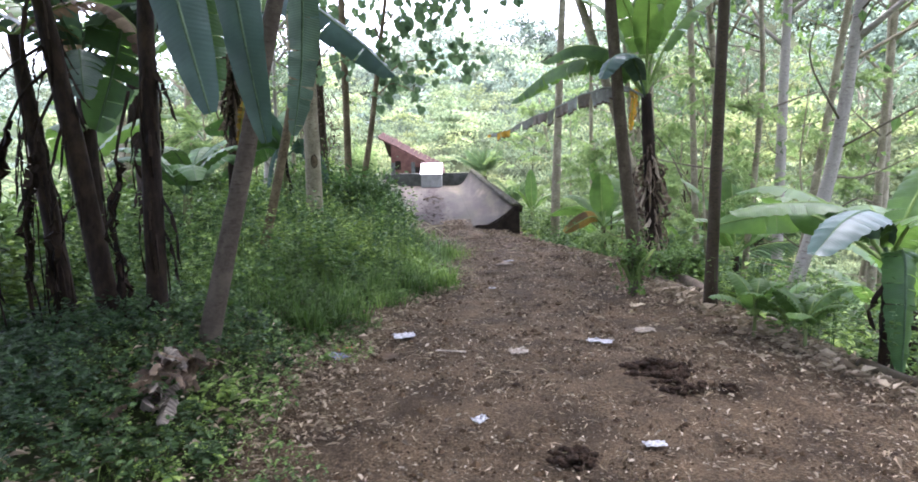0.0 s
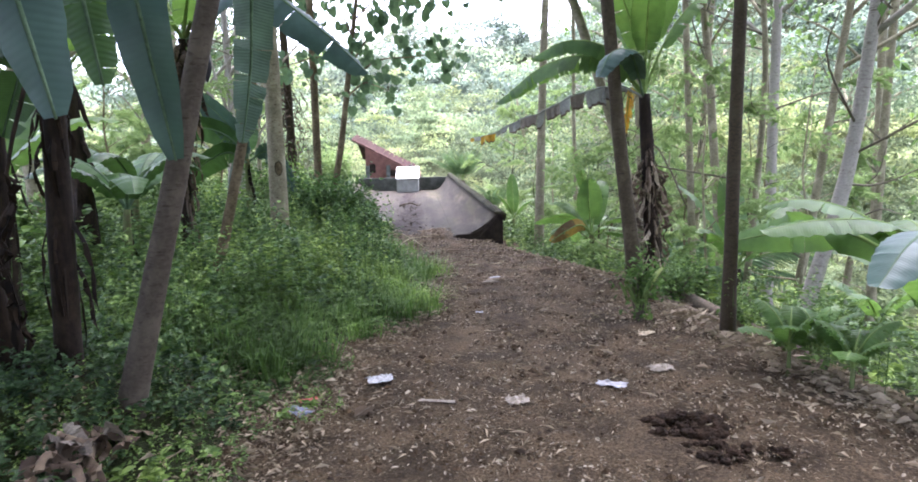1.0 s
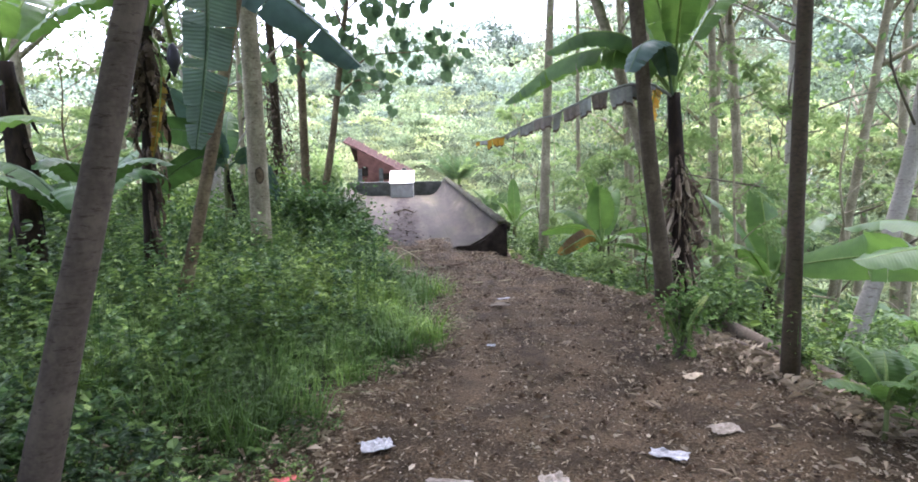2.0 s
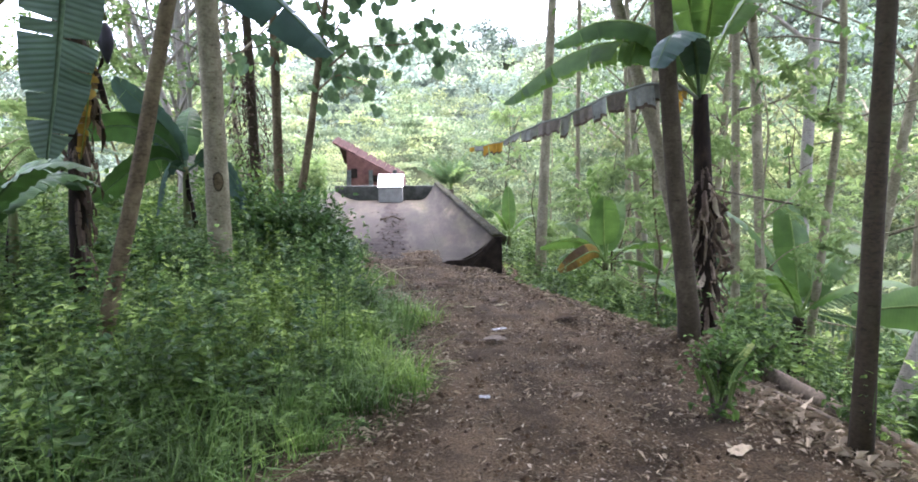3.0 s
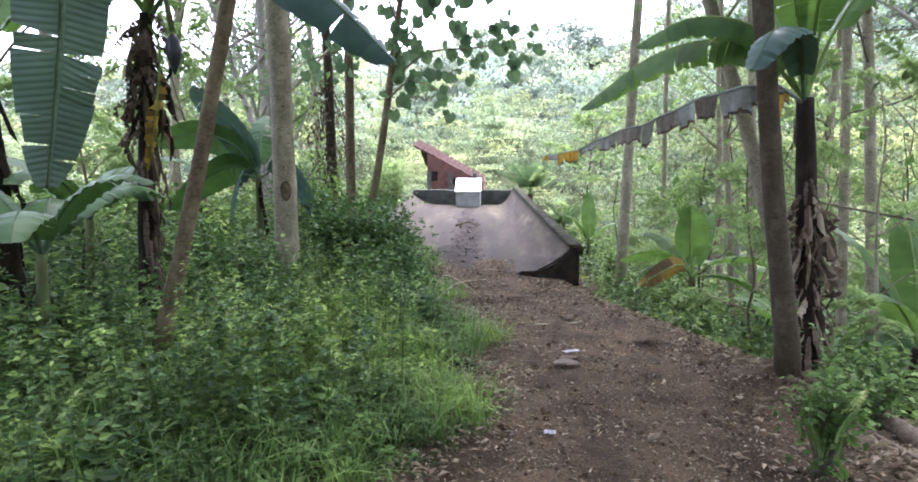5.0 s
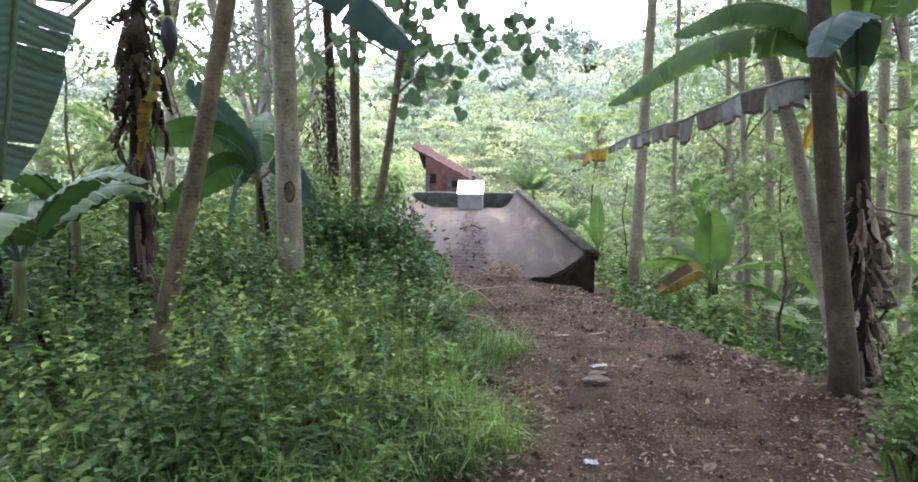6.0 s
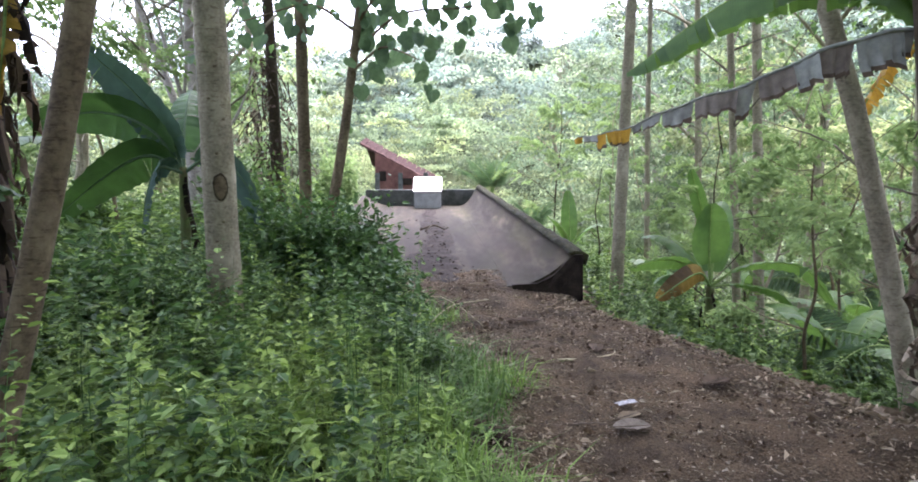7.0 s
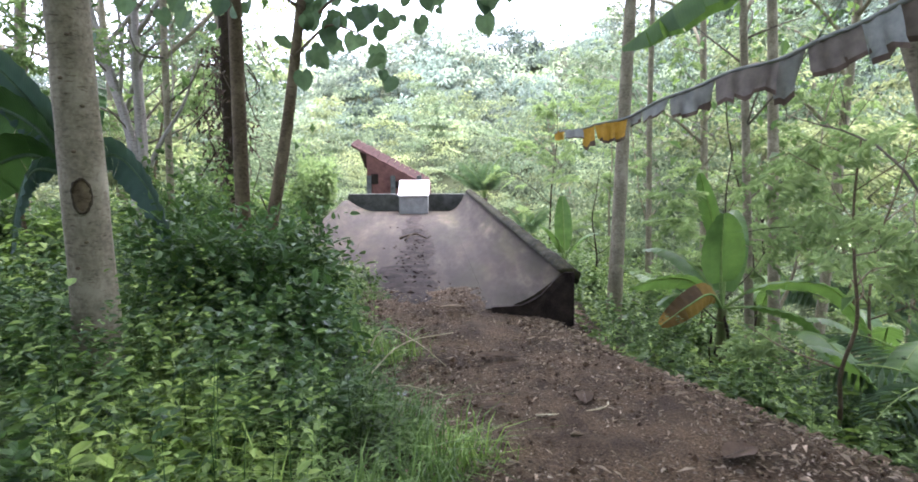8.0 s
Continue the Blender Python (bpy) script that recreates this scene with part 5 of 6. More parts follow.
banana_leaf(b_edge, [np.array(c) - o for c in [(3.24, 4.6, 0.6), (3.2, 4.4, 0.72), (3.14, 4.25, 0.4), (3.12, 4.2, -0.1)]], 0.34, (1, 0.2, 0), 0.3, M_BANANA_DEEP, 17, fold=0.3, label="broad hanging leaf")
banana((4.0, 9.0, Z(4, 9)), (4.0, 9.0, -0.1), 0.09, "banana plant with upright leaves on the shaded slope", [(150, 70, 1.4, 0.42, 50, 0.1), (20, 60, 1.4, 0.45, 70, 0.15), (80, 75, 1.5, 0.45, 40, 0.1), (210, 55, 1.3, 0.42, 90, 0.2), (320, 50, 1.2, 0.4, 90, 0.2)], skirt=8, seed=38)
b_left, o = banana((-2.75, 10.0, Z(-2.75, 10)), (-2.68, 9.88, 1.5), 0.055, "banana plant with dark broad leaves among the trees", [(100, 70, 0.9, 0.36, 60, 0.2, M_BANANA_DEEP)], M_STEM_GREEN, 4, 39)
for ctrl, w, mat in (([(-2.68, 9.88, 1.45), (-2.74, 9.8, 1.75), (-2.98, 9.75, 2.1), (-3.32, 9.7, 2.44)], 0.5, M_BANANA_DARK), ([(-2.68, 9.88, 1.45), (-2.88, 9.8, 1.80), (-3.3, 9.8, 1.95), (-3.88, 9.8, 1.86)], 0.46, M_BANANA_DEEP),
                     ([(-2.68, 9.88, 1.45), (-2.92, 9.8, 1.6), (-3.25, 9.75, 1.44), (-3.66, 9.7, 1.10)], 0.5, M_BANANA_DEEP), ([(-2.68, 9.88, 1.45), (-2.76, 9.6, 1.50), (-2.82, 9.5, 1.28), (-2.87, 9.48, 0.98)], 0.32, M_BANANA_DARK),
                     ([(-2.68, 9.88, 1.45), (-2.42, 9.9, 1.6), (-2.15, 9.8, 1.38), (-1.96, 9.7, 1.0)], 0.36, M_BANANA_DARK)):
    banana_leaf(b_left, [np.array(c) - o for c in ctrl], w, (0.5, -0.5, 0.9), 0.16, mat, 8, fold=0.25)
banana((1.82, 16.0, Z(1.82, 16)), (1.82, 16, -0.1), 0.06, "young banana shoot beside the channel", [(90, 80, 1.1, 0.35, 20, 0.05), (200, 70, 0.8, 0.3, 60, 0.1), (330, 60, 0.8, 0.3, 70, 0.1)], M_STEM_GREEN, 2, 40)
banana((5.2, 7.0, Z(5.2, 7)), (5.2, 7.0, -0.4), 0.09, "banana plant lower on the slope", [(150, 60, 1.4, 0.45, 80, 0.2), (60, 70, 1.5, 0.45, 60, 0.2), (270, 50, 1.3, 0.45, 90, 0.2), (10, 60, 1.4, 0.45, 80, 0.2), (210, 60, 1.3, 0.42, 80, 0.2)], skirt=6, seed=41)
for k, (x, y, h) in enumerate([(3.5, 10.6, 0.5), (5.6, 13.6, 1.0), (6.4, 9.6, 1.0), (4.9, 15.5, 1.0), (3.2, 15.0, 0.5)]):
    banana((x, y, Z(x, y)), (x + 0.05, y, Z(x, y) + h), 0.06, "young banana plant on the slope among weeds", [(30 + 50 * k, 60, 1.1, 0.4, 90, 0.2), (110 + 50 * k, 55, 1.2, 0.42, 90, 0.2), (190 + 50 * k, 65, 1.1, 0.4, 80, 0.15), (270 + 50 * k, 50, 1.2, 0.42, 100, 0.2)], M_STEM_GREEN, 3, 50 + k)


# crooked thin saplings with feathery leaf sprays on the slope
def crooked_sapling(x, y, height, seed, mat):
    r_ = np.random.default_rng(seed)
    s = thing("sapling", (x, y, Z(x, y)), "thin crooked sapling with feathery leaf sprays on the slope", "sapling", "saplings on the slope")
    p = np.array([0, 0, -0.1])
    pts = [p]
    lean = r_.normal(size=2) * 0.12
    for k in range(6):
        p = p + np.array([lean[0] + r_.normal() * 0.10, lean[1] + r_.normal() * 0.10, 1.0]) * height / 6
        pts.append(p)
    line = curve_points(pts, 24)
    rad = np.linspace(0.006 * height + 0.006, 0.006, 24)
    piece("stem", tube_mesh("stem", line, rad, mat, 7), s)
    sprays = []
    for k in range(int(r_.integers(5, 9))):
        i = int(r_.integers(7, 22))
        az = r_.uniform(0, 6.28)
        ln = height * r_.uniform(0.16, 0.36)
        d = np.array([math.cos(az), math.sin(az), r_.uniform(0.1, 1.0)])
        q = [line[i], line[i] + d * ln * 0.5 + r_.normal(size=3) * 0.07 * ln, line[i] + d * ln + np.array([0, 0, -0.06 * ln]) + r_.normal(size=3) * 0.1 * ln]
        limb = curve_points(q, 10)
        piece("limb", tube_mesh("limb", limb, np.linspace(rad[i] * 0.6, 0.003, 10), mat, 5), s)
        for m in range(8):
            c = limb[int(r_.integers(4, 10))]
            az2 = az + r_.normal() * 0.9
            ax = unit(np.array([math.cos(az2), math.sin(az2), r_.uniform(-0.9, 0.5)]))
            t_ = np.linspace(0.05, 0.46, 16)
            P = c + ax * t_[:, None] + np.array([0, 0, -0.12]) * (t_ ** 2)[:, None]
            side = unit(np.array([-ax[1], ax[0], r_.normal() * 0.5]))
            for sg in (1, -1):
                sprays.append(leaf_cloud(P, side * sg + ax * 0.5 + r_.normal(size=(16, 3)) * 0.3, 0.05 + 0.06 * np.sin(t_ * 7), 0.42))
    V, F = joined(sprays)
    piece("foliage", mesh_of("foliage", V, F, M_SPRAY), s)
    return s


for k, (x, y, h) in enumerate([(2.9, 10.3, 2.6), (3.55, 8.9, 3.2), (3.3, 12.9, 3.0), (4.5, 12.2, 3.6), (5.0, 9.4, 4.2), (5.9, 11.6, 4.4), (3.9, 15.6, 3.2), (6.3, 14.4, 4.2), (2.6, 16.8, 2.4), (-4.0, 11.4, 3.2), (-5.0, 12.6, 3.8), (-3.7, 16.0, 3.0), (-4.1, 9.3, 2.6), (4.4, 14.6, 4.6), (5.4, 16.5, 5.4), (7.0, 15.8, 5.6), (3.3, 19.0, 4.2), (6.8, 19.5, 6.0), (8.6, 16.8, 6.4), (4.8, 20.5, 5.2), (2.5, 21.0, 3.8), (-5.6, 17.0, 4.6), (-6.4, 14.2, 4.4)]):
    crooked_sapling(x, y, h, 400 + k, (M_BARK_BROWN, M_BARK_GREY, M_BARK_DARK)[k % 3])


# ---- woodland in the valley and on the hills ----
def wood_clumps(n_crowns, place_fn, size_lo, size_hi, leaves, leaf_lo, leaf_hi, tall, flat=0.22):
    """Loose layered crowns of leaf sprays standing on the land, each tree with a green of its own."""
    out, tint = [], []
    for _ in range(n_crowns):
        x, y = place_fn()
        s = rng.uniform(size_lo, size_hi)
        h = rng.uniform(*tall)
        z = Z(x, y) + h
        own = rng.uniform(0.55, 1.65)
        lumps = int(rng.integers(7, 12))
        for _l in range(lumps):
            c = np.array([x, y, z]) + rng.normal(size=3) * s * np.array([0.5, 0.5, 0.45])
            n = leaves // lumps
            P, d = crown_points(n, c, np.array([s, s, s * flat]) * rng.uniform(0.3, 0.55), 0.25)
            out.append(leaf_cloud(P, d * np.array([1, 1, 0.3]) + rng.normal(size=(n, 3)) * 0.4 + np.array([0, 0, -0.25]), rng.uniform(leaf_lo, leaf_hi, n), 0.5, 0.15, rng.normal(size=(n, 3)) * 0.35 + np.array([0, 0, 1.0])))
            tint.append(np.full(len(out[-1][0]), own * rng.uniform(0.85, 1.15)))
    V, F = joined(out)
    return V, F, np.concatenate(tint)


def woods(name, made, mat, label, category):
    V, F = joined([m[:2] for m in made])
    me = mesh_of(name, V, F, mat)
    me.attributes.new("tint", "FLOAT", "POINT").data.foreach_set("value", np.concatenate([m[2] for m in made]).astype(np.float32))
    return tagged(new(name, me), label, category, kind="stuff")


def valley_place(r_lo, r_hi, az_lo=-62, az_hi=62):
    def pick():
        while True:
            r = math.sqrt(rng.uniform(r_lo ** 2, r_hi ** 2))
            a = radians(rng.uniform(az_lo, az_hi))
            x, y = r * math.sin(a), 2 + r * math.cos(a)
            if -4.2 < x < 2.6 and y < 26:
                continue
            if -9 < x < 5 and 26 < y < 40 and abs(x + 2) < 5.5:
                continue
            return x, y
    return pick


A = wood_clumps(62, valley_place(18, 42, -14, 17), 1.3, 2.6, 1300, 0.10, 0.22, (1.0, 6.0))
C = wood_clumps(85, valley_place(16, 42, 17, 62), 1.3, 2.6, 1300, 0.10, 0.22, (1.0, 6.5))
B = wood_clumps(48, valley_place(16, 42, -62, -14), 1.2, 2.4, 1100, 0.10, 0.22, (0.8, 4.4))
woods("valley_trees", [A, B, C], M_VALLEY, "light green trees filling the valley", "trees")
woods("valley_woods", [wood_clumps(330, valley_place(42, 88), 2.2, 4.2, 750, 0.22, 0.45, (2.0, 11.0))], M_VALLEY, "green woods on the lower slopes, paled with haze in the leaf colour", "woods")
woods("hill_woods", [wood_clumps(800, valley_place(88, 200, -70, 70), 3.5, 6.5, 320, 0.7, 1.3, (1.0, 7.0), 0.4)], M_HILL, "wooded hillside with haze put into the leaf colour", "woods")


# ---- undergrowth ----
def blades(P, H, lean, width):
    """Grass blades: bent tapering strips of three triangles."""
    n = len(P)
    az = rng.uniform(0, 2 * np.pi, n)
    out = np.stack([np.cos(az), np.sin(az), np.zeros(n)], axis=1)
    side = np.stack([-np.sin(az), np.cos(az), np.zeros(n)], axis=1) * (width / 2)[:, None]
    H, lean = H[:, None], lean[:, None]
    up = np.array([0, 0, 1.0])
    m = P + up * H * 0.6 + out * lean * 0.3
    t = P + up * H * (1 - 0.35 * np.clip(lean / H, 0, 1)) + out * lean
    V = np.stack([P - side, P + side, m - side * 0.8, m + side * 0.8, t], axis=1).reshape(-1, 3)
    i = np.arange(n)[:, None] * 5
    F = np.concatenate([i + [0, 1, 3], i + [0, 3, 2], i + [2, 3, 4]], axis=1).reshape(-1, 3)
    return V, F


def bank_points(n, x_lo, x_hi, y_lo, y_hi, margin=0.0):
    x = rng.uniform(x_lo, x_hi, n)
    y = rng.uniform(y_lo, y_hi, n)
    wav = 0.16 * np.sin(y * 3.1) + 0.10 * np.sin(y * 7.3 + 1)
    k = x < left_edge(y) - margin + wav
    return x[k], y[k]


def on_land(x, y, lift=0.0):
    return np.stack([x, y, land(x, y) + lift], axis=1)


def height_map(x, y):
    """How tall the bank's growth stands: low by the path and near the start, lush further in."""
    inner = np.clip((left_edge(y) - x) / 1.0, 0, 1)
    lush = np.interp(y, [0, 3.8, 5.2, 7, 9, 12], [0.15, 0.18, 0.6, 0.85, 0.9, 0.85])
    patch = 0.5 + 0.5 * np.sin(x * 4.3 + 1.7 * np.sin(y * 2.9)) * np.sin(y * 4.7 + 1.3 * np.sin(x * 3.3))
    return np.interp(y, [3.8, 5.2], [0.14, 0.25]) + 0.75 * inner * lush * (0.45 + 0.85 * patch)


x, y = bank_points(76000, -4.5, 0.2, -3.0, 14.0)
h = height_map(x, y)
keep = rng.random(len(x)) < np.interp(y, [-3, 2.0, 3.5, 5.5, 14], [0.3, 0.9, 1.0, 1, 1]) * np.where((y < 4.6) & (x < left_edge(y) - 0.8), 0.08, 1.0)
x, y, h = x[keep], y[keep], h[keep]
V, F = blades(on_land(x, y, -0.01), h * rng.uniform(0.10, 0.34, len(x)) * (0.75 + 0.45 * np.sin(x * 5.1 + 1.3 * np.sin(y * 3.7)) * np.sin(y * 4.3)), h * rng.uniform(0.08, 0.48, len(x)), np.interp(y, [4.4, 6], [0.5, 1.0]) * rng.uniform(0.005, 0.012, len(x)))
tagged(new("grass", mesh_of("grass", V, F, M_GRASS)), "lush green grass on the path's bank", "grass", kind="stuff")


def weed_cloud(x, y, tall, leaf_lo, leaf_hi, per, ratio=0.55):
    """Leafy stems: leaves set round an upright stalk."""
    n = len(x)
    base = on_land(x, y)
    bend = rng.normal(size=(n, 2)) * 0.18 * tall[:, None]
    idx = np.repeat(np.arange(n), per)
    f = rng.uniform(0.3, 1.0, n * per)
    P = base[idx].copy()
    P[:, :2] += bend[idx] * (f ** 1.5)[:, None]
    P[:, 2] += tall[idx] * f
    az = rng.uniform(0, 2 * np.pi, n * per)
    ax = np.stack([np.cos(az), np.sin(az), rng.uniform(-0.35, 0.5, n * per)], axis=1)
    return round_leaves(P, ax, rng.uniform(leaf_lo, leaf_hi, n * per), rng.normal(size=(n * per, 3)) * 0.45 + np.array([0, 0, 1.0]), ratio * 0.5, 0.1)


x, y = bank_points(6400, -5.0, 0.0, -3.0, 14, 0.12)
x2, y2 = bank_points(2200, -4.5, 0, 5.0, 13, 0.35)
x, y = np.append(x, x2), np.append(y, y2)
h = height_map(x, y)
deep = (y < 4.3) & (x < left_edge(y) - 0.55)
hs = h * rng.uniform(0.10, 0.55, len(x))
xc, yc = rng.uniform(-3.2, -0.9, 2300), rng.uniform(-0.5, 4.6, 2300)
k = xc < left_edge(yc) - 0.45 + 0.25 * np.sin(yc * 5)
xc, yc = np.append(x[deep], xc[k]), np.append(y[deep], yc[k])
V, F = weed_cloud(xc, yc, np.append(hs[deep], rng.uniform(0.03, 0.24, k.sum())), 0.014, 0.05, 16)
tagged(new("shade_herbs", mesh_of("shade_herbs", V, F, M_SHADED_HERB)), "dark low herbs under the bananas, deep shade put into their colour", "herbs", kind="stuff")
thin = ~deep & (rng.random(len(x)) < np.clip(0.35 + (left_edge(y) - x) / 1.6, 0, 1))
V, F = weed_cloud(x[thin], y[thin], hs[thin], 0.026, 0.066, 16)
tagged(new("weeds", mesh_of("weeds", V, F, M_WEED)), "dense broad-leaved weeds covering the bank", "weeds", kind="stuff")
xs, ys = bank_points(3000, -2.4, -0.5, 1.5, 5.4, -0.05)
V, F = weed_cloud(xs, ys, rng.uniform(0.02, 0.10, len(xs)), 0.010, 0.024, 9)
tagged(new("low_weeds", mesh_of("low_weeds", V, F, M_WEED)), "low creeping weeds between grass and bare earth", "weeds", kind="stuff")
az = rng.uniform(0, 6.28, 1500)
xs, ys = rng.uniform(-1.9, -0.6, 1500), rng.uniform(1.5, 5.4, 1500)
V, F = leaf_cloud(on_land(xs, ys, 0.03), np.stack([np.cos(az), np.sin(az), rng.uniform(-0.1, 0.4, 1500)], axis=1), np.minimum(0.02 + rng.exponential(0.02, 1500), 0.09), 0.32, 0.2)
tagged(new("bank_leaves", mesh_of("bank_leaves", V, F, M_PALEDRY)), "dry brown leaves caught in the short grass", "dry leaves", kind="stuff")
# long arching grass tufts by the path
tx, ty = bank_points(620, -2.3, 0.1, 4.7, 10.5, 0.1)
k = rng.random(len(tx)) < np.interp(ty, [4.7, 5.3, 7, 10.5], [0.4, 1, 0.8, 0.45])
tx, ty = tx[k], ty[k]
idx = np.repeat(np.arange(len(tx)), 30)
x, y = tx[idx] + rng.normal(size=len(idx)) * 0.05, ty[idx] + rng.normal(size=len(idx)) * 0.05
hh = rng.uniform(0.15, 0.42, len(idx)) * (0.6 + 0.6 * np.random.default_rng(5).random(len(tx)))[idx]
V, F = blades(on_land(x, y, -0.01), hh, hh * rng.uniform(0.4, 1.5, len(idx)), rng.uniform(0.005, 0.012, len(idx)))
tagged(new("grass_tufts", mesh_of("grass_tufts", V, F, M_GRASS)), "long arching bright green grass tufts", "grass", kind="stuff")
# broad-leaved plants further in
x, y = bank_points(2700, -4.5, -0.6, -3.0, 12, 0.7)
k = y > 4.0
x, y = x[k], y[k]
V, F = weed_cloud(x, y, height_map(x, y) * rng.uniform(0.2, 0.75, len(x)), 0.028, 0.07, 18, 0.6)
tagged(new("broadleaf_plants", mesh_of("broadleaf_plants", V, F, M_BUSH)), "dark broad-leaved plants under the trees", "plants", kind="stuff")
x, y = bank_points(170, -4.0, -0.7, 4.2, 11, 0.6)
V, F = weed_cloud(x, y, height_map(x, y) * rng.uniform(0.35, 0.7, len(x)), 0.05, 0.09, 9, 0.62)
tagged(new("large_herbs", mesh_of("large_herbs", V, F, M_WEED)), "large-leaved green herbs rising from the weeds", "herbs", kind="stuff")
# leggy sprigs standing out of the bank's growth and at the slope's edge
xa, ya = bank_points(420, -3.2, -0.5, 4.6, 12, 0.45)
yb = rng.uniform(4, 12.5, 170)
xb = right_edge(yb) + rng.uniform(0.35, 1.5, 170)
x, y = np.append(xa, xb), np.append(ya, yb)
tall = np.append(rng.uniform(0.4, 0.95, len(xa)), rng.uniform(0.25, 0.75, len(xb)))
V, F = weed_cloud(x, y, tall, 0.022, 0.052, 26, 0.5)
W, G = blades(on_land(x, y, -0.02), tall, tall * 0.1, np.full(len(x), 0.005))
tagged(new("sprigs", mesh_of("sprigs", V, F, M_WEED)), "leggy green sprigs standing above the weeds", "weeds", kind="stuff")
tagged(new("sprig_stalks", mesh_of("sprig_stalks", W, G, M_BUSH)), "thin green stalks of leggy sprigs", "weeds", kind="stuff")
# slope growth, right of the path
n = 6200
y = rng.uniform(-3, 24, n)
x = right_edge(y) + 0.25 + rng.exponential(2.6, n)
bare = np.interp(y, [3.2, 4.5, 7.2, 8.6], [0.2, 0.85, 0.85, 0.0])
dens = rng.random(n) < np.interp(x - right_edge(y) - bare, [0.2, 0.7, 1.2, 2.2], [0.04, 0.16, 0.42, 1.0])
x, y = x[dens], y[dens]
d = np.clip(x - right_edge(y), 0, 3)
V, F = weed_cloud(x, y, 0.10 + 0.36 * d * rng.uniform(0.1, 1.0, len(x)) ** 1.2, 0.03, 0.12, 12)
tagged(new("slope_weeds", mesh_of("slope_weeds", V, F, M_WEED)), "weeds and saplings on the steep slope", "weeds", kind="stuff")
# left hinterland
n = 6000
y = rng.uniform(-9, 30, n)
x = -3.2 - rng.exponential(3.0, n)
V, F = weed_cloud(x, y, rng.uniform(0.15, 0.85, n), 0.05, 0.13, 14)
tagged(new("underbrush", mesh_of("underbrush", V, F, M_WEED)), "shady underbrush behind the bananas", "underbrush", kind="stuff")


def bush(place, size, leaves, leaf_len, mat, label, seed=0, stems=8, name="bush"):
    r_ = np.random.default_rng(seed)
    b = thing(name, place, label, "bush", "bushes")
    tops = []
    for k in range(stems):
        az = r_.uniform(0, 6.28)
        end = np.array([math.cos(az) * size[0] * r_.uniform(.2, .9), math.sin(az) * size[1] * r_.uniform(.2, .9), size[2] * r_.uniform(0.6, 1.0)])
        line = curve_points([(0, 0, -0.05), end * 0.5 + np.array([0, 0, size[2] * 0.15]), end], 7)
        piece("stem", tube_mesh("stem", line, np.linspace(0.012, 0.003, 7), M_TWIG, 5), b)
        tops.append(line[2:])
    tops = np.vstack(tops)
    c = tops[r_.integers(0, len(tops), leaves)] + r_.normal(size=(leaves, 3)) * np.array(size) * 0.19
    c[:, 2] = np.maximum(c[:, 2], 0.02)
    ax = r_.normal(size=(leaves, 3)) * np.array([1, 1, 0.5]) + (c - np.array([0, 0, size[2] * 0.4])) * 0.8
    V, F = round_leaves(c, ax, leaf_len * r_.uniform(0.6, 1.3, leaves), r_.normal(size=(leaves, 3)) * 0.5 + np.array([0, 0, 1.0]), 0.28, 0.1)
    piece("foliage", mesh_of("foliage", V, F, mat), b)
    return b


bush((-1.55, 10.0, 0.1), (0.72, 0.8, 0.9), 9000, 0.07, M_BUSH, "dense dark green leafy bush on the bank", 1, 14)
bush((-1.1, 9.3, 0.1), (0.5, 0.5, 0.6), 2200, 0.07, M_BUSH, "dark green leafy bush at the path's edge", 2, 9)
bush((-2.05, 10.7, 0.1), (0.6, 0.6, 0.7), 2200, 0.075, M_WEED, "leafy bush beside the channel wall", 3, 9)
bush((-2.05, 12.6, 0.25), (0.42, 0.9, 0.62), 2600, 0.065, M_GRASS, "light green ferny bush leaning over the channel wall", 8, 12)
bush((-2.9, 19.0, Z(-2.9, 19.0)), (0.55, 0.9, 1.15), 3400, 0.10, M_SPRAY, "light green bush over the far end of the channel wall", 73, 12)
bush((-3.1, 12.8, 0.1), (0.7, 0.9, 1.2), 2600, 0.08, M_WEED, "light green bush behind the channel wall", 4, 9)
# Unseen thickets added round the start, to keep out low sky light.
for k, (x, y, s) in enumerate([(-4.5, -1.5, 1.4), (-2.4, -4.0, 1.3), (-4.6, -5.0, 1.8), (5.5, -3.0, 1.5), (2.4, -8.5, 1.6), (-1.5, -9.0, 1.8), (6.5, 1.5, 1.5)]):
    bush((x, y, Z(x, y)), (s * 0.9, s * 0.9, s), int(1800 * s), 0.13, M_WEED, "unseen leafy thicket added round the start to block low sky light", 60 + k, 9)
bush((-2.6, 9.0, 0.1), (0.7, 0.7, 0.75), 2200, 0.08, M_BUSH, "dark leafy bush between tree trunks", 5, 9)
for k, (x, y, s) in enumerate([(-4.3, 6.3, 0.6), (-4.8, 8.3, 0.7), (-4.0, 4.6, 0.8), (-5.6, 10.5, 0.9), (-4.5, 11.8, 0.7), (-6.4, 13.0, 1.0)]):
    bush((x, y, Z(x, y)), (s * 0.75, s * 0.75, s), int(2600 * s), 0.10, M_WEED, "tangled leafy thicket in the shade of the trees", 30 + k, 10)
bush((2.42, 7.0, Z(2.42, 7.0)), (0.3, 0.3, 0.34), 900, 0.05, M_WEED, "small leafy weed bush at the edge of the slope", 71, 9)
bush((2.75, 6.3, Z(2.75, 6.3)), (0.26, 0.26, 0.3), 500, 0.05, M_WEED, "small leafy weed bush at the edge of the slope", 72, 7)
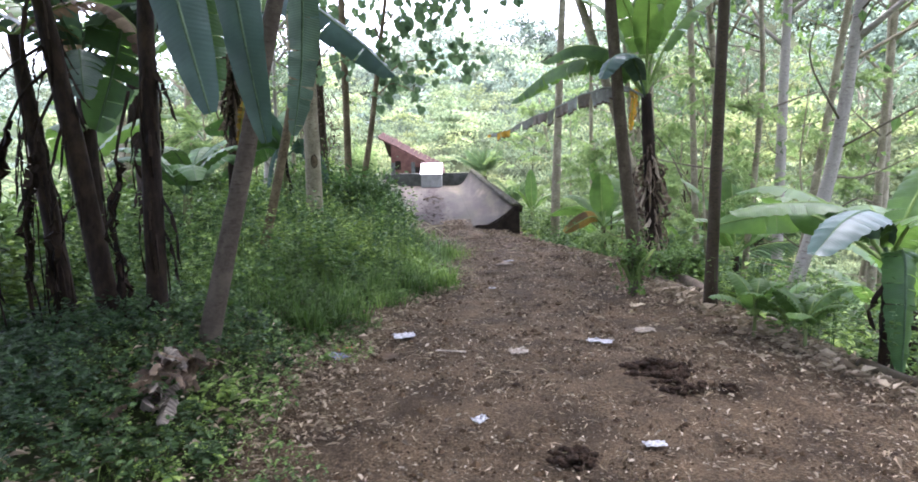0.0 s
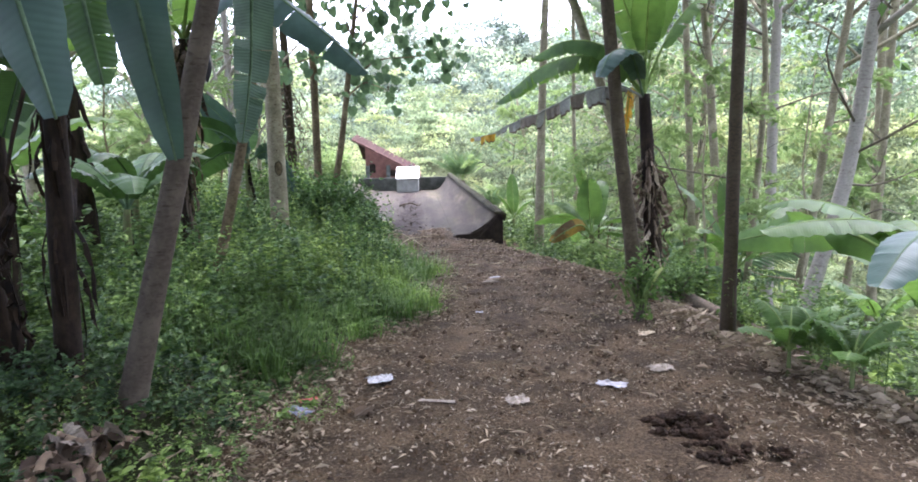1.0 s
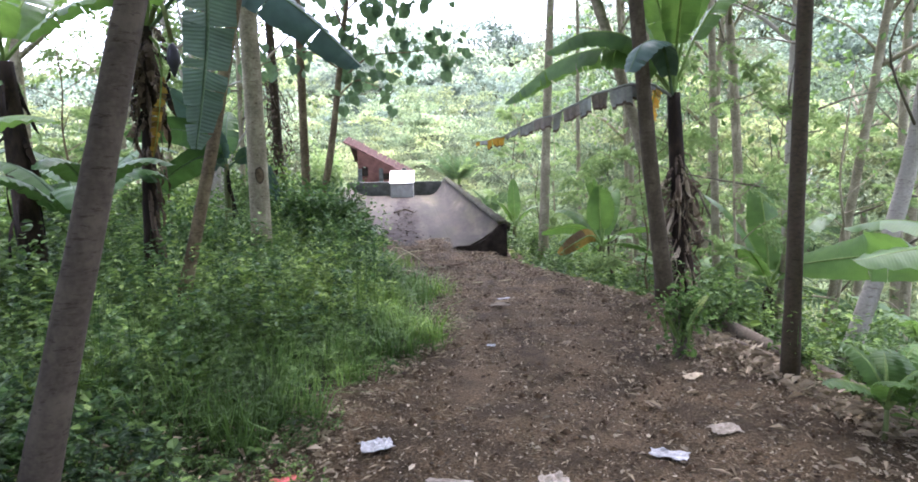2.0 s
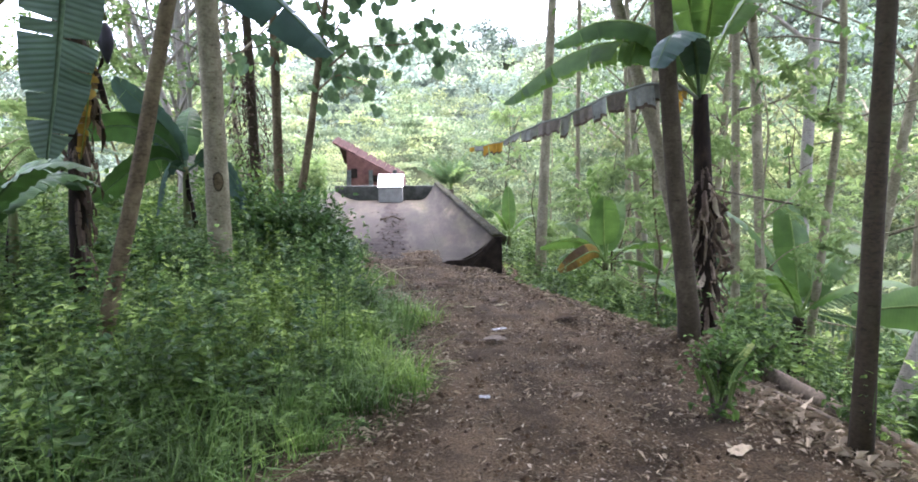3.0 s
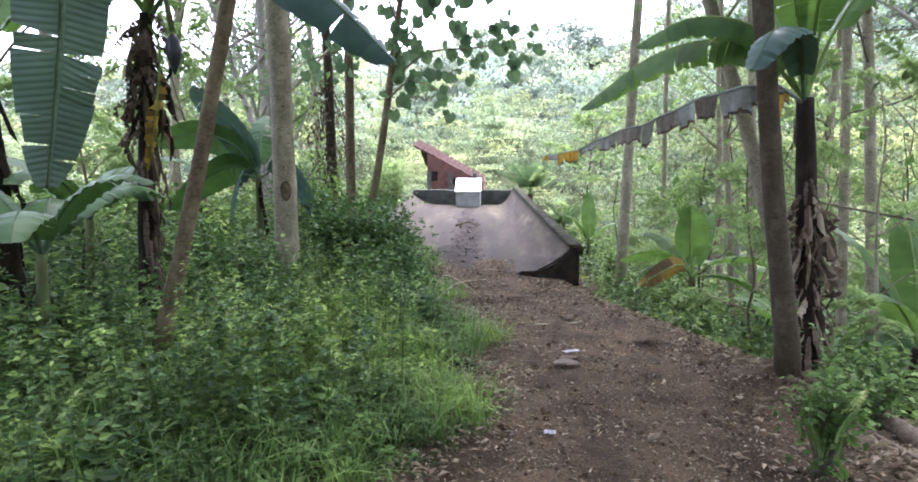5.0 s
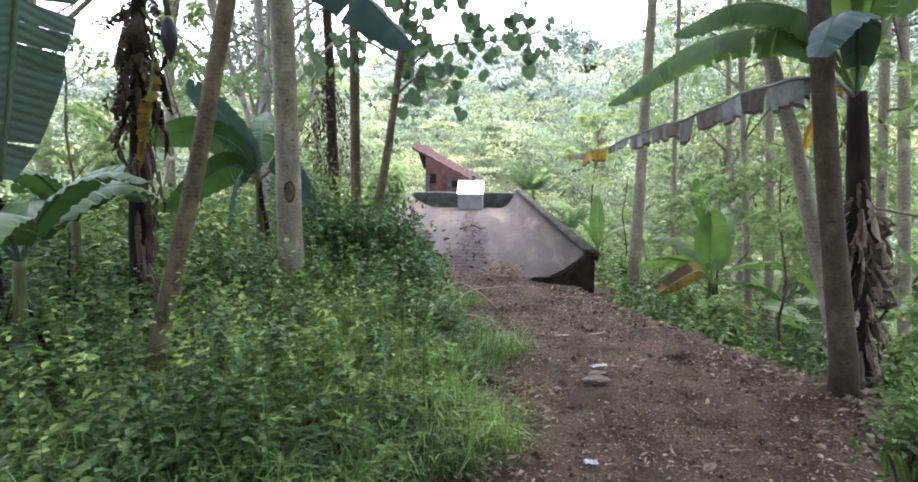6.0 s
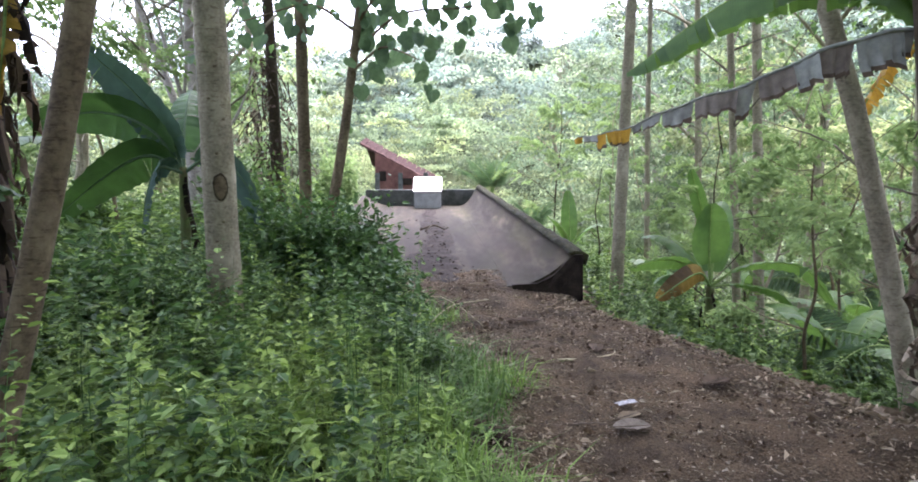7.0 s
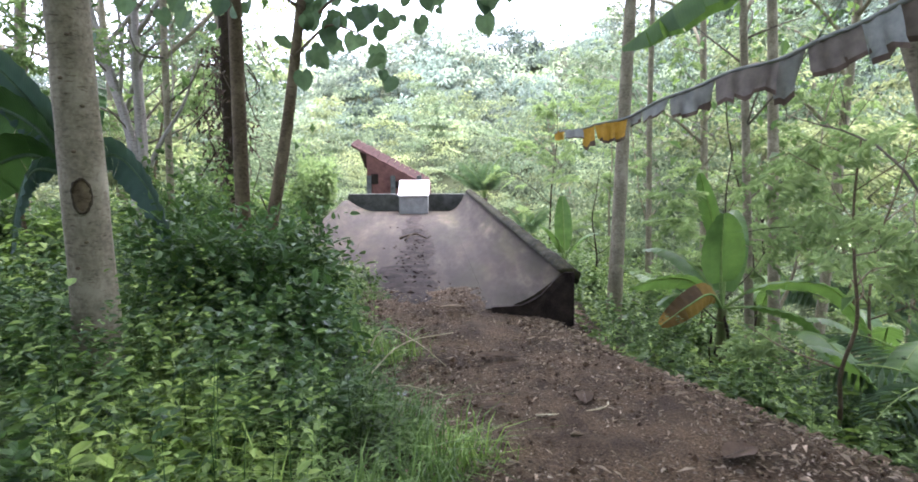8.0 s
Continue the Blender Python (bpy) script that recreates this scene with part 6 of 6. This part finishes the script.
shrub = bush((1.80, 6.25, Z(1.8, 6.25)), (0.24, 0.24, 0.50), 420, 0.055, M_GRASS, "small green shrub with upright spear leaves at the path's edge", 6, 11, "shrub")
r_ = np.random.default_rng(61)
for k in range(16):
    crown_leaf(shrub, (r_.normal() * 0.05, r_.normal() * 0.05, 0.10 + 0.22 * r_.random()), r_.uniform(0, 360), r_.uniform(50, 86), r_.uniform(0.18, 0.34), r_.uniform(0.03, 0.065), r_.uniform(20, 80), 0.0, M_GRASS if k % 3 else M_WEED, 640 + k)
crown_leaf(shrub, (0.05, -0.03, 0.25), 20, 70, 0.3, 0.09, 60, 0.0, M_STRAWLEAF, 660, label="pale yellow-green leaf")

for k, (x, y, s) in enumerate([(2.85, 7.7, 0.42), (3.5, 6.6, 0.4), (2.9, 8.6, 0.45), (2.35, 10.4, 0.35), (3.9, 11.2, 0.7), (3.0, 13.2, 0.6), (4.6, 8.3, 0.7), (2.1, 15.2, 0.5), (5.2, 12.6, 0.8)]):
    bush((x, y, Z(x, y)), (s * 0.8, s * 0.8, s), int(2200 * s), 0.07, M_WEED, "light green leafy bush on the slope", 10 + k, 7)


# ---- litter on the path ----
def path_points(n, over=1.1):
    y = -2.5 + 15.2 * rng.random(n) ** 1.1
    x = rng.uniform(-1.4, 3.9, n)
    k = (x > left_edge(y) - 0.3) & (x < right_edge(y) + over)
    return x[k], y[k]


x, y = path_points(58000)
n = len(x)
az = rng.uniform(0, 6.28, n)
way = np.stack([np.cos(az), np.sin(az), rng.uniform(-0.1, 0.35, n)], axis=1)
half = n // 2
A = leaf_cloud(on_land(x, y, 0.008)[:half], way[:half], np.minimum(rng.exponential(0.007, half) + 0.005, 0.04), 0.5, 0.15)
V, F = A
tagged(new("leaf_litter", mesh_of("leaf_litter", V, F, M_LITTER)), "scattered dry leaf scraps on the earth", "leaf litter", kind="stuff")
nrm = rng.normal(size=(n - half, 3)) * 0.4 + np.array([0, 0, 1.0])
V, F = round_leaves(on_land(x, y, 0.008)[half:], way[half:], np.minimum(rng.exponential(0.010, n - half) + 0.006, 0.05), nrm, 0.22, 0.15)
V = V + rng.normal(size=V.shape) * 0.0022
tagged(new("leaf_scraps", mesh_of("leaf_scraps", V, F, M_LITTER)), "crumbled leaf scraps trodden into the earth", "leaf litter", kind="stuff")
# larger curled leaves, brown and pale
for count, mat, label in ((1700, M_LITTERBROWN, "curled brown leaves scattered over the earth"), (380, M_PALEDRY, "curled pale leaves scattered over the earth")):
    x, y = path_points(count, 0.9)
    n = len(x)
    az = rng.uniform(0, 6.28, n)
    V, F = round_leaves(on_land(x, y, 0.012), np.stack([np.cos(az), np.sin(az), rng.uniform(-0.1, 0.3, n)], axis=1), np.minimum(0.014 + rng.exponential(0.014, n), 0.07), rng.normal(size=(n, 3)) * 0.35 + np.array([0, 0, 1.0]), 0.24, 0.22)
    tagged(new("fallen_leaves", mesh_of("fallen_leaves", V, F, mat)), label, "leaf litter", kind="stuff")
# dry leaves gathered along the grassy edge
n = 2600
y = rng.uniform(3.0, 10.5, n)
x = left_edge(y) + rng.normal(size=n) * 0.16
az = rng.uniform(0, 6.28, n)
V, F = leaf_cloud(on_land(x, y, 0.02), np.stack([np.cos(az), np.sin(az), rng.uniform(-0.2, 0.4, n)], axis=1), np.minimum(0.015 + rng.exponential(0.018, n), 0.08), 0.28, 0.2)
tagged(new("edge_leaves", mesh_of("edge_leaves", V, F, M_PALEDRY)), "dry curled leaves gathered along the grass edge", "dry leaves", kind="stuff")
# sodden dark litter along the channel's bed
n = 260
y = rng.uniform(12.2, 17.5, n)
x = -0.55 - 0.035 * (y - 11.9) + rng.normal(size=n) * (0.10 + 0.10 * np.sin(y * 2.6) ** 2)
az = rng.uniform(0, 6.28, n)
V, F = leaf_cloud(np.stack([x, y, bed(y) + 0.035], axis=1), np.stack([np.cos(az), np.sin(az), rng.uniform(-0.1, 0.4, n)], axis=1), np.minimum(0.02 + rng.exponential(0.018, n), 0.09), 0.4, 0.15)
tagged(new("sodden_leaves", mesh_of("sodden_leaves", V, F, M_SHEATH)), "sodden dark leaves lying along the channel bed", "leaf litter", kind="stuff")
# splinters of straw and twig
x, y = path_points(15000)
n = len(x)
az = rng.uniform(0, 6.28, n)
V, F = leaf_cloud(on_land(x, y, 0.014), np.stack([np.cos(az), np.sin(az), rng.uniform(-0.1, 0.2, n)], axis=1), np.minimum(0.02 + rng.exponential(0.02, n), 0.12), 0.14, 0.05)
tagged(new("straw_bits", mesh_of("straw_bits", V, F, M_PALEDRY)), "thin pale straw and twig bits on the path", "straw", kind="stuff")
# crumbs of earth
x, y = path_points(19000, 1.3)
n = len(x)
s = np.minimum(rng.exponential(0.006, n) + 0.004, 0.035)[:, None]
C = on_land(x, y, 0.004)
D = np.array([[1, 0, 0], [0, 1, 0], [-1, 0, 0], [0, -1, 0], [0, 0, 0.8], [0, 0, -0.6]])
V = (C[:, None, :] + D[None] * s[:, None] * rng.uniform(0.6, 1.3, (n, 6, 1))).reshape(-1, 3)
i = np.arange(n)[:, None] * 6
F = np.concatenate([i + f for f in ([0, 1, 4], [1, 2, 4], [2, 3, 4], [3, 0, 4], [1, 0, 5], [2, 1, 5], [3, 2, 5], [0, 3, 5])], axis=1).reshape(-1, 3)
tagged(new("earth_crumbs", mesh_of("earth_crumbs", V, F, M_CRUMB)), "loose crumbs of dark earth", "earth crumbs", kind="stuff")
# dry leaves strewn down the slope
n = 9500
y = rng.uniform(2.5, 11.5, n)
x = right_edge(y) + 0.7 + rng.normal(size=n) * 0.55 + 0.15 * np.sin(y * 2.7)
az = rng.uniform(0, 6.28, n)
V, F = leaf_cloud(on_land(x, y, 0.02), np.stack([np.cos(az), np.sin(az), rng.uniform(-0.2, 0.4, n)], axis=1), np.minimum(0.015 + rng.exponential(0.024, n), 0.10), 0.3, 0.2)
tagged(new("dry_leaves", mesh_of("dry_leaves", V, F, M_PALEDRY)), "pale dry leaves strewn over the slope", "dry leaves", kind="stuff")
# shredded strips among them
n = 7500
y = rng.uniform(3.6, 8.4, n)
x = right_edge(y) + 0.15 + np.abs(rng.normal(size=n)) * 0.75
az = rng.uniform(0, 6.28, n)
V, F = leaf_cloud(on_land(x, y, 0.03), np.stack([np.cos(az), np.sin(az), rng.uniform(-0.2, 0.4, n)], axis=1), np.minimum(0.03 + rng.exponential(0.032, n), 0.15), 0.15, 0.2)
tagged(new("dry_strips", mesh_of("dry_strips", V, F, M_PALEDRY)), "pale dry banana leaf strips strewn over the slope", "dry leaves", kind="stuff")


# ---- single things on the ground ----
def crumpled(name, place, size, mat, label, category, seed, turn=0.0, flat=0.35):
    """A crumpled sheet lying on the earth."""
    bm = bmesh.new()
    bmesh.ops.create_grid(bm, x_segments=9, y_segments=7, size=0.5)
    r_ = random.Random(seed)
    off = Vector((seed * 3.1, seed * 1.7, 0))
    for v in bm.verts:
        u = v.co.copy()
        v.co.x *= size[0] * (1 + 0.25 * noise.noise(u * 3 + off))
        v.co.y *= size[1] * (1 + 0.25 * noise.noise(u * 3 + off + Vector((9, 0, 0))))
        v.co.z = 0.006 + size[1] * flat * (0.25 + 0.5 * noise.noise(u * 4.5 + off) + 0.25 * noise.noise(u * 11 + off))
        v.co.z = max(v.co.z, 0.003)
    bmesh.ops.solidify(bm, geom=bm.faces[:], thickness=0.002)
    me = bpy.data.meshes.new(name)
    bm.to_mesh(me)
    bm.free()
    me.materials.append(mat)
    return thing(name, (place[0], place[1], Z(*place) + 0.008), label, category, turn=turn, me=me)


for k, (p, sz, mat, lab, turn) in enumerate([
        ((-0.41, 4.91), (0.17, 0.13), M_PAPER, "crumpled pale plastic bag on the earth path", 20), ((1.12, 4.68), (0.19, 0.10), M_PAPER, "flattened white plastic scrap on the earth path", -25),
        ((0.16, 3.28), (0.09, 0.07), M_PAPER, "small crumpled white paper on the earth path", 40), ((1.03, 2.96), (0.11, 0.06), M_PAPER, "crushed pale plastic cup on the earth path", 5),
        ((1.54, 4.94), (0.17, 0.11), M_CARD, "grey flat scrap among dry leaves", 10), ((-0.02, 4.50), (0.22, 0.035), M_CARD, "split pale husk on the earth path", -12),
        ((0.47, 4.46), (0.14, 0.11), M_CARD, "damp folded cardboard on the earth path", 8), ((-0.83, 4.56), (0.12, 0.06), M_RED, "torn red wrapper in the grass edge", 15),
        ((-0.85, 4.36), (0.17, 0.12), M_BLUE, "dull blue plastic bag in the grass edge", -30), ((0.68, 8.33), (0.14, 0.05), M_PAPER, "torn white paper strip on the earth path", 25),
        ((0.38, 6.66), (0.07, 0.05), M_PAPER, "small white scrap on the earth path", 0), ((1.72, 5.81), (0.16, 0.08), M_PALEDRY, "pale curled leaf sheath on the slope", 35),
        ((-0.45, 9.55), (0.07, 0.06), M_PAPER, "clear plastic scrap in the grass", 0)]):
    crumpled("litter_scrap", p, sz, mat, lab, "litter", k + 2, turn)


def dead_leaf(place, length, width, turn, mat, label, seed, curl=0.3):
    """A single broad dead leaf with a midrib, curled at the edges."""
    bm = bmesh.new()
    n, m = 9, 6
    grid = []
    for i in range(n):
        u = i / (n - 1)
        w = width * 0.5 * math.sin(math.pi * min(u * 0.93 + 0.05, 1)) ** 0.7
        row = []
        for j in range(m + 1):
            s = j / m * 2 - 1
            row.append(bm.verts.new(((u - 0.5) * length, s * w, 0.008 + curl * abs(s) ** 1.6 * w + 0.012 * noise.noise(Vector((u * 5, s * 3, seed))))))
        grid.append(row)
    for a, b in zip(grid, grid[1:]):
        for j in range(m):
            bm.faces.new((a[j], a[j + 1], b[j + 1], b[j]))
    bmesh.ops.solidify(bm, geom=bm.faces[:], thickness=0.0015)
    ob = thing("dead_leaf", (place[0], place[1], Z(*place) + 0.022), label, "leaf", "dead leaves on the path", turn=turn)
    part("blade", bm, mat, ob, "", True)
    piece("midrib", tube_mesh("midrib", [(-length * 0.62, 0, 0.012), (0, 0, 0.013), (length * 0.48, 0, 0.013)], [0.004, 0.003, 0.001], M_DEADWOOD, 5), ob)
    return ob


for k, (p, l, w, turn, mat) in enumerate([((0.6, 7.92), 0.22, 0.15, 5, M_CARD), ((0.25, 10.3), 0.33, 0.13, 170, M_DRY), ((-0.1, 11.67), 0.26, 0.1, 10, M_PALEDRY), ((0.63, 8.08), 0.18, 0.09, 30, M_PALEDRY),
                                          ((1.0, 6.6), 0.13, 0.06, 50, M_PALEDRY), ((1.25, 5.3), 0.14, 0.07, 110, M_PALEDRY), ((-0.45, 4.35), 0.16, 0.1, 60, M_DRY), ((0.15, 9.3), 0.2, 0.1, 20, M_DRY), ((0.75, 9.45), 0.2, 0.12, 80, M_DRY), ((1.4, 8.65), 0.24, 0.16, 30, M_DRY)]):
    dead_leaf(p, l, w, turn, mat, "pale curled dead leaf lying on the earth path" if mat is not M_DRY else "brown curled dead leaf lying on the earth path", k)
# heap of dead banana leaves under the leaning tree
heap = thing("leaf_heap", (-1.54, 3.25, Z(-1.54, 3.25)), "heap of crumpled dead banana leaves under a leaning tree", "leaf heap")
r_ = np.random.default_rng(9)
for k in range(46):
    az, rad = r_.uniform(0, 6.28), abs(r_.normal()) * 0.15
    a = np.array([math.cos(az) * rad * 0.8, math.sin(az) * rad * 1.7, 0.05 + max(0.0, 0.20 - rad * 0.6) * r_.random()])
    d = r_.normal(size=3) * np.array([1, 1, 0.55])
    d = d / np.linalg.norm(d) * r_.uniform(0.05, 0.13)
    lo_ = a + d
    lo_[2] = max(lo_[2], 0.012)
    hi_ = a - d
    hi_[2] = max(hi_[2], 0.012)
    made = banana_blade(curve_points([hi_, a + r_.normal(size=3) * 0.02, lo_], 11), r_.uniform(0.06, 0.15), (-d[1], d[0], r_.uniform(-0.06, 0.06)), 0.25, 900 + k, r_.uniform(0.2, 1.1))
    piece("dead_leaf", blade_mesh("dead_leaf", made, (M_DRY, M_DULLDRY, M_DRY, M_LITTERBROWN)[k % 4]), heap)


def stick(ctrl, r0, r1, mat, label, category="stick", name="stick"):
    base = np.array([ctrl[0][0], ctrl[0][1], Z(*ctrl[0][:2])])
    pts = [np.array([c[0], c[1], Z(c[0], c[1]) + (c[2] if len(c) > 2 else 0.012)]) - base for c in ctrl]
    me = tube_mesh(name, curve_points(pts, 10), np.linspace(r0, r1, 10), mat, 8, 0.1, len(ctrl))
    return thing(name, tuple(base), label, category, me=me)


stick([(0.4, 9.2), (0.62, 9.22), (0.85, 9.32), (0.89, 9.4)], 0.008, 0.005, M_STRAW, "pale bent stick on the earth path")
stick([(0.25, 8.0), (0.42, 8.02), (0.55, 7.98)], 0.005, 0.003, M_DEADWOOD, "thin dry twig on the earth path")
stick([(2.45, 7.2, 0.05), (2.75, 6.6, 0.06), (3.15, 5.7, 0.05)], 0.075, 0.06, M_DEADWOOD, "weathered fallen log lying down the slope", "log", "log")
stick([(2.3, 6.9, 0.03), (2.6, 6.2, 0.04), (2.75, 5.6, 0.03)], 0.02, 0.012, M_DEADWOOD, "dry branch lying on the slope", "branch", "branch")
stick([(2.5, 6.7, 0.02), (2.9, 6.3, 0.05), (3.2, 6.2, 0.03)], 0.016, 0.01, M_DEADWOOD, "dry branch lying on the slope", "branch", "branch")
stick([(2.75, 4.1, 0.05), (3.2, 4.0, 0.06), (3.9, 3.9, 0.05)], 0.06, 0.05, M_BARK_DARK, "dark fallen log at the path's edge", "log", "log")
stick([(-0.95, 16.1, 0.03), (-0.7, 16.2, 0.09), (-0.5, 16.1, 0.03)], 0.02, 0.012, M_BARK_DARK, "dark driftwood piece on the channel floor", "branch", "branch")
stick([(-0.85, 15.9, 0.03), (-0.75, 16.15, 0.1), (-0.8, 16.4, 0.04)], 0.016, 0.01, M_BARK_DARK, "dark driftwood piece on the channel floor", "branch", "branch")
for k, c in enumerate([[(-0.75, 9.9, 0.05), (-0.6, 9.9, 0.35), (-0.35, 9.85, 0.28), (-0.15, 9.8, 0.12)], [(-0.6, 9.3, 0.1), (-0.4, 9.3, 0.16), (-0.15, 9.3, 0.10)], [(-0.7, 9.6, 0.05), (-0.45, 9.75, 0.3), (-0.1, 9.95, 0.32)]]):
    stick(c, 0.006, 0.003, M_STRAW, "dry yellow grass stalk bending over the path", "grass stalk", "grass_stalk")


def clod(name, place, size, mat, label, category, seed, flat=0.62):
    """A lump with a broken, crumbly outline."""
    bm = bmesh.new()
    bmesh.ops.create_icosphere(bm, subdivisions=5 if size > 0.1 else 4, radius=1.0)
    off = Vector((seed * 7.3, seed * 2.1, 0))
    for v in bm.verts:
        u = v.co.copy()
        r = 1 + 0.45 * noise.noise(u * 1.6 + off) + 0.38 * noise.noise(u * 4 + off) + 0.30 * noise.noise(u * 8 + off)
        v.co = Vector((u.x * size * r, u.y * size * 0.8 * r, max(u.z, -0.2) * size * flat * r))
    me = bpy.data.meshes.new(name)
    bm.to_mesh(me)
    bm.free()
    me.materials.append(mat)
    return thing(name, (place[0], place[1], Z(*place) + 0.005), label, category, me=me)


def dung_pat(place, size, lumps, seed, label):
    """A trodden pat: broken lumps of uneven size heaped together."""
    ob = thing("dung_pat", (place[0], place[1], Z(*place) + 0.004), label, "dung")
    r_ = np.random.default_rng(seed)
    for k in range(lumps):
        bm = bmesh.new()
        s = size * r_.uniform(0.05, 0.20)
        az, rad = r_.uniform(0, 6.28), size * r_.random() ** 0.7
        at_ = Vector((math.cos(az) * rad * 1.15, math.sin(az) * rad * 0.85, s * 0.25 + 0.25 * (size - rad) * r_.random()))
        bmesh.ops.create_icosphere(bm, subdivisions=3, radius=1.0)
        off = Vector((seed * 7.3 + k, seed * 2.1, k * 1.3))
        for v in bm.verts:
            u = v.co.copy()
            r = 1 + 0.5 * noise.noise(u * 1.5 + off) + 0.45 * noise.noise(u * 4 + off)
            v.co = Vector((u.x * r, u.y * 0.85 * r, u.z * 0.6 * r)) * s + at_
        part("lump", bm, M_DUNG, ob, "", True)
    return ob


dung_pat((1.36, 4.05), 0.21, 80, 1, "dark crumbled dung heap on the path")
dung_pat((1.42, 3.75), 0.15, 50, 2, "dark crumbled dung on the path")
dung_pat((0.6, 2.84), 0.13, 44, 3, "dark dung pat on the path")
clod("earth_clod", (1.70, 3.70), 0.05, M_DUNG, "single dark clod of earth", "clod", 4)
clod("coconut_husk", (-0.26, 8.0), 0.05, M_DRY, "weathered brown husk in the grass edge", "husk", 5)
clod("earth_clod", (-0.18, 7.75), 0.06, M_DUNG, "dark clod of earth at the grass edge", "clod", 6)
clod("coconut_husk", (2.1, 9.6), 0.07, M_PALEDRY, "pale husk lying on the slope", "husk", 7)


# ---- palms ----
def palm(place, fronds, length, label, seed, rise=(35, 75), droop=80, trunk=0.3):
    p = thing("palm", place, label, "palm", "palms")
    r_ = np.random.default_rng(seed)
    piece("trunk", tube_mesh("trunk", [(0, 0, -0.2), (0, 0, trunk)], [0.12, 0.08], M_BARK_DARK, 10, 0.1), p)
    for k in range(fronds):
        a = 6.283 * k / fronds + r_.uniform(-0.3, 0.3)
        e = radians(r_.uniform(*rise))
        q = np.array([0, 0, trunk], dtype=float)
        pts = [q]
        for i in range(8):
            q = q + length / 8 * np.array([math.cos(e) * math.cos(a), math.cos(e) * math.sin(a), math.sin(e)])
            e -= radians(droop) / 8
            pts.append(q)
        line = curve_points(pts, 26)
        f = piece("frond", tube_mesh("frond", line, np.linspace(0.014, 0.004, 26), M_MIDRIB, 6), p)
        tang = unit(np.gradient(line, axis=0))
        side = unit(np.cross(tang, np.array([0, 0, 1.0])))
        P, A, L = [], [], []
        for i in np.linspace(4, 25, 44):
            i0 = int(i)
            for s_ in (1, -1):
                P.append(line[i0])
                A.append(side[i0] * s_ + tang[i0] * 0.7 - np.array([0, 0, 0.3]))
                L.append(length * 0.27 * math.sin(math.pi * (i / 25) ** 0.7) ** 0.6 + 0.05)
        V, F = leaf_cloud(np.array(P), np.array(A), np.array(L), 0.10, 0.02, np.tile([0, 0, 1.0], (len(P), 1)))
        piece("frond_blade", mesh_of("frond_blade", V, F, M_PALM), f)
    return p


palm((0.85, 22.5, Z(0.85, 22.5)), 9, 1.35, "small fan of young palm fronds behind the channel", 1, (52, 86), 45, 0.55 - Z(0.85, 22.5))
palm((4.45, 10.7, Z(4.45, 10.7)), 12, 1.9, "low coconut palm with drooping fronds on the slope", 2, (30, 70), 95, 0.7)
palm((7.2, 12.0, Z(7.2, 12)), 10, 2.2, "low coconut palm with glossy fronds on the slope", 3, (25, 70), 90, 0.6)
palm((8.5, 18.0, Z(8.5, 18)), 11, 3.0, "coconut palm in the valley", 4, (30, 75), 90, 1.2)
palm((1.6, 19.5, Z(1.6, 19.5)), 7, 1.0, "bluish young palm behind the channel", 5, (45, 80), 60, 0.3)
# sprouts at the path's edge
for k, (x, y) in enumerate([(2.36, 4.8), (2.75, 5.1), (2.6, 4.5), (3.0, 5.6)]):
    s = thing("banana_sprout", (x, y, Z(x, y)), "small light green leafy sprout on the slope", "sprout", "sprouts")
    piece("stem", tube_mesh("stem", [(0, 0, -0.05), (0, 0, 0.22)], [0.018, 0.01], M_STEM_GREEN, 7), s)
    for q in range(6):
        crown_leaf(s, (0, 0, 0.18), 60 * q + 25 * k, 45 + 14 * (q % 3), 0.42, 0.22, 80, 0.05, None, 300 + k * 10 + q)
